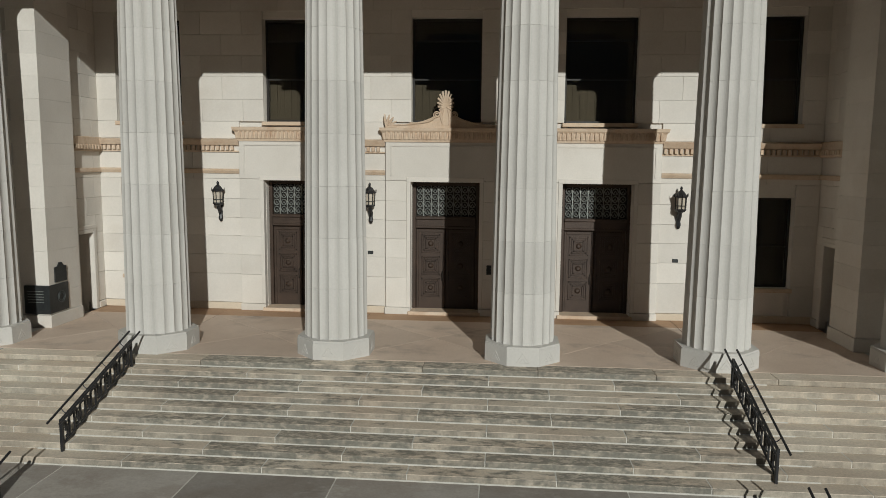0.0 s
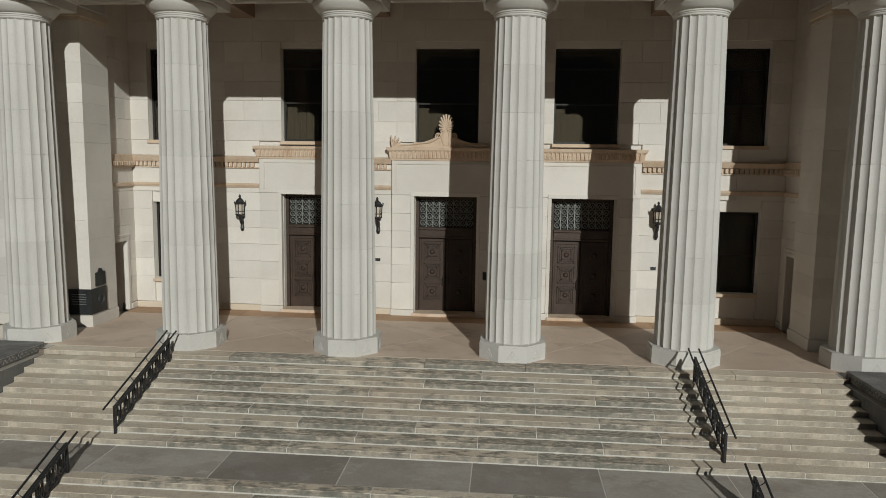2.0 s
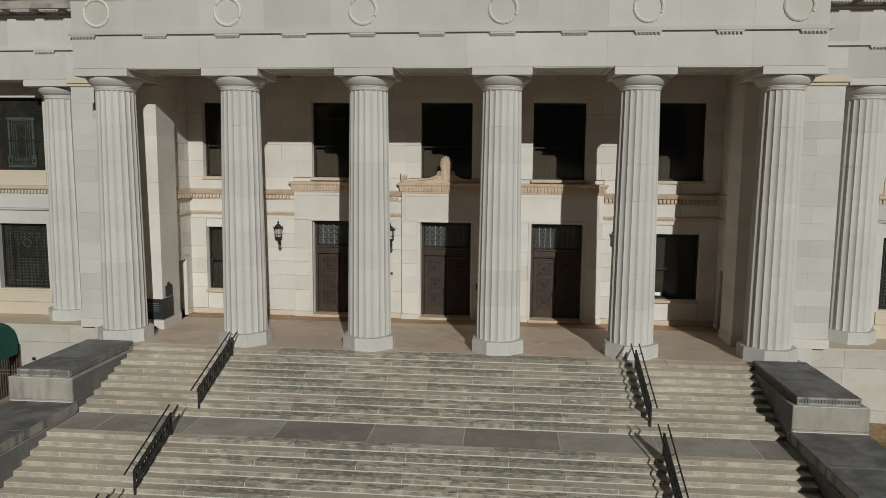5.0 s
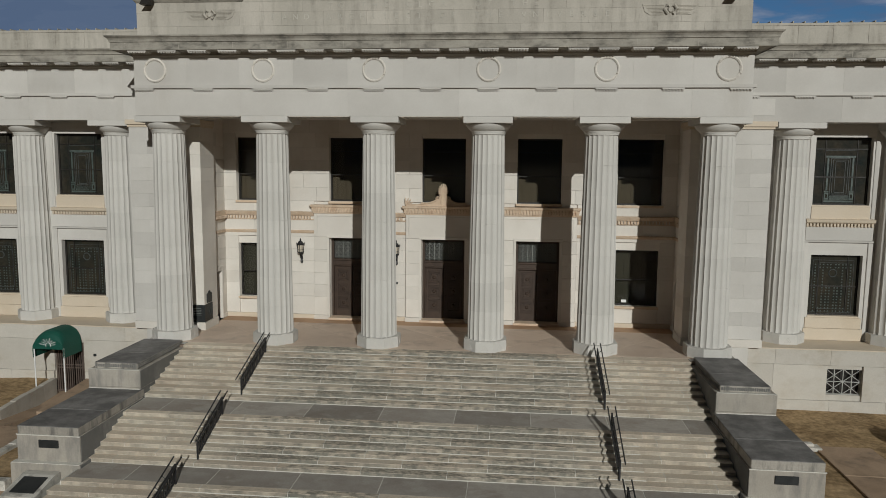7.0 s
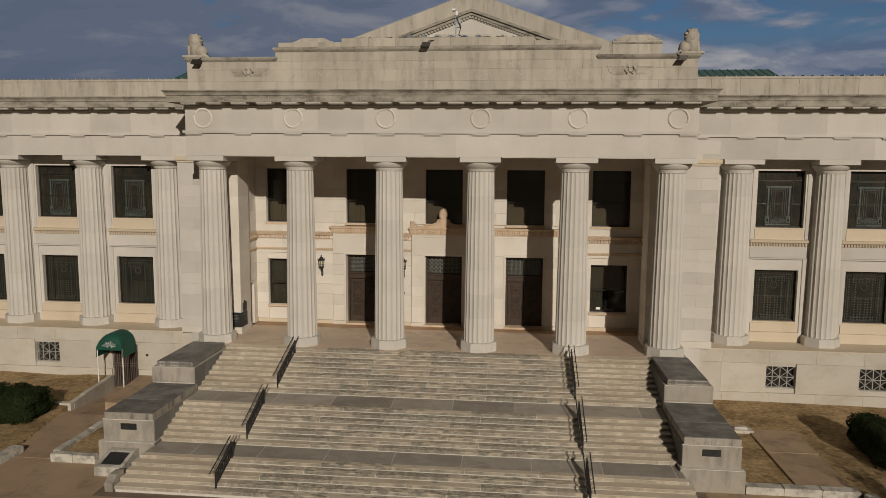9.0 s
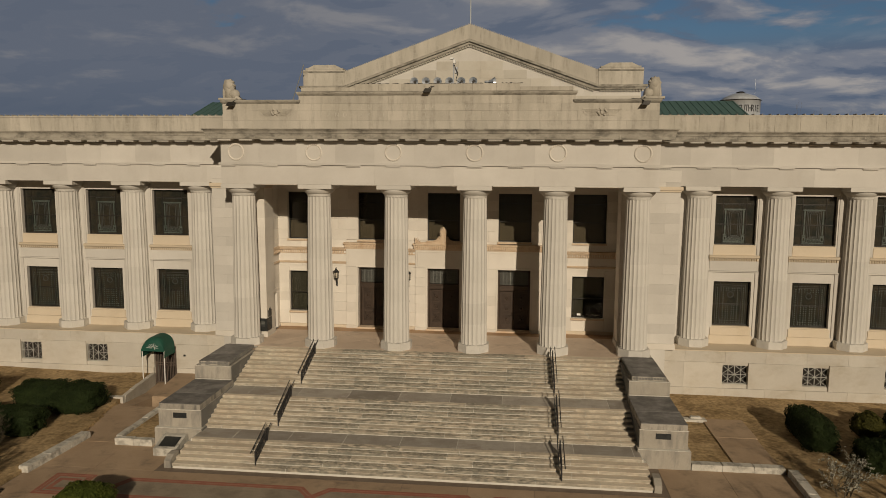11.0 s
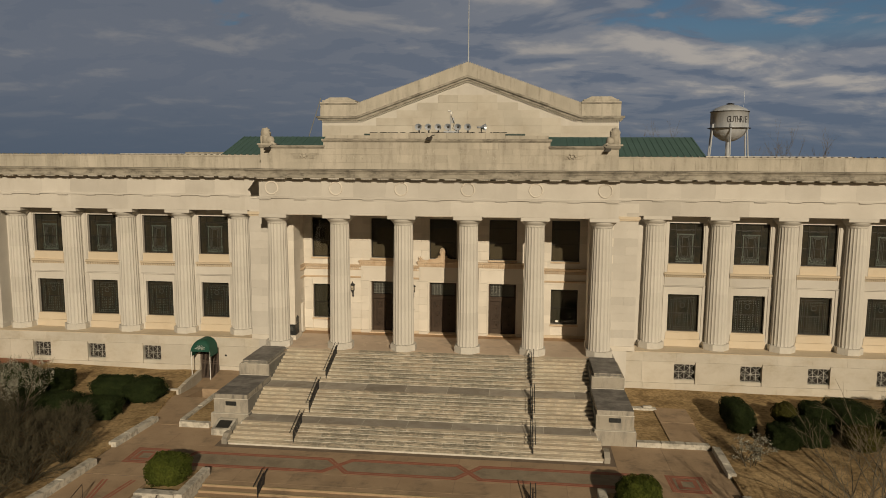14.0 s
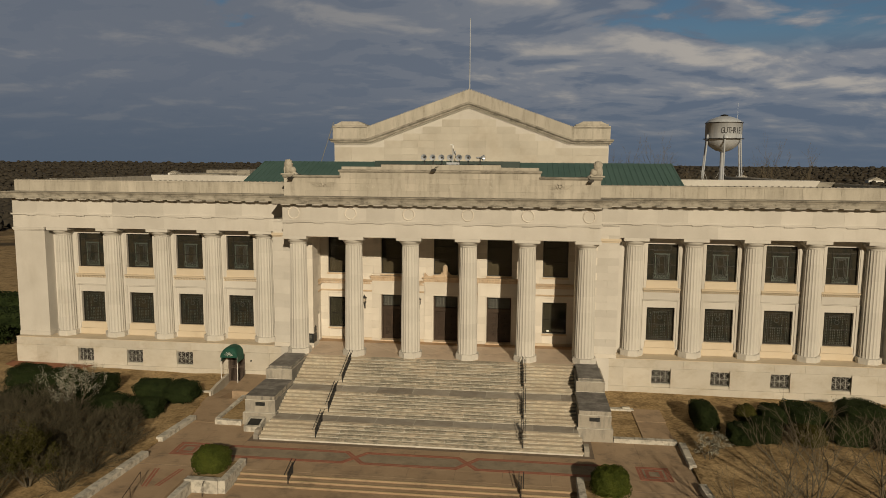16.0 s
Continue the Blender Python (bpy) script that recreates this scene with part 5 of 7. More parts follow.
def door_surround(c, central):
    sur = thing("door_surround", "pale limestone door surround with an ochre carved cornice" + (" and crested ornament" if central else ""), "door surround",
                (c, 5.35, PORTICO), "portico door surrounds")
    y = BW - 0.14
    for t in (-1, 1):
        a, b = sorted((c + t * 1.24, c + t * 2.15))
        courses("block", sur, a, b, [PORTICO + 0.26, 4.80, 5.53, 6.23, 6.90, 7.60, 8.33], [], lambda u, v, p, q: piece("block", u, v, y, BW + 0.16, p, q, WALL, sur, 0.005), WALL, 1.0)
        part("foot_block", Shape().box(a - 0.03 * (t < 0), b + 0.03 * (t > 0), y - 0.04, BW + 0.16, PORTICO, PORTICO + 0.25, 0.012), WALL, sur)
        m, n2 = sorted((c + t * 1.24, c + t * 1.38))
        part("architrave_strip", Shape().box(m, n2, y - 0.03, y + 0.01, PORTICO + 0.26, 8.285, 0.008), WALL, sur)
    part("lintel", Shape().box(c - 2.15, c + 2.15, y, BW + 0.16, 8.335, 9.70, 0.012), WALL, sur)
    part("architrave_head", Shape().box(c - 1.38, c + 1.38, y - 0.03, y + 0.005, 8.29, 8.45, 0.008), WALL, sur)
    frame = Shape().box(c - 1.98, c + 1.98, y - 0.025, y + 0.005, 9.54, 9.60, 0.006)
    for t in (-1, 1):
        frame.box(min(c + t * 1.98, c + t * 1.92), max(c + t * 1.98, c + t * 1.92), y - 0.025, y + 0.005, 8.5, 9.54, 0.006)
    part("panel_moulding", frame, WALL, sur)
    path = [(c - 2.16, BW + 0.1), (c - 2.16, y), (c + 2.16, y), (c + 2.16, BW + 0.1)]
    cor = Shape().sweep([(-0.1, 9.70), (0.03, 9.70), (0.05, 9.78), (0.07, 9.80), (0.10, 10.02), (0.17, 10.10), (0.19, 10.20), (-0.1, 10.22)], path)
    cornice_ornament(cor, c - 2.16, c + 2.16, y - 0.07, 9.80, 0.26)
    part("cornice", cor, TRIM, sur, "ochre carved leaf cornice")
    part("threshold", Shape().box(c - 1.32, c + 1.32, y - 0.12, BW + 0.5, PORTICO, PORTICO + 0.13, 0.015), TRIM, sur)
    if central:
        crest = Shape()
        out = []
        for i in range(41):
            u = -1 + 2 * i / 40
            out.append((c + 2.05 * u, 10.22 + 0.07 + 0.56 * (1 - abs(u)) ** 3.2))
        crest.prism([(c - 2.05, 10.21)] + out + [(c + 2.05, 10.21)], y - 0.05, y + 0.12, "y")
        crest.tube([(x, y - 0.06, z + 0.01) for x, z in out[1:18]], 0.03, 5)
        crest.tube([(x, y - 0.06, z + 0.01) for x, z in out[23:40]], 0.03, 5)
        for t in (-1, 1):
            # half palmette at the corner
            for k in range(5):
                a = math.radians(-8 + 24 * k)
                tip = Vector((c + t * (2.12 - 0.42 * math.sin(a)), y - 0.04, 10.24 + 0.44 * math.cos(a)))
                crest.tube([(c + t * 2.12, y - 0.04, 10.22), (Vector((c + t * 2.12, y - 0.06, 10.22)) + tip) / 2, tip], [0.04, 0.055, 0.025], 5)
            # scroll that rises to the middle
            pts = []
            for k in range(22):
                f = k / 21
                r = 0.13 * (1 - 0.75 * f)
                a = math.radians(-60 + 560 * f)
                pts.append((c + t * (0.30 + r * math.cos(a)), y - 0.085, 10.66 + r * math.sin(a)))
            crest.tube(pts, 0.026, 5)
            crest.tube([(c + t * 0.95, y - 0.08, 10.36), (c + t * 0.62, y - 0.085, 10.42), (c + t * 0.42, y - 0.085, 10.52), (c + t * 0.40, y - 0.085, 10.62)], [0.02, 0.03, 0.035, 0.03], 5)
            crest.tube([(c + t * 0.10, y - 0.08, 10.34), (c + t * 0.16, y - 0.09, 10.60), (c + t * 0.08, y - 0.09, 10.86)], [0.03, 0.045, 0.03], 5)
        crest.prism([(c - 0.34, 10.3), (c + 0.34, 10.3), (c + 0.24, 10.70), (c + 0.12, 11.0), (c - 0.12, 11.0), (c - 0.24, 10.70)], y - 0.065, y + 0.10, "y")
        for k in range(13):
            a = math.radians(-108 + 18 * k)
            L = 0.34 + 0.22 * math.cos(a / 1.25)
            base_pt = Vector((c, y - 0.05, 10.94))
            tip = base_pt + Vector((math.sin(a) * L * 0.66, -0.02, math.cos(a) * L))
            crest.tube([base_pt, base_pt + (tip - base_pt) * 0.6 + Vector((0, -0.035, 0)), tip], [0.022, 0.036, 0.040], 6)
        crest.prism([(c + 0.25 * math.sin(2 * math.pi * k / 12), 11.05 + 0.28 * math.cos(2 * math.pi * k / 12)) for k in range(12)], y - 0.045, y + 0.06, "y")
        part("anthemion_crest", crest, TRIM, sur, "carved scroll crest with a palmette")
    return sur


def bronze_door(name, c):
    d = thing(name, "closed dark bronze double door with square panels and a grilled transom", "door", (c, BW + 0.4, PORTICO), "portico doors", "structure")
    y = BW + 0.44
    fr = Shape().box(c - 1.23, c - 1.10, y - 0.06, y + 0.16, PORTICO + 0.1, 8.28, 0.012).box(c + 1.10, c + 1.23, y - 0.06, y + 0.16, PORTICO + 0.1, 8.28, 0.012)
    fr.box(c - 1.10, c + 1.10, y - 0.06, y + 0.16, 8.15, 8.28, 0.012)
    part("door_frame", fr, BRONZE, d)
    bar = Shape().box(c - 1.10, c + 1.10, y - 0.10, y + 0.14, 6.62, 7.02, 0.02).box(c - 1.10, c + 1.10, y - 0.16, y + 0.1, 6.92, 7.03, 0.02).box(c - 1.10, c + 1.10, y - 0.13, y + 0.1, 6.60, 6.68, 0.015)
    part("transom_bar", bar, BRONZE, d)
    part("transom_backing", Shape().box(c - 1.10, c + 1.10, y + 0.10, y + 0.12, 7.02, 8.15), DARKMETAL, d)
    gr = Shape()
    for i in range(8):
        for j in range(4):
            cx, cz = c - 1.10 + 0.275 * (i + 0.5), 7.06 + 0.27 * (j + 0.5)
            pts = [(cx + 0.105 * math.cos(k * math.pi / 4), y + 0.03, cz + 0.11 * math.sin(k * math.pi / 4)) for k in range(9)]
            gr.tube(pts, 0.020, 4)
            gr.tube([(cx - 0.06, y + 0.03, cz - 0.08), (cx, y + 0.02, cz + 0.03), (cx + 0.06, y + 0.03, cz - 0.08)], 0.018, 4)
    for i in range(1, 8):
        gr.box(c - 1.10 + 0.275 * i - 0.016, c - 1.10 + 0.275 * i + 0.016, y + 0.02, y + 0.05, 7.02, 8.15)
    part("transom_grille", gr, GRILLE, d, "pale scrollwork transom grille")
    for t in (-1, 1):
        a, b = sorted((c + t * 0.006, c + t * 1.098))
        leaf = part("leaf", Shape().box(a, b, y + 0.02, y + 0.10, PORTICO + 0.12, 6.60, 0.008), BRONZE, d)
        m = (a + b) / 2
        part("leaf_border", Shape().box(a + 0.02, a + 0.10, y - 0.005, y + 0.03, PORTICO + 0.14, 6.55, 0.01).box(b - 0.10, b - 0.02, y - 0.005, y + 0.03, PORTICO + 0.14, 6.55, 0.01)
             .box(a + 0.10, b - 0.10, y - 0.005, y + 0.03, 6.44, 6.55, 0.01), BRONZE, leaf)
        for k in range(3):
            z = 4.05 + 0.82 * k
            sq = Shape()
            for r0, dep in ((0.34, 0.0), (0.26, 0.012), (0.19, -0.004)):
                w = 0.035
                sq.box(m - r0, m + r0, y + dep - 0.02, y + 0.03, z + 0.33 - r0, z + 0.33 - r0 + w).box(m - r0, m + r0, y + dep - 0.02, y + 0.03, z + 0.33 + r0 - w, z + 0.33 + r0)
                sq.box(m - r0, m - r0 + w, y + dep - 0.02, y + 0.03, z + 0.33 - r0, z + 0.33 + r0).box(m + r0 - w, m + r0, y + dep - 0.02, y + 0.03, z + 0.33 - r0, z + 0.33 + r0)
            sq.tube([(m, y + 0.02, z + 0.33), (m, y - 0.03, z + 0.33)], [0.11, 0.05], 10)
            part("panel", sq, BRONZE, leaf, "square moulded panel with a boss")
        hx = c + t * 0.12
        part("door_handle", Shape().tube([(hx, y + 0.02, 4.62), (hx, y - 0.07, 4.66), (hx, y - 0.07, 4.94), (hx, y + 0.02, 4.98)], 0.016, 6), DARKMETAL, leaf, "dark pull handle")
    return d


for i, c in enumerate(DOORS):
    door_surround(c, i == 1)
    bronze_door("door_%d" % (i + 1), c)
# unseen backing wall, dark brown in place of an unlit hall
inner = thing("interior_wall_north", "unseen dark backing wall behind the portico", "wall", (0, 7.4, PORTICO), kind="structure")
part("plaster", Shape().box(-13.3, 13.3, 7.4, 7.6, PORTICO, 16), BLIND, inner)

# ---- pedestals beside the stairs ----
def pedestal(s):
    ped = thing("stair_pedestal", "stepped limestone pedestal with dark-topped cap slabs beside the stairs", "pedestal", (s * 13.6, -6, PLAZA_Z), "stair pedestals")
    X = lambda a, b: sorted((s * a, s * b))

    def run(x, y, levels, c=0.015, length=1.6):
        a, b = X(*x)
        courses("block", ped, y[0], y[1], levels, [], lambda u, v, z0, z1: piece("block", a, b, u, v, z0, z1, BLOCK, ped, c), BLOCK, length)

    run((12.20, 15.02), (-10.62, -5.6), [-0.4, 1.08], 0.02, 2.4)
    run((12.32, 14.88), (-10.36, -5.6), [1.08, 2.11], 0.012, 1.7)
    run((12.42, 14.84), (-5.66, -1.16), [-0.2, 0.9, 1.8, 2.55, 3.33], 0.015, 1.5)
    # sooty facing slabs towards the stairs, their shade put into the dark colour
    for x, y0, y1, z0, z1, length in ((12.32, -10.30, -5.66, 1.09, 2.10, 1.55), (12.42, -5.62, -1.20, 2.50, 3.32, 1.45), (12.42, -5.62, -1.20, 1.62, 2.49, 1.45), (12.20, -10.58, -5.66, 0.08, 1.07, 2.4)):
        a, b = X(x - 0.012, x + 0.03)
        courses("side_slab", ped, y0, y1, [z0, z1], [], lambda u, v, p, q: piece("side_slab", a, b, u, v, p, q, SOOT_SHADE, ped, 0.004), SOOT_SHADE, length, 0.014)
    for (x0, x1), y0, y1, z0, z1 in (((12.37, 14.85), -10.34, -5.45, 2.115, 2.46), ((12.60, 14.62), -5.50, -1.10, 3.335, 3.62)):
        m = y0 + (y1 - y0) * 0.40
        for u, v in ((y0, m - 0.006), (m + 0.006, y1)):
            cap_part = part("cap_slab", Shape().box(*X(x0, x1), u, v, z0, z1, 0.02), CAP, ped, "dark-topped cap slab")
    for x0, x1, y0, y1, z0, z1 in ((12.45, 14.82, -5.69, -5.66, 2.47, 2.50), (12.44, 14.83, -5.64, -5.50, 3.325, 3.345),
                                   (12.30, 14.90, -10.38, -10.33, 2.095, 2.125), (12.24, 14.98, -10.60, -10.34, 1.075, 1.095)):
        part("mortar_line", Shape().box(*X(x0, x1), y0, y1, z0, z1), MORTAR, ped, "pale pointed mortar line")
    band = Shape()
    a, b = X(12.64, 14.58)
    n = 22
    for i in range(n):
        x = a + (i + 0.5) * (b - a) / n
        band.box(x - 0.03, x + 0.03, -5.525, -5.49, 3.42, 3.54)
    for y0, y1, z, xi in ((-5.42, -1.18, 3.40, 12.60),):
        n = 44
        m0, m1 = X(xi - 0.022, xi + 0.01)
        for zz in (z - 0.02, z + 0.15):
            band.box(m0, m1, y0, y1, zz, zz + 0.03)
        for i in range(n):
            y = y0 + (i + 0.5) * (y1 - y0) / n
            h0 = z + 0.01 + 0.05 * (i % 2)
            band.box(m0, m1, y - 0.026, y + 0.026, h0, h0 + 0.09)
    part("carved_band", band, SOOT_SHADE, cap_part, "carved key band round the cap's edge")
    a, b = X(13.18, 13.98)
    part("plaque", Shape().box(a, b, -10.40, -10.34, 1.62, 1.93, 0.012), PLAQUE, ped, "small dark bronze plaque")
    return ped


pedestal(-1)
pedestal(1)
wedge = thing("memorial_marker", "pale stone marker with a sloping dark plaque at the stair foot", "marker", (-13.65, -11.4, PLAZA_Z))
part("stone", Shape().prism([(-12.15, PLAZA_Z), (-12.15, PLAZA_Z + 0.44), (-10.95, PLAZA_Z + 0.76), (-10.64, PLAZA_Z + 0.76), (-10.64, PLAZA_Z)], -14.32, -12.98, "x"), CURB, wedge)
part("plaque", Shape().prism([(-11.95, PLAZA_Z + 0.48), (-11.95, PLAZA_Z + 0.518), (-11.12, PLAZA_Z + 0.74), (-11.12, PLAZA_Z + 0.70)], -14.10, -13.15, "x"), PLAQUE, wedge, "sloping dark plaque")


# ---- handrails ----
def handrail(name, group, y_lo, z_lo, y_hi, z_hi, label):
    """Wrought-iron stair rail with key-pattern panel and two handrails, in the plane x = 0."""
    r = thing(name, label, "handrail", (0, y_lo, z_lo), group)
    way = Vector((0, y_hi - y_lo, z_hi - z_lo))
    L = way.length
    w = way / L
    up = Vector((0, 0, 1))
    A = Vector((0, y_lo, z_lo))
    for d, h in ((0.0, 0.78), (L, 0.76)):
        p = A + w * d
        part("post", Shape().box(-0.032, 0.032, p.y - 0.032, p.y + 0.032, p.z - 0.03, p.z + h, 0.006), IRON, r)

    def bar(d0, h0, d1, h1, t=0.016, shape=None):
        p, q = A + w * d0 + up * h0, A + w * d1 + up * h1
        n = (q - p).normalized()
        side = Vector((0, -n.z, n.y)) * t
        out = [(v.y, v.z) for v in (p + side, q + side, q - side, p - side)]
        (shape or part_shape).prism(out, -t, t, "x")

    for nm, h, t in (("top_rail", 0.74, 0.026), ("bottom_rail", 0.14, 0.020)):
        part_shape = Shape()
        bar(0, h, L, h, t, part_shape)
        part(nm, part_shape, IRON, r)
    n = max(3, round(L / 0.46))
    for i in range(n):
        part_shape = Shape()
        d0, d1 = L * i / n + 0.02, L * (i + 1) / n - 0.02
        m = d1 - d0
        bar(d0 + 0.04, 0.14, d0 + 0.04, 0.74, 0.019, part_shape)
        bar(d0 + 0.04, 0.62, d0 + 0.34 * m, 0.62, 0.019, part_shape)
        bar(d0 + 0.34 * m, 0.62, d0 + 0.34 * m, 0.38, 0.019, part_shape)
        bar(d0 + 0.34 * m, 0.24, d0 + 0.70 * m, 0.24, 0.019, part_shape)
        bar(d0 + 0.70 * m, 0.24, d0 + 0.70 * m, 0.62, 0.019, part_shape)
        bar(d0 + 0.70 * m, 0.62, d1, 0.62, 0.019, part_shape)
        bar(d0 + 0.50 * m, 0.24, d0 + 0.50 * m, 0.50, 0.019, part_shape)
        part("key_pattern", part_shape, IRON, r)
    for s in (-1, 1):
        p, q = A + w * -0.30 + up * 0.86, A + w * (L + 0.24) + up * 0.86
        part("grip_rail", Shape().tube([p + Vector((s * 0.15, 0, 0)), q + Vector((s * 0.15, 0, 0))], 0.027, 8), IRON, r)
        for k in range(4):
            c = A + w * (L * (k + 0.3) / 3.6)
            part("bracket", Shape().tube([c + up * 0.72, c + up * 0.74 + Vector((s * 0.07, 0, 0)), c + up * 0.79 + Vector((s * 0.13, 0, 0)), c + up * 0.85 + Vector((s * 0.15, 0, 0))], 0.012, 6), IRON, r)
    return r


RAIL_X = 8.03
for y_lo, z_lo, y_hi, z_hi in ((-4.98, PORTICO - 8 * RISE, -1.78, PORTICO - RISE), (-9.55, LANDING_2 + RISE, -7.12, LANDING_1),
                               (-13.25, LANDING_2 - 4 * RISE, -11.40, LANDING_2), (-20.2, PLAZA_Z - 0.3, -19.2, PLAZA_Z)):
    rail = handrail("handrail", "stair handrails", y_lo, z_lo, y_hi, z_hi, "black wrought-iron stair handrail with key-pattern panel")
    copy_thing(rail, Matrix.Translation((-RAIL_X if y_lo > -19 else -7.9, y_lo, z_lo)))
    rail.location = (RAIL_X if y_lo > -19 else 7.95, y_lo, z_lo)

# ---- lanterns ----
def lantern():
    """A bracketed wall lantern; its back is at y = 0, its foot at z = 0."""
    l = thing("wall_lantern", "black wrought-iron wall lantern with amber frosted panes", "lantern", (0, 0, 0), "portico lanterns")
    br = Shape().tube([(0, -0.03, 0.0), (0, -0.06, 0.10), (0, -0.05, 0.25), (0, -0.09, 0.38), (0, -0.20, 0.50), (0, -0.27, 0.60)], [0.05, 0.085, 0.07, 0.09, 0.08, 0.06], 8)
    br.tube([(0, -0.02, 0.05), (0, -0.02, 0.62)], [0.07, 0.05], 6)
    part("bracket", br, IRON, l)
    c = -0.27
    part("base_ring", Shape().lathe([(0.05, 0.56), (0.15, 0.60), (0.20, 0.66), (0.20, 0.70)], 0, c, 8), IRON, l)
    part("panes", Shape().lathe([(0.155, 0.70), (0.175, 1.10)], 0, c, 8), GLOW, l, "amber frosted panes")
    cage = Shape()
    for i in range(8):
        a = 2 * math.pi * i / 8
        cage.tube([(0.17 * math.cos(a), c + 0.17 * math.sin(a), 0.69), (0.19 * math.cos(a), c + 0.19 * math.sin(a), 1.11)], 0.017, 4)
    cage.lathe([(0.20, 0.80), (0.20, 0.825)], 0, c, 8)
    part("cage", cage, IRON, l)
    hood = Shape().lathe([(0.23, 1.10), (0.24, 1.14), (0.17, 1.20), (0.13, 1.27), (0.07, 1.32), (0.03, 1.36), (0.055, 1.40), (0.02, 1.48)], 0, c, 8)
    for i in range(8):
        a = 2 * math.pi * i / 8
        hood.tube([(0.225 * math.cos(a), c + 0.225 * math.sin(a), 1.12), (0.245 * math.cos(a), c + 0.245 * math.sin(a), 1.24)], [0.022, 0.006], 4)
    part("hood", hood, IRON, l)
    return l


lamp = lantern()
for x in (-BAY / 2, BAY / 2, 8.22):
    copy_thing(lamp, Matrix.Translation((x, BW, 6.77)))
lamp.location = (-8.32, BW, 6.77)

# ---- plaques and small fittings on the portico walls ----
slab = thing("memorial_slab", "dark polished memorial slab wrapping the pier corner", "plaque", (-13.0, 1.7, 3.93))
part("slab", Shape().box(-13.48, -12.60, 1.625, 2.66, 3.93, 4.86, 0.01), PLAQUE, slab)
seal = Shape()
for r in (0.19, 0.13):
    seal.tube([(-12.588, 2.25 + r * math.cos(k * math.pi / 12), 4.42 + r * math.sin(k * math.pi / 12)) for k in range(25)], 0.014, 4)
part("seal_ring", seal, LEAD, slab, "pale ring seal")
lines = Shape()
for k in range(5):
    lines.box(-13.35, -12.80, 1.615, 1.626, 4.66 - 0.09 * k, 4.685 - 0.09 * k)
part("lettering", lines, GRILLE, slab)
tablet = thing("arched_plaque", "small dark bronze plaque with an arched top on the pier", "plaque", (-12.62, 2.3, 4.9))
part("plate", Shape().prism([(2.0, 4.92), (2.62, 4.92), (2.62, 5.42), (2.45, 5.44), (2.38, 5.56), (2.24, 5.56), (2.17, 5.44), (2.0, 5.42)], -12.66, -12.61, "x"), PLAQUE, tablet)
for x, z in ((-2.72, 5.70), (8.18, 5.62)):
    solid("wall_plate", Shape().box(x - 0.10, x + 0.10, BW - 0.03, BW + 0.01, z - 0.06, z + 0.06, 0.006), PLAQUE, "small dark metal wall plate", "plate")
solid("call_box", Shape().box(1.53, 1.70, BW - 0.24, BW - 0.135, 5.0, 5.33, 0.015), PLAQUE, "black call box beside the central door", "call box")
solid("window_notice", Shape().box(10.20, 10.47, BW + 0.34, BW + 0.355, 4.86, 5.02), WHITE, "small white notice in the window corner", "notice")

# ---- attic carving, statues and rooftop gear ----
def carve(text, x0, x1, z, h, parent):
    """Widely spaced capitals, one mesh each, standing a little proud of the stone."""
    step = (x1 - x0) / (len(text) - 1)
    for i, ch in enumerate(text):
        if ch != " ":
            ob = letter("carved_letter", ch, CARVED)
            ob.matrix_basis = pose(x0 + i * step, AF - 0.004, z, 90, 0, 0) @ Matrix.Diagonal((h, h, 0.02, 1))
            ob.parent = parent
            ob.matrix_parent_inverse = Matrix.Translation(-parent.location)


CARVED = mat("carved_pale_stone", (0.420, 0.399, 0.353), (0.504, 0.479, 0.420), 1.0, rough=0.9, vary=0.1, grain=0.1)
carve("TO THE GLORY OF THE", -4.85, 4.85, 19.86, 0.26, attic)
carve("GRAND ARCHITECT OF THE VNIVERSE", -8.15, 8.05, 19.35, 0.26, attic)


def winged_emblem(x):
    """A low relief of two spread wings with a knot between them."""
    for t in (-1, 1):
        s = Shape()
        s.prism([(x + t * 0.28, 19.86), (x + t * 1.25, 19.86), (x + t * 1.14, 19.52), (x + t * 0.9, 19.38), (x + t * 0.28, 19.38)], AF - 0.03, AF + 0.01, "y")
        for k in range(7):
            s.tube([(x + t * 0.3, AF - 0.035, 19.43 + 0.06 * k), (x + t * (0.78 + 0.07 * k), AF - 0.035, 19.43 + 0.06 * k)], 0.018, 4)
        part("carved_wing", s, ATTIC, attic, "weathered carved wing in low relief")
    s = Shape().tube([(x, AF, 19.60), (x, AF - 0.09, 19.60)], [0.16, 0.10], 10)
    for t in (-1, 1):
        s.tube([(x + t * 0.12, AF - 0.06, 19.43), (x + t * 0.28, AF - 0.07, 19.63), (x + t * 0.16, AF - 0.06, 19.82), (x + t * 0.06, AF - 0.05, 19.74)], [0.07, 0.08, 0.06, 0.03], 6)
    return part("carved_knot", s, ATTIC, attic, "weathered carved knot between the wings")


winged_emblem(-10.75)
winged_emblem(10.85)


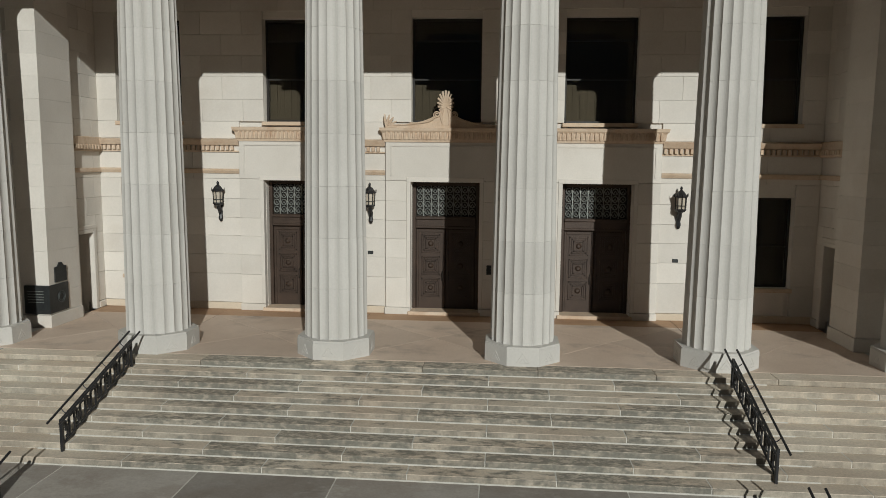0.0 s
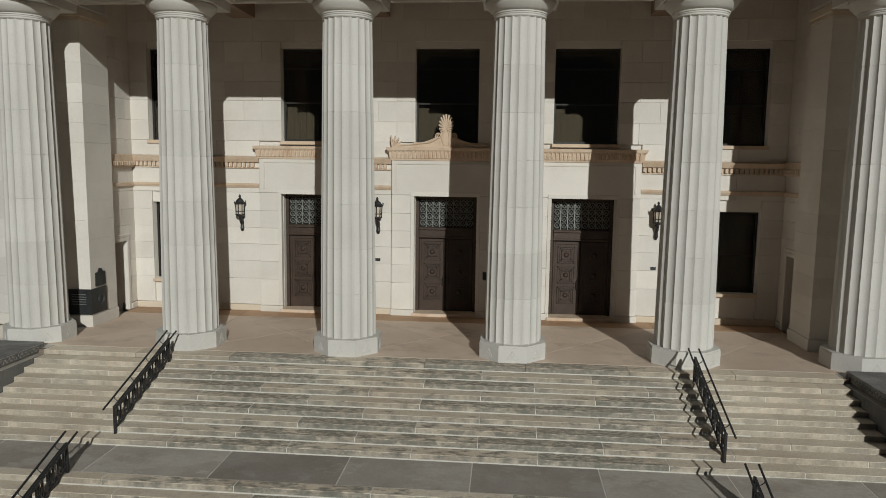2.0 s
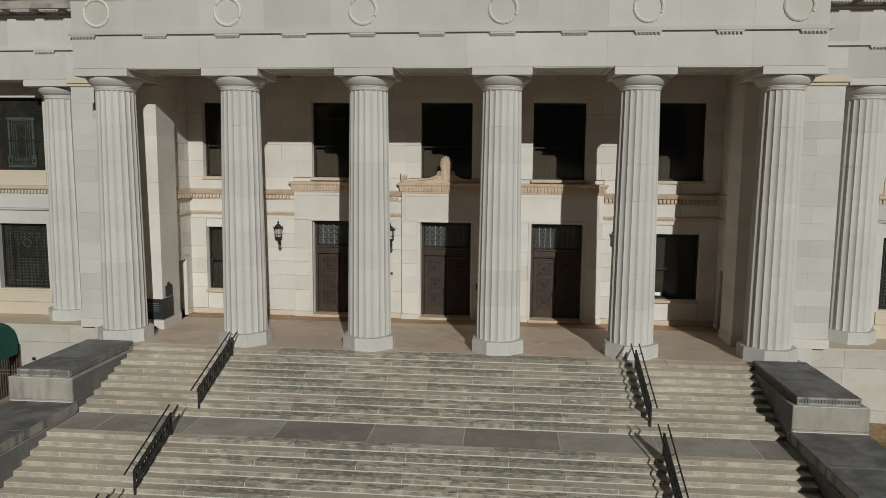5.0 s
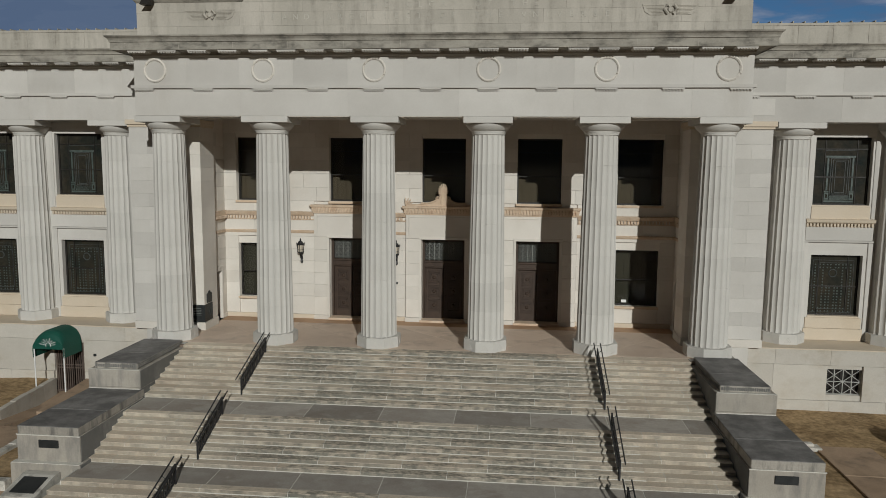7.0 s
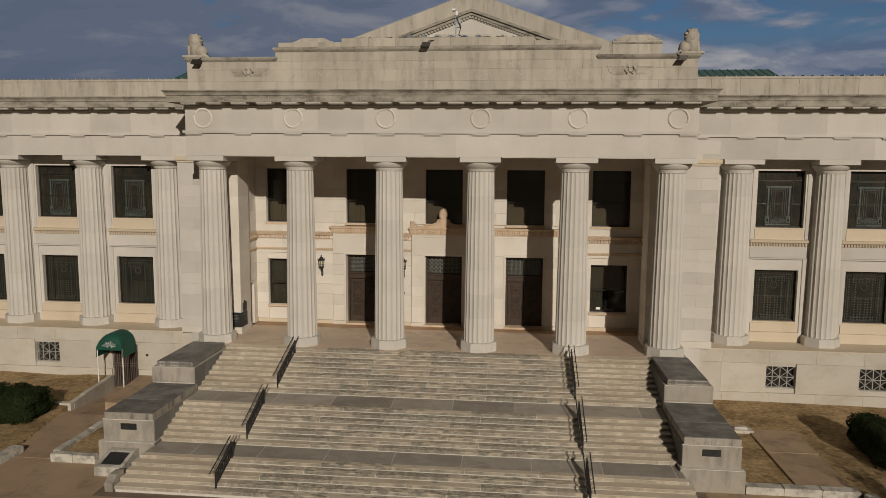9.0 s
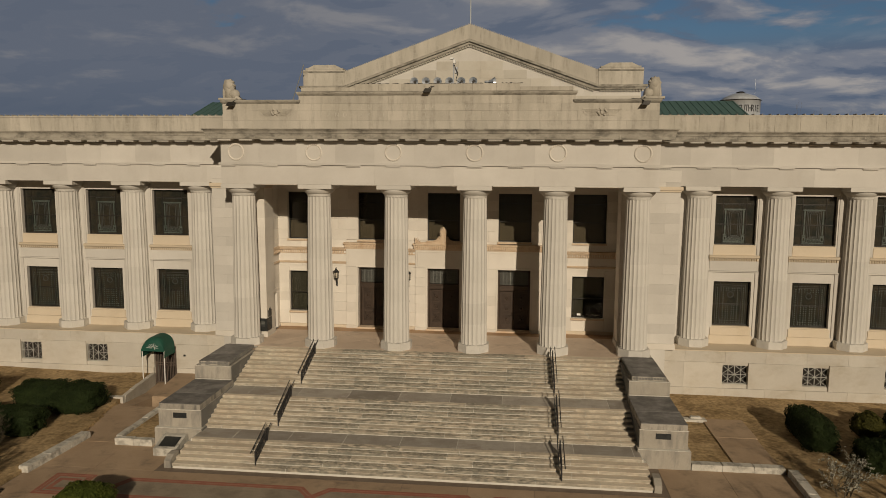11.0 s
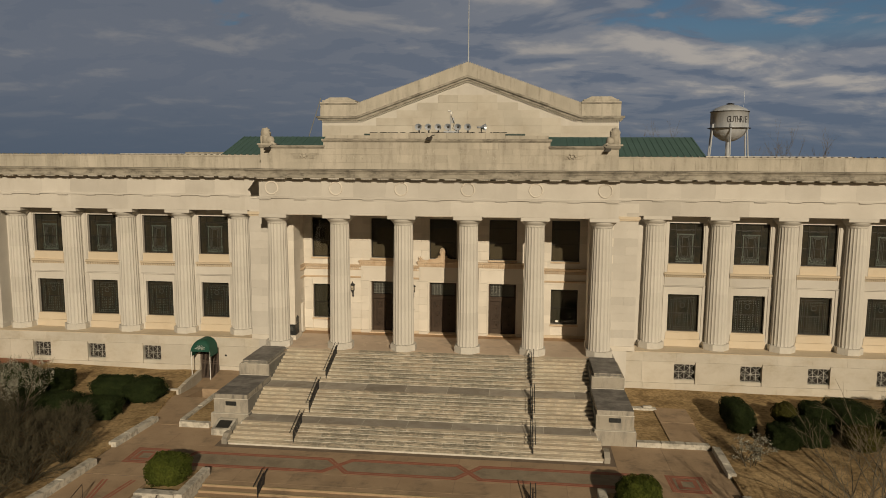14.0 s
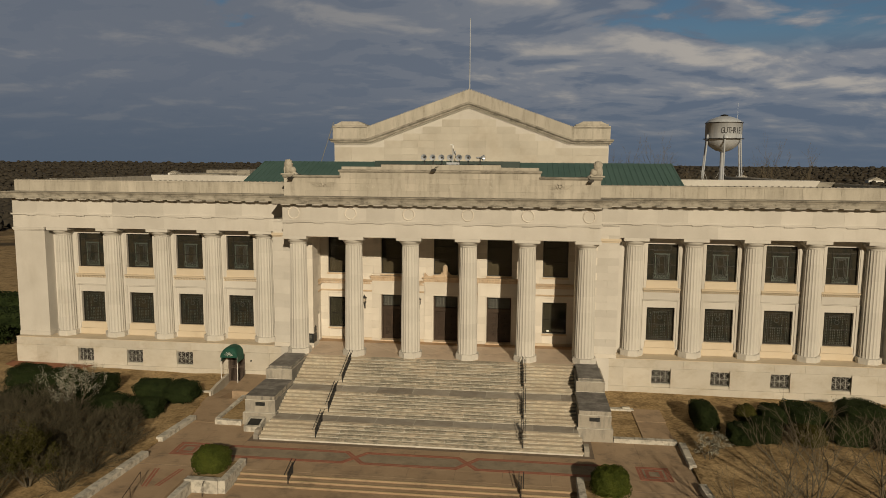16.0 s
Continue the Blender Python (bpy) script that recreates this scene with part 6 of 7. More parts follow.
def statue(x, face):
    """A seated guardian beast on a slab, as one plain carved shape."""
    s = Shape()
    z = 20.47

    def lump(c, r, n=10):
        prof = [(max(0.01, math.sin(math.pi * k / 8)), -math.cos(math.pi * k / 8)) for k in range(9)]
        v = []
        for pr, pz in prof:
            for i in range(n):
                a = 2 * math.pi * i / n
                v.append((c[0] + r[0] * pr * math.cos(a), c[1] + r[1] * pr * math.sin(a), c[2] + r[2] * pz))
        v = [Vector(q) * 1.0 + 0.05 * noise.noise_vector(Vector(q) * 4.0) for q in v]
        s.add(v, [(k * n + i, k * n + (i + 1) % n, (k + 1) * n + (i + 1) % n, (k + 1) * n + i) for k in range(8) for i in range(n)])

    s.box(x - 0.62, x + 0.62, -0.9, 0.5, z, z + 0.14, 0.02)
    s.prism([(x - face * 0.95, z), (x - face * 0.55, z + 0.30), (x - face * 0.1, z + 0.42), (x - face * 0.1, z)], -0.5, 0.0, "y")
    s.prism([(x - face * 0.34, z + 0.1), (x - face * 0.30, z + 0.85), (x - face * 0.12, z + 1.35), (x + face * 0.26, z + 1.40), (x + face * 0.40, z + 1.0), (x + face * 0.34, z + 0.1)], -0.52, 0.02, "y")
    lump((x + face * 0.03, -0.25, z + 0.98), (0.37, 0.34, 0.42), 14)
    lump((x + face * 0.12, -0.27, z + 1.22), (0.25, 0.25, 0.20), 14)
    lump((x + face * 0.34, -0.28, z + 1.06), (0.12, 0.14, 0.13))
    lump((x + face * 0.36, -0.44, z + 0.45), (0.11, 0.12, 0.46))
    lump((x + face * 0.36, -0.08, z + 0.45), (0.11, 0.12, 0.46))
    lump((x - face * 0.30, -0.25, z + 0.42), (0.36, 0.38, 0.36), 14)
    for k in range(9):
        a = math.radians(-80 + 40 * k)
        lump((x + 0.28 * math.cos(a), -0.25, z + 1.04 + 0.31 * math.sin(a)), (0.10, 0.26, 0.10), 6)
    return solid("guardian_statue", s, ATTIC, "weathered stone guardian beast seated on the attic end", "statue", smooth=True)


statue(-14.15, -1)
statue(14.15, 1)


def floodlight(x, z, lean):
    f = thing("floodlight", "dark floodlight on an arm over the attic coping", "floodlight", (x, AF - 0.1, z), "attic floodlights")
    part("arm", Shape().tube([(x + lean * 0.75, AF + 0.5, z + 0.50), (x + lean * 0.25, AF - 0.1, z + 0.42), (x, AF - 0.28, z + 0.2)], 0.025, 6), IRON, f)
    part("head", Shape().prism([(x - 0.26, z + 0.02), (x + 0.2, z + 0.02), (x + 0.3, z + 0.26), (x - 0.1, z + 0.26)], AF - 0.55, AF - 0.15, "y"), DARKMETAL, f)


floodlight(-13.75, 20.02, 1)
floodlight(13.5, 20.02, -1)
floodlight(-0.45, 20.86, 1)


def horn(x, turn=0.0):
    """A round horn loudspeaker facing the forecourt."""
    h = thing("horn_speaker", "grey horn loudspeaker on the attic edge", "loudspeaker", (x, 4.5, 18.7), "roof loudspeakers")
    ca, sa = math.cos(turn), math.sin(turn)
    ring = [(0.30, -0.40), (0.285, -0.38), (0.20, -0.22), (0.11, -0.05), (0.07, 0.12), (0.09, 0.16), (0.09, 0.36), (0.02, 0.38)]
    v, n = [], 16
    for r, d in ring:
        for i in range(n):
            a = 2 * math.pi * i / n
            v.append((x + r * math.cos(a) * ca - d * sa, 4.5 + r * math.cos(a) * sa + d * ca, 22.18 + r * math.sin(a)))
    s = Shape().add(v, [(k * n + i, k * n + (i + 1) % n, (k + 1) * n + (i + 1) % n, (k + 1) * n + i) for k in range(len(ring) - 1) for i in range(n)])
    part("bell", s, STEEL, h, smooth=True)
    part("throat", Shape().tube([(x + 0.05 * sa, 4.48, 22.18), (x, 4.60, 22.18)], 0.105, 12), DARKMETAL, h)
    part("foot", Shape().box(x - 0.05, x + 0.05, 4.55, 4.75, 18.68, 22.1), IRON, h)


for i in range(6):
    horn(-2.08 + 0.86 * i)
horn(3.38, 1.2)
mast = thing("camera_mast", "slim roof mast with camera and grey junction boxes", "mast", (1.07, 1.1, 21.0))
part("pole", Shape().tube([(1.07, 1.1, 20.98), (1.07, 1.1, 23.36)], 0.04, 6), STEEL, mast)
part("camera", Shape().box(0.84, 1.05, 0.88, 1.2, 23.28, 23.40, 0.02).box(1.02, 1.20, 1.0, 1.2, 23.02, 23.28, 0.03), WHITE, mast, "white camera housing")
part("box", Shape().box(1.14, 1.34, 1.0, 1.18, 22.35, 22.80, 0.02), STEEL, mast)
part("control_box", Shape().box(0.50, 1.70, 0.9, 1.1, 20.99, 21.72, 0.02), STEEL, mast)
part("cable", Shape().tube([(1.10, 0.98, 22.95), (1.38, 0.9, 22.35), (1.25, 0.88, 21.9), (1.60, 0.88, 21.7)], 0.03, 6), IRON, mast)
clutter = Shape()
crng = random.Random(5)
for i in range(46):
    x = crng.uniform(-5.0, 5.4)
    clutter.tube([(x, AF + 0.3, 21.49), (x + crng.uniform(-0.5, 0.5), AF + 0.35, 21.50 + crng.uniform(0, 0.05))], 0.022, 4)
solid("cable_run", clutter, IRON, "dark cable run lying along the attic top", "cables", "stuff")

# ---- roofs behind the facade ----
roof = Shape().box(-44.0, 44.0, 3.2, 32.0, 18.3, 18.7).box(-44.0, 44.0, 32.0, 62.0, 18.3, 18.7)
solid("flat_roof", roof, WHITE_ROOF, "pale flat roof behind the parapets", "roof", "structure")
green = thing("green_roof", "green standing-seam metal roof behind the attic", "roof", (0, 12, 19.0))
part("front_slope", Shape().prism([(8.0, 18.7), (8.0, 19.10), (16.0, 21.75), (24.0, 19.10), (24.0, 18.7)], -22.6, 23.75, "x"), GREEN_ROOF, green)
for i in range(80):
    x = -22.45 + i * 0.583
    part("seam", Shape().prism([(7.98, 19.13), (16.0, 21.79), (16.0, 21.73), (7.98, 19.07)], x - 0.03, x + 0.03, "x"), GREEN_ROOF, green)
part("ridge_monitor", Shape().box(-8.3, 7.2, 10.4, 14.0, 20.6, 21.86, 0.03), DARK_GREEN, green, "dark green ridge monitor")
for a, b in ((-38.5, -25.6), (25.5, 40.0)):
    w = thing("roof_kerb", "low white roof kerb behind the wing", "parapet", ((a + b) / 2, 20, 18.7), "white roof kerbs")
    part("kerb", Shape().prism([(a, 18.6), (b, 18.6), (b + 0.9, 19.95), (a - 0.5, 19.95)], 20.0, 22.0, "y"), WHITE_ROOF, w)
for x0, x1, y0, y1, z in ((-43.8, -36.0, 34, 60, 19.9), (-41.0, -34.0, 40, 58, 20.4), (41.0, 44.2, 24, 60, 19.7)):
    solid("rear_roof", Shape().box(x0, x1, y0, y1, 18.6, z, 0.1), CORNICE, "grey flat roof block at the rear of the building", "roof")
rear = Shape().box(-44.5, 44.5, 29.5, 64.0, -0.5, 18.4)
solid("wall_rear", rear, STONE, "plain pale rear walls of the building", "wall", "structure")

ped_block = thing("pediment", "pale limestone gable with moulded raking cornice over the hall", "pediment", (0, 33, 19))
PY = 32.3
gable = [(-18.7, 18.5), (18.7, 18.5), (18.7, 24.4), (14.0, 24.4), (0, 29.4), (-14.0, 24.4), (-18.7, 24.4)]
part("gable_wall", Shape().prism(gable, PY + 0.25, PY + 3.0, "y"), STONE, ped_block)
lvl = [19.0 + 0.95 * i for i in range(11)]
for k in range(len(lvl) - 1):
    half = 18.6 if lvl[k + 1] < 24.3 else max(0.0, (29.0 - lvl[k + 1]) * 14 / 5.0 - 0.4)
    if half > 1.2:
        courses("block", ped_block, -half, half, [lvl[k], lvl[k + 1]], [], lambda u, v, p, q: piece("block", u, v, PY + 0.16, PY + 0.27, p, q, GABLE, ped_block, 0.003), WALL, 2.3)
part("hall_body", Shape().prism([(-18.7, 18.5), (18.7, 18.5), (18.7, 24.4), (0, 30.6), (-18.7, 24.4)], PY + 3.0, 62, "y"), GREEN_ROOF, ped_block)
for s in (-1, 1):
    part("raking_parapet", Shape().prism([(0, 29.9), (s * 14.1, 24.9), (s * 14.1, 26.5), (0, 31.52)], PY - 0.05, PY + 0.9, "y"), ATTIC, ped_block)
    cor = Shape().prism([(0, 29.35), (s * 13.6, 24.42), (s * 14.1, 24.42), (s * 14.1, 24.66), (0, 29.65)], PY - 0.12, PY + 0.5, "y")
    cor.prism([(0, 29.64), (s * 14.1, 24.64), (s * 14.1, 24.92), (0, 29.92)], PY - 0.34, PY + 0.5, "y")
    for i in range(46):
        f = (i + 0.5) / 46
        x, z = s * 13.7 * f, 29.30 - 4.95 * f
        piece("dentil", x - 0.09, x + 0.09, PY - 0.02, PY + 0.2, z - 0.17, z + 0.02, GABLE, ped_block, 0.004)
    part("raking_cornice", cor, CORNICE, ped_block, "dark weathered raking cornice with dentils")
    a, b = sorted((s * 14.05, s * 18.85))
    part("corner_block", Shape().box(a, b, PY - 0.1, PY + 3.0, 24.90, 26.70, 0.03), ATTIC, ped_block)
    top = Shape().box(a + 0.25, b - 0.25, PY - 0.02, PY + 2.9, 26.70, 26.92, 0.03)
    top.prism([(a + 0.45, 26.92), (b - 0.45, 26.92), (b - 1.2, 27.28), (a + 1.2, 27.28)], PY + 0.15, PY + 2.7, "y")
    part("corner_block_top", top, ATTIC, ped_block, "stepped weathered block top")
    part("corner_block_band", Shape().box(a - 0.04, b + 0.04, PY - 0.16, PY + 2.9, 26.36, 26.56, 0.03), CORNICE, ped_block)
    path = [(a, PY + 0.1), (b, PY + 0.1), (b, PY + 3)] if s > 0 else [(a, PY + 3), (a, PY + 0.1), (b, PY + 0.1)]
    part("corner_cornice", Shape().sweep([(-0.2, 24.40), (0.25, 24.42), (0.30, 24.62), (0.45, 24.66), (0.45, 24.92), (-0.2, 24.94)], path), CORNICE, ped_block)
    for i in range(15):
        x = a + 0.2 + i * 0.32
        piece("dentil", x, x + 0.18, PY - 0.04, PY + 0.18, 24.22, 24.41, GABLE, ped_block, 0.004)
pins = Shape()
for i in range(66):
    f = (i + 0.5) / 66
    for s in (-1, 1):
        x, z = s * 14.0 * f, 31.52 - 5.02 * f
        pins.box(x - 0.03, x + 0.03, PY + 0.0, PY + 0.9, z - 0.05, z + 0.13)
part("coping_joints", pins, ATTIC, ped_block, kind="stuff")
mast2 = thing("flagpole", "slim bare grey flagpole on the gable peak", "flagpole", (0, PY + 1.0, 31.3))
part("pole", Shape().tube([(0, PY + 1.0, 31.2), (0, PY + 1.0, 40.8)], [0.085, 0.04], 8), STEEL, mast2)
part("truck", Shape().lathe([(0.02, 40.8), (0.09, 40.86), (0.09, 40.92), (0.02, 40.98)], 0, PY + 1.0, 8), STEEL, mast2)
mast3 = thing("leaning_antenna", "leaning grey lattice antenna beside the gable", "antenna", (-19.8, 30, 20.5))
part("pole", Shape().tube([(-20.9, 30, 18.7), (-18.1, 30, 27.0)], 0.05, 6), POLE, mast3)

# ---- water tower ----
TX, TY, TR = 67.8, 165.0, 5.35
tower = thing("water_tower", "silver steel water tower on slender legs with a town name", "water tower", (TX, TY, -6))
tank = Shape().lathe([(0.3, 25.6), (2.2, 26.2), (4.0, 27.4), (5.1, 28.9), (TR, 30.0), (TR, 34.4), (TR + 0.15, 34.45), (TR + 0.15, 34.6), (4.3, 35.5), (2.4, 36.3), (1.0, 36.6)], TX, TY, 48)
tank_part = part("tank", tank, STEEL, tower, smooth=True)
part("roof_vent", Shape().lathe([(1.0, 36.5), (1.0, 36.8), (1.3, 36.85), (0.4, 37.1)], TX, TY, 16), DARKMETAL, tank_part)
part("mast", Shape().tube([(TX + 3.9, TY, 35.4), (TX + 3.9, TY, 40.5)], 0.03, 5), STEEL, tank_part)
part("balcony", Shape().lathe([(TR, 29.6), (TR + 0.7, 29.6), (TR + 0.7, 29.75), (TR, 29.75)], TX, TY, 48), DARKMETAL, tower, "dark balcony ring")
part("rib", Shape().lathe([(TR, 34.40), (TR + 0.2, 34.4), (TR + 0.2, 34.6), (TR, 34.6)], TX, TY, 48), DARKMETAL, tank_part)
for i in range(6):
    a = math.radians(60 * i + 20)
    d = Vector((math.cos(a), math.sin(a), 0))
    part("leg", Shape().tube([Vector((TX, TY, 30.0)) + d * (TR + 0.1), Vector((TX, TY, -8)) + d * (TR + 3.0)], 0.24, 8), STEEL, tower)
    part("leg_shoe", Shape().tube([Vector((TX, TY, 29.2)) + d * (TR + 0.2), Vector((TX, TY, 30.9)) + d * (TR + 0.1)], 0.32, 8), STEEL, tower)
    e = Vector((math.cos(a + math.radians(60)), math.sin(a + math.radians(60)), 0))
    for z0, z1 in ((20, 8), (8, 20)):
        part("brace", Shape().tube([Vector((TX, TY, z0)) + d * (TR + 1.0), Vector((TX, TY, z1)) + e * (TR + 1.6)], 0.05, 4), STEEL, tower)
part("riser", Shape().tube([(TX, TY, -8), (TX, TY, 26.0)], 0.6, 12), STEEL, tower)
to_eye = math.atan2(-62 - TY, 7.9 - TX)
for i, ch in enumerate("GUTHRIE"):
    a = to_eye + math.radians(-2 + 9.6 * i)
    ob = letter("painted_letter", ch, LETTER)
    ob.matrix_basis = Matrix.Translation((TX + (TR + 0.06) * math.cos(a), TY + (TR + 0.06) * math.sin(a), 31.2)) @ pose(0, 0, 0, 90, 0, math.degrees(a) + 90) @ Matrix.Diagonal((1.15, 1.85, 0.08, 1))
    ob.parent = tank_part

# ---- awning and basement entrance ----
awn = thing("entrance_awning", "dark green canvas awning on white posts over the basement gate", "awning", (-20.8, 0.3, 0.0))
AX0, AX1, AY0, AY1, EAVE, CROWN = -21.70, -19.95, 0.22, 1.84, 2.50, 3.50
n = 18


def awning_ring(y, drop):
    """One bow of the canopy; the front bows lean back and sink to close it."""
    mid, half = (AX0 + AX1) / 2, (AX1 - AX0) / 2
    return [(mid - half * math.cos(math.pi * i / n), y, EAVE + (CROWN - EAVE) * (1 - drop) * math.sin(math.pi * i / n) ** 0.8) for i in range(n + 1)]


rings = [awning_ring(AY0 + d, drop) for d, drop in ((0.0, 0.42), (0.04, 0.30), (0.12, 0.18), (0.28, 0.06), (0.5, 0.0), (AY1 - AY0, 0.0))]
can = Shape()
for lift in (0.0, -0.025):
    v = [(x, y, z + lift) for ring in rings for x, y, z in ring]
    can.add(v, [(k * (n + 1) + i, k * (n + 1) + i + 1, (k + 1) * (n + 1) + i + 1, (k + 1) * (n + 1) + i) for k in range(len(rings) - 1) for i in range(n)])
can.prism([(x, z) for x, y, z in rings[0]], AY0 - 0.012, AY0 + 0.012, "y")
for x in (AX0, AX1):
    can.box(x - 0.012, x + 0.012, AY0, AY1, 2.02, EAVE + 0.03)
canopy = part("canopy", can, AWNING, awn, "dark green canvas canopy")
rays = Shape()
cx, cz = (AX0 + AX1) / 2 + 0.05, 2.72
for k in range(8):
    a = math.radians(8 + 23 * k)
    r = 0.40 if k % 2 else 0.34
    rays.tube([(cx + 0.20 * math.cos(a), AY0 - 0.03, cz + 0.20 * math.sin(a)), (cx + r * 1.25 * math.cos(a), AY0 - 0.03, cz + r * math.sin(a))], 0.016, 4)
rays.tube([(cx + 0.14 * math.cos(a), AY0 - 0.03, cz + 0.14 * math.sin(a)) for a in [math.radians(15 * k - 30) for k in range(17)]], 0.022, 4)
part("sun_motif", rays, WHITE, canopy, "pale printed sunburst")
for x, z in ((AX0 + 0.05, -0.60), (AX1 - 0.02, 0.0)):
    part("post", Shape().tube([(x, AY0 + 0.06, z), (x, AY0 + 0.06, EAVE + 0.05)], 0.036, 8), WHITE, awn, "white post")
gate = thing("entrance_gate", "dark barred steel gate in the basement doorway", "gate", (-20.5, BASE_FRONT + 0.2, -0.42))
GX0, GX1 = -21.58, -19.90
bars = Shape().box(GX0, GX0 + 0.08, 1.98, 2.06, -0.42, 2.44).box(GX1 - 0.08, GX1, 1.98, 2.06, -0.42, 2.44)
for z in (-0.38, 0.95, 1.12, 2.34):
    bars.box(GX0 + 0.08, GX1 - 0.08, 1.985, 2.055, z, z + 0.07)
part("frame", bars, GATE, gate)
for i in range(12):
    x = GX0 + 0.145 + i * 0.126
    part("bar", Shape().box(x - 0.026, x + 0.026, 1.99, 2.05, -0.36, 2.38, 0.004), GATE, gate)
# near-black sheet added to close the doorway behind the bars
part("door_behind", Shape().box(-21.7, -19.7, 2.5, 2.6, -0.55, 2.6), DARKMETAL, gate, "dark sheet behind the gate")
solid("outlet_box", Shape().box(-19.28, -19.12, BASE_FRONT - 0.05, BASE_FRONT + 0.01, 1.72, 1.86, 0.01), PLAQUE, "small dark outlet box on the base wall", "outlet box")

# ---- low garden walls and kerbs ----
def kerb_run(name, label, segs, group, width=0.42, mat_=CURB):
    """Low walls of cast blocks; segs are plan lines with heights."""
    krng = random.Random(len(segs) * 3 + int(abs(segs[0][0]) * 10))
    for x0, y0, x1, y1, h in segs:
        k = thing(name, label, "garden wall", ((x0 + x1) / 2, (y0 + y1) / 2, PLAZA_Z), group)
        a, b = Vector((x0, y0)), Vector((x1, y1))
        L = (b - a).length
        w = (b - a) / L
        nrm = Vector((-w.y, w.x)) * width / 2
        m = max(1, round(L / 1.5))
        for i in range(m):
            p, q = a + w * (L * i / m + 0.01), a + w * (L * (i + 1) / m - 0.01)
            jit = krng.uniform(-0.02, 0.02)
            out = [(p + nrm)[:], (q + nrm)[:], (q - nrm)[:], (p - nrm)[:]]
            s = Shape().prism(out, -0.9, PLAZA_Z + h + jit - 0.03, "z")
            s.prism([((p + q) / 2 + (Vector(o) - (p + q) / 2) * 0.97)[:] for o in out], PLAZA_Z + h + jit - 0.03, PLAZA_Z + h + jit, "z")
            part("block", s, mat_, k)


kerb_run("garden_wall", "weathered whitish concrete garden wall edging the lawn", [(-19.95, -15.0, -19.6, -10.0, 0.36), (-20.0, -25.5, -19.6, -17.7, 0.40)], "lawn edging walls", 0.55)
kerb_run("garden_wall", "weathered whitish concrete garden wall beside the pedestal", [(-17.3, -10.75, -15.04, -10.75, 0.40), (-17.25, -10.50, -17.35, -4.5, 0.40)], "planter walls", 0.36)
kerb_run("garden_wall", "weathered whitish concrete garden wall edging the lawn", [(15.06, -10.35, 19.9, -10.35, 0.34), (20.2, -10.7, 20.1, -14.9, 0.34), (20.0, -18.0, 20.35, -24.5, 0.38)], "lawn edging walls", 0.50)
kerb_run("garden_wall", "low stained concrete wall by the basement ramp", [(-20.98, -3.60, -21.66, 1.8, 0.36), (-21.85, -3.78, -20.82, -3.78, 0.38)], "path walls", 0.30, BASE)
terrace = Shape().prism([(-18.95, -3.55), (-14.9, -3.55), (-14.9, 1.82), (-19.75, 1.82)], -0.6, 0.44, "z")
solid("side_terrace", terrace, PLAZA, "raised tan concrete terrace beside the basement entrance", "pavement", "structure")
solid("planter_soil", Shape().box(-17.16, -15.04, -10.55, -4.35, -0.3, 0.30, 0.05), LAWN, "bare tan soil bed beside the pedestal", "planting bed", "structure")
walk_r = thing("side_slabs", "worn concrete paving panels on the lawn", "pavement", (17.5, -6.5, 0.2), kind="structure")
for x0, x1, y0, y1 in ((17.4, 19.75, -10.05, -6.3), (17.4, 19.85, -6.25, -3.2)):
    part("slab", Shape().box(x0, x1, y0, y1, 0.0, 0.325, 0.01), PLAZA, walk_r)
solid("broken_slab", Shape().box(15.3, 17.6, -3.7, -3.15, 0.1, 0.40, 0.03).box(16.6, 17.3, -3.6, -3.25, 0.40, 0.55, 0.05), CURB, "broken pale stone edging lying on the lawn", "stone edging")
earth = Shape().add([(-46.5, 3.4, 0.5), (-46.5, -0.2, 0.35), (-43, -0.9, 0.55), (-39.5, -0.1, 0.62), (-36.5, 0.9, 0.62), (-36.0, 1.84, 0.70), (-44.8, 1.84, 0.82)], [(0, 1, 6), (1, 2, 6), (2, 3, 6), (3, 4, 5, 6)])
solid("bare_earth", earth, RED_EARTH, "bare red earth at the foot of the wing", "earth", "structure")


def planter(s):
    """A low white wall with a clipped bush, at the end of the plaza steps."""
    p = thing("planter_wall", "weathered white planter wall at the end of the plaza steps", "planter", (s * 13.2, -19.6, -0.4), "plaza planters")
    a, b = sorted((s * 11.65, s * 12.15))
    part("side", Shape().box(a, b, -21.9, -18.2, -0.6, 0.52, 0.03), CURB, p)
    m, n2 = sorted((s * 12.15, s * 14.5))
    part("front", Shape().box(m, n2, -22.0, -21.4, -0.6, 0.52, 0.03), CURB, p)
    m, n2 = sorted((s * 13.95, s * 14.45))
    part("outer_side", Shape().box(m, n2, -27.0, -22.0, -0.6, 0.40, 0.03), CURB, p)
    m, n2 = sorted((s * 12.16, s * 14.5))
    part("soil", Shape().box(m, n2, -21.4, -18.25, -0.6, 0.30), LAWN, p)


planter(-1)
planter(1)
hoop = Shape().tube([(-13.0 + 0.0, -22.15 + 0.3 * math.cos(a), 0.1 + 0.42 * math.sin(a)) for a in [math.pi * k / 10 for k in range(11)]], 0.022, 6)
hoop.tube([(-13.0, -21.85, -0.42), (-13.0, -21.85, 0.1)], 0.022, 6).tube([(-13.0, -22.45, -0.42), (-13.0, -22.45, 0.1)], 0.022, 6)
solid("hoop_rail", hoop, IRON, "black bent hoop rail beside the planter", "rail")
far_rail = thing("ramp_rail", "thin rusty pipe rail along the side ramp", "handrail", (-17.2, -23.5, -0.3))
part("top_bar", Shape().tube([(-16.6, -26.2, 0.75), (-17.4, -22.2, 0.95), (-17.4, -22.2, 0.06)], 0.025, 6), BRONZE, far_rail)
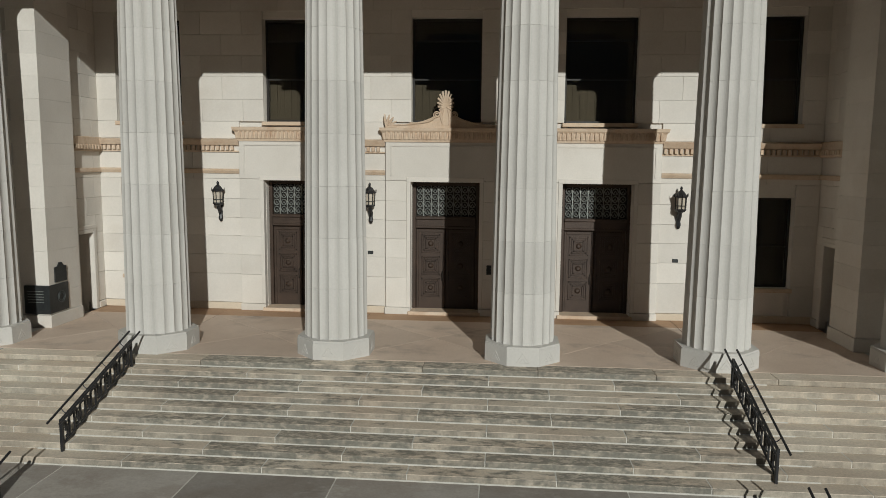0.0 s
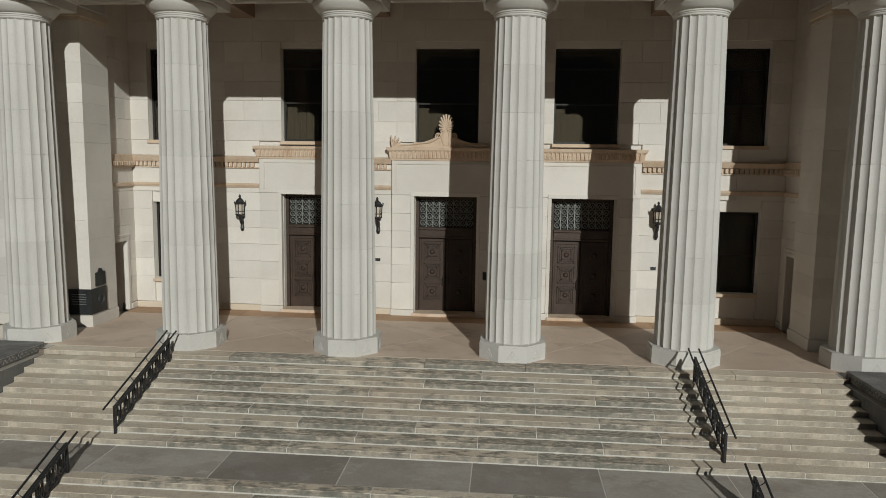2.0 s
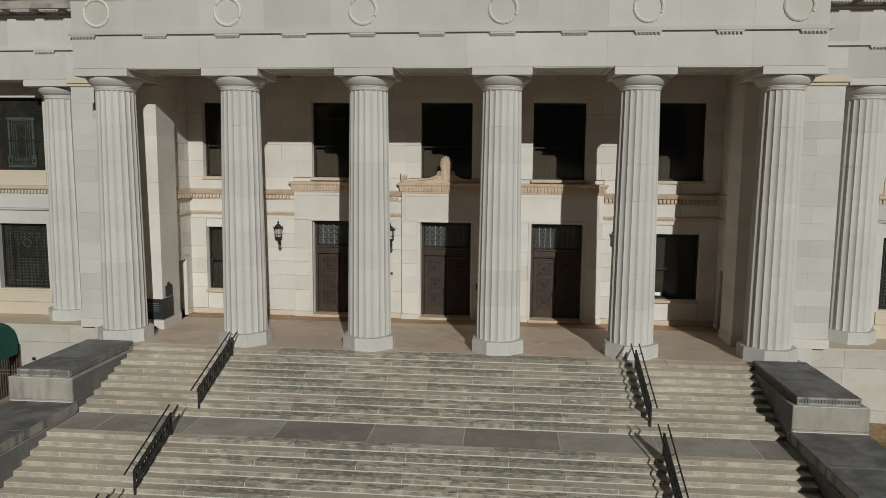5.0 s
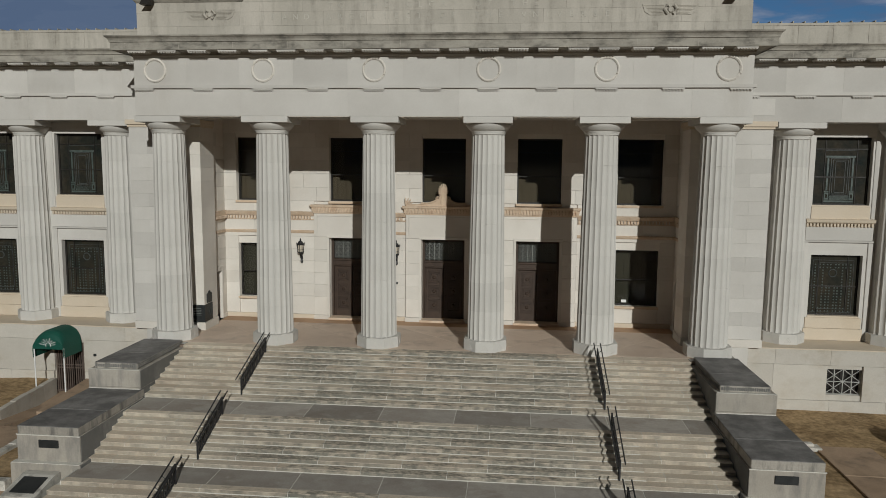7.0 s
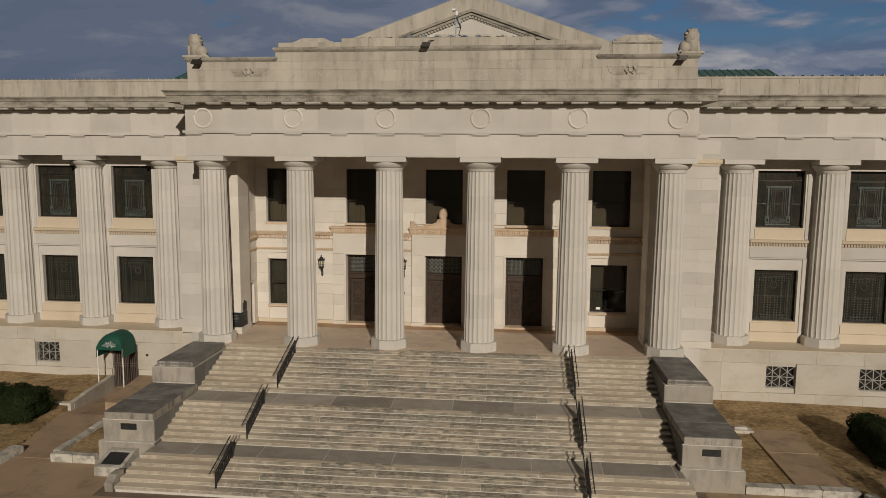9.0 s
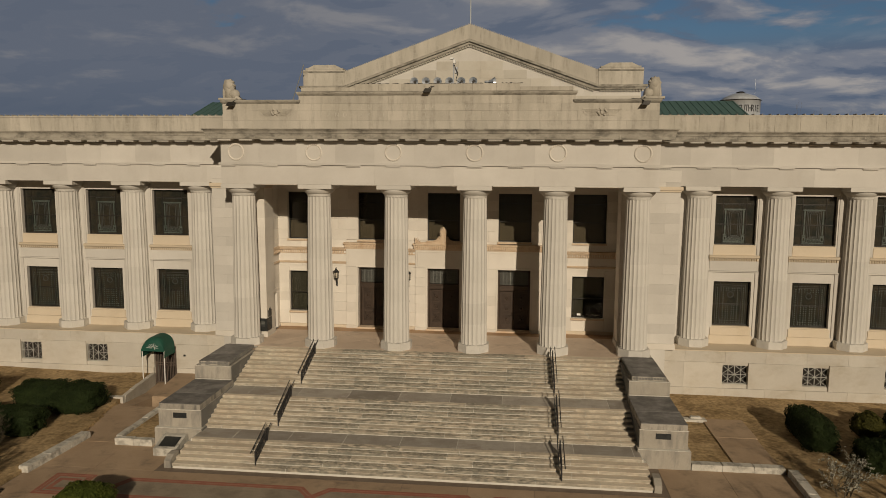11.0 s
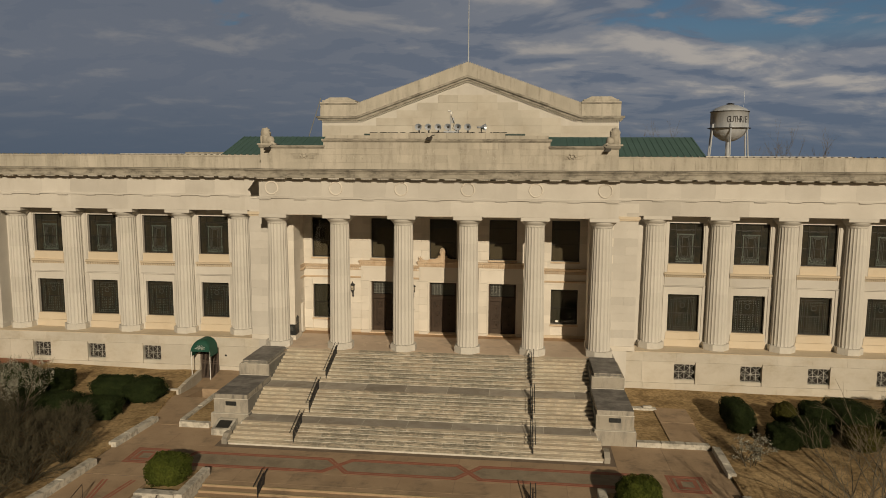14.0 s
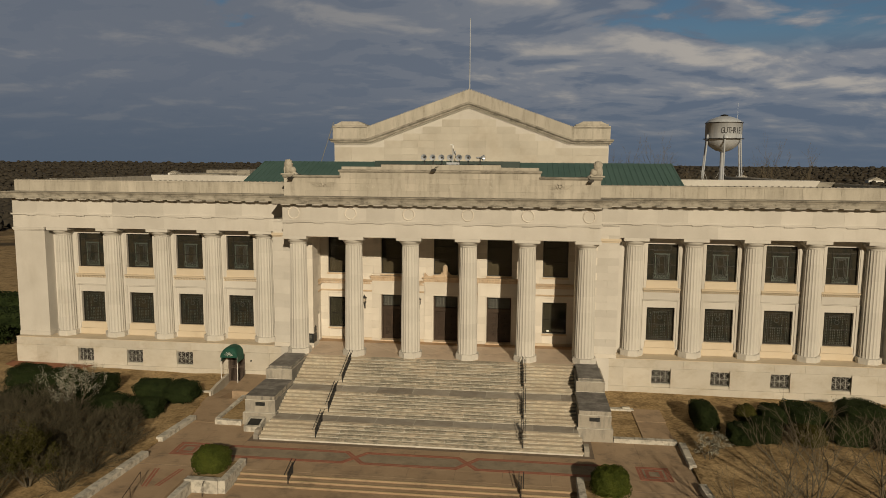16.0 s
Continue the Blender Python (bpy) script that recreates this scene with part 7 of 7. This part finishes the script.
part("post", Shape().tube([(-17.0, -24.2, 0.85), (-17.0, -24.2, -0.2)], 0.025, 6), BRONZE, far_rail)

# ---- hedges, bushes and trees ----
def foliage(center, radii, leaves, size, seed, power=2.0, lumps=0.18):
    """A leafy mass: many small leaves set over a lumpy rounded body, with stray ones and gaps."""
    r = random.Random(seed)
    v, f = [], []
    c = Vector(center)
    for _ in range(leaves):
        d = Vector((r.gauss(0, 1), r.gauss(0, 1), r.gauss(0, 1))).normalized()
        if d.z < -0.55:
            d.z = -d.z
        k = (abs(d.x) ** power + abs(d.y) ** power + abs(d.z) ** power) ** (-1 / power)
        bump = 1 + lumps * noise.noise(d * 2.1 + Vector((seed, 0, 0))) + 0.5 * lumps * noise.noise(d * 6.0 + Vector((0, seed, 0)))
        p = c + Vector((d.x * radii[0], d.y * radii[1], d.z * radii[2])) * k * bump * (1 - 0.16 * r.random() ** 2)
        n = (d + Vector((r.gauss(0, 0.5), r.gauss(0, 0.5), r.gauss(0, 0.5)))).normalized()
        a = n.cross(Vector((r.gauss(0, 1), r.gauss(0, 1), r.gauss(0, 1)))).normalized()
        b = n.cross(a)
        s = size * r.uniform(0.6, 1.4)
        i = len(v)
        v += [p - a * s, p + b * s * 0.55, p + a * s, p - b * s * 0.55]
        f.append((i, i + 1, i + 2, i + 3))
    return Shape().add(v, f)


def body(center, radii, seed, power=2.0, lumps=0.18, shrink=0.90):
    v, n, m = [], 28, 16
    for k in range(m + 1):
        for i in range(n):
            t, a = math.pi * k / m, 2 * math.pi * i / n
            d = Vector((math.sin(t) * math.cos(a), math.sin(t) * math.sin(a), math.cos(t)))
            q = (abs(d.x) ** power + abs(d.y) ** power + abs(d.z) ** power) ** (-1 / power)
            bump = 1 + lumps * noise.noise(d * 2.1 + Vector((seed, 0, 0))) + 0.5 * lumps * noise.noise(d * 6.0 + Vector((0, seed, 0)))
            v.append(Vector(center) + Vector((d.x * radii[0], d.y * radii[1], d.z * radii[2])) * q * bump * shrink)
    return Shape().add(v, [(k * n + i, k * n + (i + 1) % n, (k + 1) * n + (i + 1) % n, (k + 1) * n + i) for k in range(m) for i in range(n)])


def leafy(name, label, category, x, y, rx, ry, h, seed, material, power=3.0, leaves=5200, size=0.075, group="", base=None):
    z = ground_height(x, y) if base is None else base
    t = thing(name, label, category, (x, y, z), group)
    c, r = (x, y, z + h * 0.47), (rx, ry, h * 0.55)
    part("inner_body", body(c, r, seed, power), material, t)
    part("leaves", foliage(c, r, leaves, size, seed, power), material, t)
    return t


HEDGES = ((22.9, -5.9, 0.95, 2.3, 1.75, 0), (24.9, -9.6, 1.0, 1.1, 1.6, 0), (26.9, -8.7, 1.05, 1.4, 1.75, 0), (26.6, -4.7, 0.85, 0.9, 1.4, 1),
          (28.5, -5.3, 0.95, 1.5, 1.75, 0), (31.0, -5.2, 1.5, 2.4, 1.9, 0), (30.0, -9.3, 1.2, 1.2, 1.6, 1), (33.4, -8.0, 1.5, 1.5, 1.8, 0), (36.2, -4.0, 1.9, 2.2, 2.0, 0), (37.0, -9.0, 2.2, 2.0, 2.0, 0),
          (40.8, -6.0, 2.0, 2.4, 2.0, 0),
          (-22.6, -5.9, 1.4, 1.5, 1.7, 0), (-25.6, -5.3, 1.7, 1.2, 1.6, 0), (-24.0, -10.0, 1.6, 1.15, 1.5, 0), (-27.0, -10.3, 1.5, 1.4, 1.7, 0),
          (-30.8, -5.2, 1.3, 1.4, 1.7, 0), (-30.6, -9.6, 1.5, 1.5, 1.8, 0), (-34.6, -5.0, 1.9, 1.6, 1.8, 0), (-38.4, -4.6, 1.8, 1.7, 1.9, 0), (-34.6, -10.0, 2.0, 1.9, 1.9, 0))
for i, (x, y, rx, ry, h, sparse) in enumerate(HEDGES):
    if sparse:
        leafy("hedge", "straggly half-bare clipped shrub on the lawn", "hedge", x, y, rx, ry, h, 40 + i, SHRUB, 2.4, 2200, 0.07, "lawn hedges")
    else:
        leafy("hedge", "dark green clipped evergreen hedge on the dry lawn", "hedge", x, y, rx, ry, h * 0.9, 40 + i, HEDGE, 5.0, 9000, 0.05, "lawn hedges")
for s, y in ((-1, -19.75), (1, -19.75)):
    leafy("clipped_bush", "round clipped green bush in the white planter", "bush", s * 13.55 if s < 0 else 13.75, y, 1.25, 1.25, 1.6, 80 + s, BUSH, 2.8, 9000, 0.05, "planter bushes", 0.22)
for x, y, rx, ry, h in ((-62, 14, 14, 2.2, 3.0), (-66, 22, 14, 2.5, 3.2), (-60, 8, 10, 2.0, 2.6)):
    leafy("far_hedge", "long dark evergreen hedge beyond the building", "hedge", x, y, rx, ry, h, int(-x), HEDGE, 4.0, 6000, 0.16, "side lawn hedges")


def grow(shape, twigs, p, d, length, radius, depth, r, spread, up=0.12):
    """One branch and its forks."""
    n = 4
    pts, rad = [p], [radius]
    for k in range(n):
        d = (d + Vector((r.gauss(0, 0.10), r.gauss(0, 0.10), r.gauss(0, 0.08) + up * 0.25))).normalized()
        p = p + d * (length / n)
        pts.append(p)
        rad.append(max(0.007, radius * (1 - 0.45 * (k + 1) / n)))
    (shape if depth > 2 else twigs).tube(pts, rad, 6 if depth > 3 else (4 if depth > 1 else 3))
    if depth == 0:
        return
    for k in range(r.choice((2, 3, 3)) if depth > 1 else r.choice((2, 3, 4))):
        at = pts[r.choice((2, 3, 4))] if k else pts[-1]
        q = (d + Vector((r.gauss(0, spread), r.gauss(0, spread), r.gauss(0, spread * 0.6) + up))).normalized()
        grow(shape, twigs, at, q, length * r.uniform(0.58, 0.82), radius * 0.56, depth - 1, r, spread, up)


def bare_tree(name, label, x, y, trunk, radius, depth, seed, stems=1, spread=0.5, z=None, lean_most=0.6, leaves=None, leaf_size=0.05, up=0.12, bark=BARK):
    r = random.Random(seed)
    z = ground_height(x, y) if z is None else z
    t = thing(name, label, "tree", (x, y, z))
    wood, twigs = Shape(), Shape()
    for k in range(stems):
        a = 2 * math.pi * k / stems + r.random()
        lean = 0.0 if stems == 1 else r.uniform(0.2, lean_most)
        grow(wood, twigs, Vector((x + 0.12 * math.cos(a) * (stems > 1), y + 0.12 * math.sin(a) * (stems > 1), z - 0.1)), Vector((lean * math.cos(a), lean * math.sin(a), 1)).normalized(), trunk, radius, depth, r, spread, up)
    part("trunk", wood, bark, t, "grey-brown trunk and limbs")
    part("crown", twigs, bark, t, "thin bare twigs")
    if leaves:
        n, material, share, lab = leaves
        lv = Shape()
        for _ in range(n):
            q = Vector(r.choice(twigs.v)) + Vector((r.gauss(0, share), r.gauss(0, share), r.gauss(0, share)))
            nrm = Vector((r.gauss(0, 1), r.gauss(0, 1), r.gauss(0, 1))).normalized()
            a = nrm.orthogonal().normalized()
            b = nrm.cross(a)
            s = leaf_size * r.uniform(0.6, 1.3)
            lv.add([q - a * s, q + b * s * 0.6, q + a * s, q - b * s * 0.6], [(0, 1, 2, 3)])
        part("leaves", lv, material, t, lab)
    return t


bare_tree("bare_tree", "bare multi-stemmed winter tree with long fine twigs", 26.2, -20.0, 2.9, 0.07, 4, 3, stems=7, spread=0.40, z=-0.3, up=0.10, lean_most=1.15)
bare_tree("bare_tree", "bare multi-stemmed winter tree with long fine twigs", 31.5, -18.4, 2.6, 0.065, 4, 8, stems=7, spread=0.40, z=-0.3, up=0.10, lean_most=1.0)
bare_tree("bare_tree", "bare multi-stemmed winter tree that shades the plaza", 21.8, -27.5, 2.5, 0.08, 4, 17, stems=6, spread=0.42, z=-0.5, up=0.10, lean_most=0.8)
bare_tree("flowering_tree", "small tree with sparse white spring blossom", 21.6, -13.3, 0.9, 0.04, 4, 12, stems=5, spread=0.5, z=0.1, leaves=(1300, BLOSSOM, 0.05, "white blossom"), leaf_size=0.05, up=0.0)
bare_tree("flowering_tree", "small tree dotted with white spring blossom", -29.0, -12.0, 1.85, 0.06, 4, 21, stems=6, spread=0.28, leaves=(3000, BLOSSOM, 0.09, "white blossom"), leaf_size=0.045)
for i, (x, y, h) in enumerate(((-30.2, -18.4, 1.7), (-27.4, -17.4, 1.6), (-26.0, -20.4, 1.5), (-33.4, -16.4, 1.8), (-24.6, -17.6, 1.2), (-29.3, -22.2, 1.5), (-27.6, -14.6, 1.1), (-24.9, -15.2, 0.9), (-23.4, -20.6, 1.1), (-31.0, -14.2, 1.4), (-27.6, -24.6, 1.5), (-30.4, -25.0, 1.5), (-25.4, -26.0, 1.3),
                             (-21.9, -20.6, 1.0), (-21.6, -17.6, 0.9), (-22.3, -23.4, 1.1), (-22.8, -15.4, 0.9), (-24.0, -12.9, 0.9), (-28.4, -19.6, 1.5))):
    bare_tree("bare_shrub", "bare brushy winter shrub of fine brown stems", x, y, h, 0.03, 4, 30 + i, stems=24, spread=0.30, up=0.02, lean_most=1.1, bark=TWIG)
bare_tree("olive_tree", "small tree with olive-green spring leaves", -24.9, -23.2, 1.55, 0.07, 5, 44, stems=7, spread=0.5, leaves=(16000, SHRUB, 0.12, "olive leaves"), leaf_size=0.06)
bare_tree("olive_tree", "small tree with olive-green spring leaves", -27.0, -26.4, 1.5, 0.07, 5, 53, stems=7, spread=0.5, leaves=(14000, SHRUB, 0.12, "olive leaves"), leaf_size=0.06)
bare_tree("olive_tree", "small tree with olive-green spring leaves", -31.4, -21.4, 1.3, 0.07, 5, 47, stems=5, spread=0.5, leaves=(9000, SHRUB, 0.12, "olive leaves"), leaf_size=0.06)
for i, (x, y, h) in enumerate(((32, 95, 9.6), (36.5, 98, 8.8), (62, 96, 9.0), (104, 150, 6.0), (-52, 70, 4.5), (-62, 66, 4.2))):
    bare_tree("far_tree", "bare grey winter tree behind the building", x, y, h, 0.22, 5, 60 + i, stems=3, spread=0.30, lean_most=0.4)

# ---- distance ----
def woods():
    """Belts of bare woods: thousands of small uneven crowns, thinning with distance."""
    r = random.Random(77)
    s = Shape()
    for _ in range(13000):
        dist = 280 * (3600 / 280) ** r.random()
        a = math.radians(r.uniform(48, 142))
        x, y = dist * math.cos(a), dist * math.sin(a) - 40
        if noise.noise(Vector((x * 0.004, y * 0.009, 1.0))) < -0.22:
            continue
        if abs(x) < 50 and y < 75 or abs(x - TX) < 14 and abs(y - TY) < 14:
            continue
        z = ground_height(x, y)
        h, w = r.uniform(2.0, 4.5) * (1 + dist / 2600), r.uniform(3.5, 7.5) * (1 + dist / 1500)
        n = 7
        v = []
        for k, (pr, pz) in enumerate(((0.55, 0.0), (1.0, 0.35), (0.85, 0.72), (0.35, 0.98))):
            for i in range(n):
                b = 2 * math.pi * i / n + k
                q = pr * w * 0.5 * r.uniform(0.7, 1.2)
                v.append((x + q * math.cos(b), y + q * math.sin(b), z + h * pz * r.uniform(0.85, 1.1)))
        s.add(v, [(k * n + i, k * n + (i + 1) % n, (k + 1) * n + (i + 1) % n, (k + 1) * n + i) for k in range(3) for i in range(n)] + [tuple(range(3 * n, 4 * n))])
    me = s.mesh("far_woods", WOODS, smooth=True, fix=False)
    return tagged(new("far_woods", me), "brown bare winter woods reaching to the horizon", "woods", "", "stuff")


woods()


def far_house(x, y, w, d, h):
    z = ground_height(x, y) - 0.5
    t = thing("far_house", "small pale house among the far woods", "house", (x, y, z), "far houses")
    part("wall", Shape().box(x - w / 2, x + w / 2, y - d / 2, y + d / 2, z, z + h), WHITE, t)
    part("roof", Shape().prism([(x - w / 2 - 0.4, z + h), (x + w / 2 + 0.4, z + h), (x, z + h + w * 0.22)], y - d / 2 - 0.4, y + d / 2 + 0.4, "y"), CORNICE, t)


hr = random.Random(4)
for _ in range(26):
    dist, a = hr.uniform(420, 1500), math.radians(hr.choice((hr.uniform(98, 128), hr.uniform(60, 74))))
    far_house(dist * math.cos(a), dist * math.sin(a), hr.uniform(12, 26), hr.uniform(10, 16), hr.uniform(4, 7))
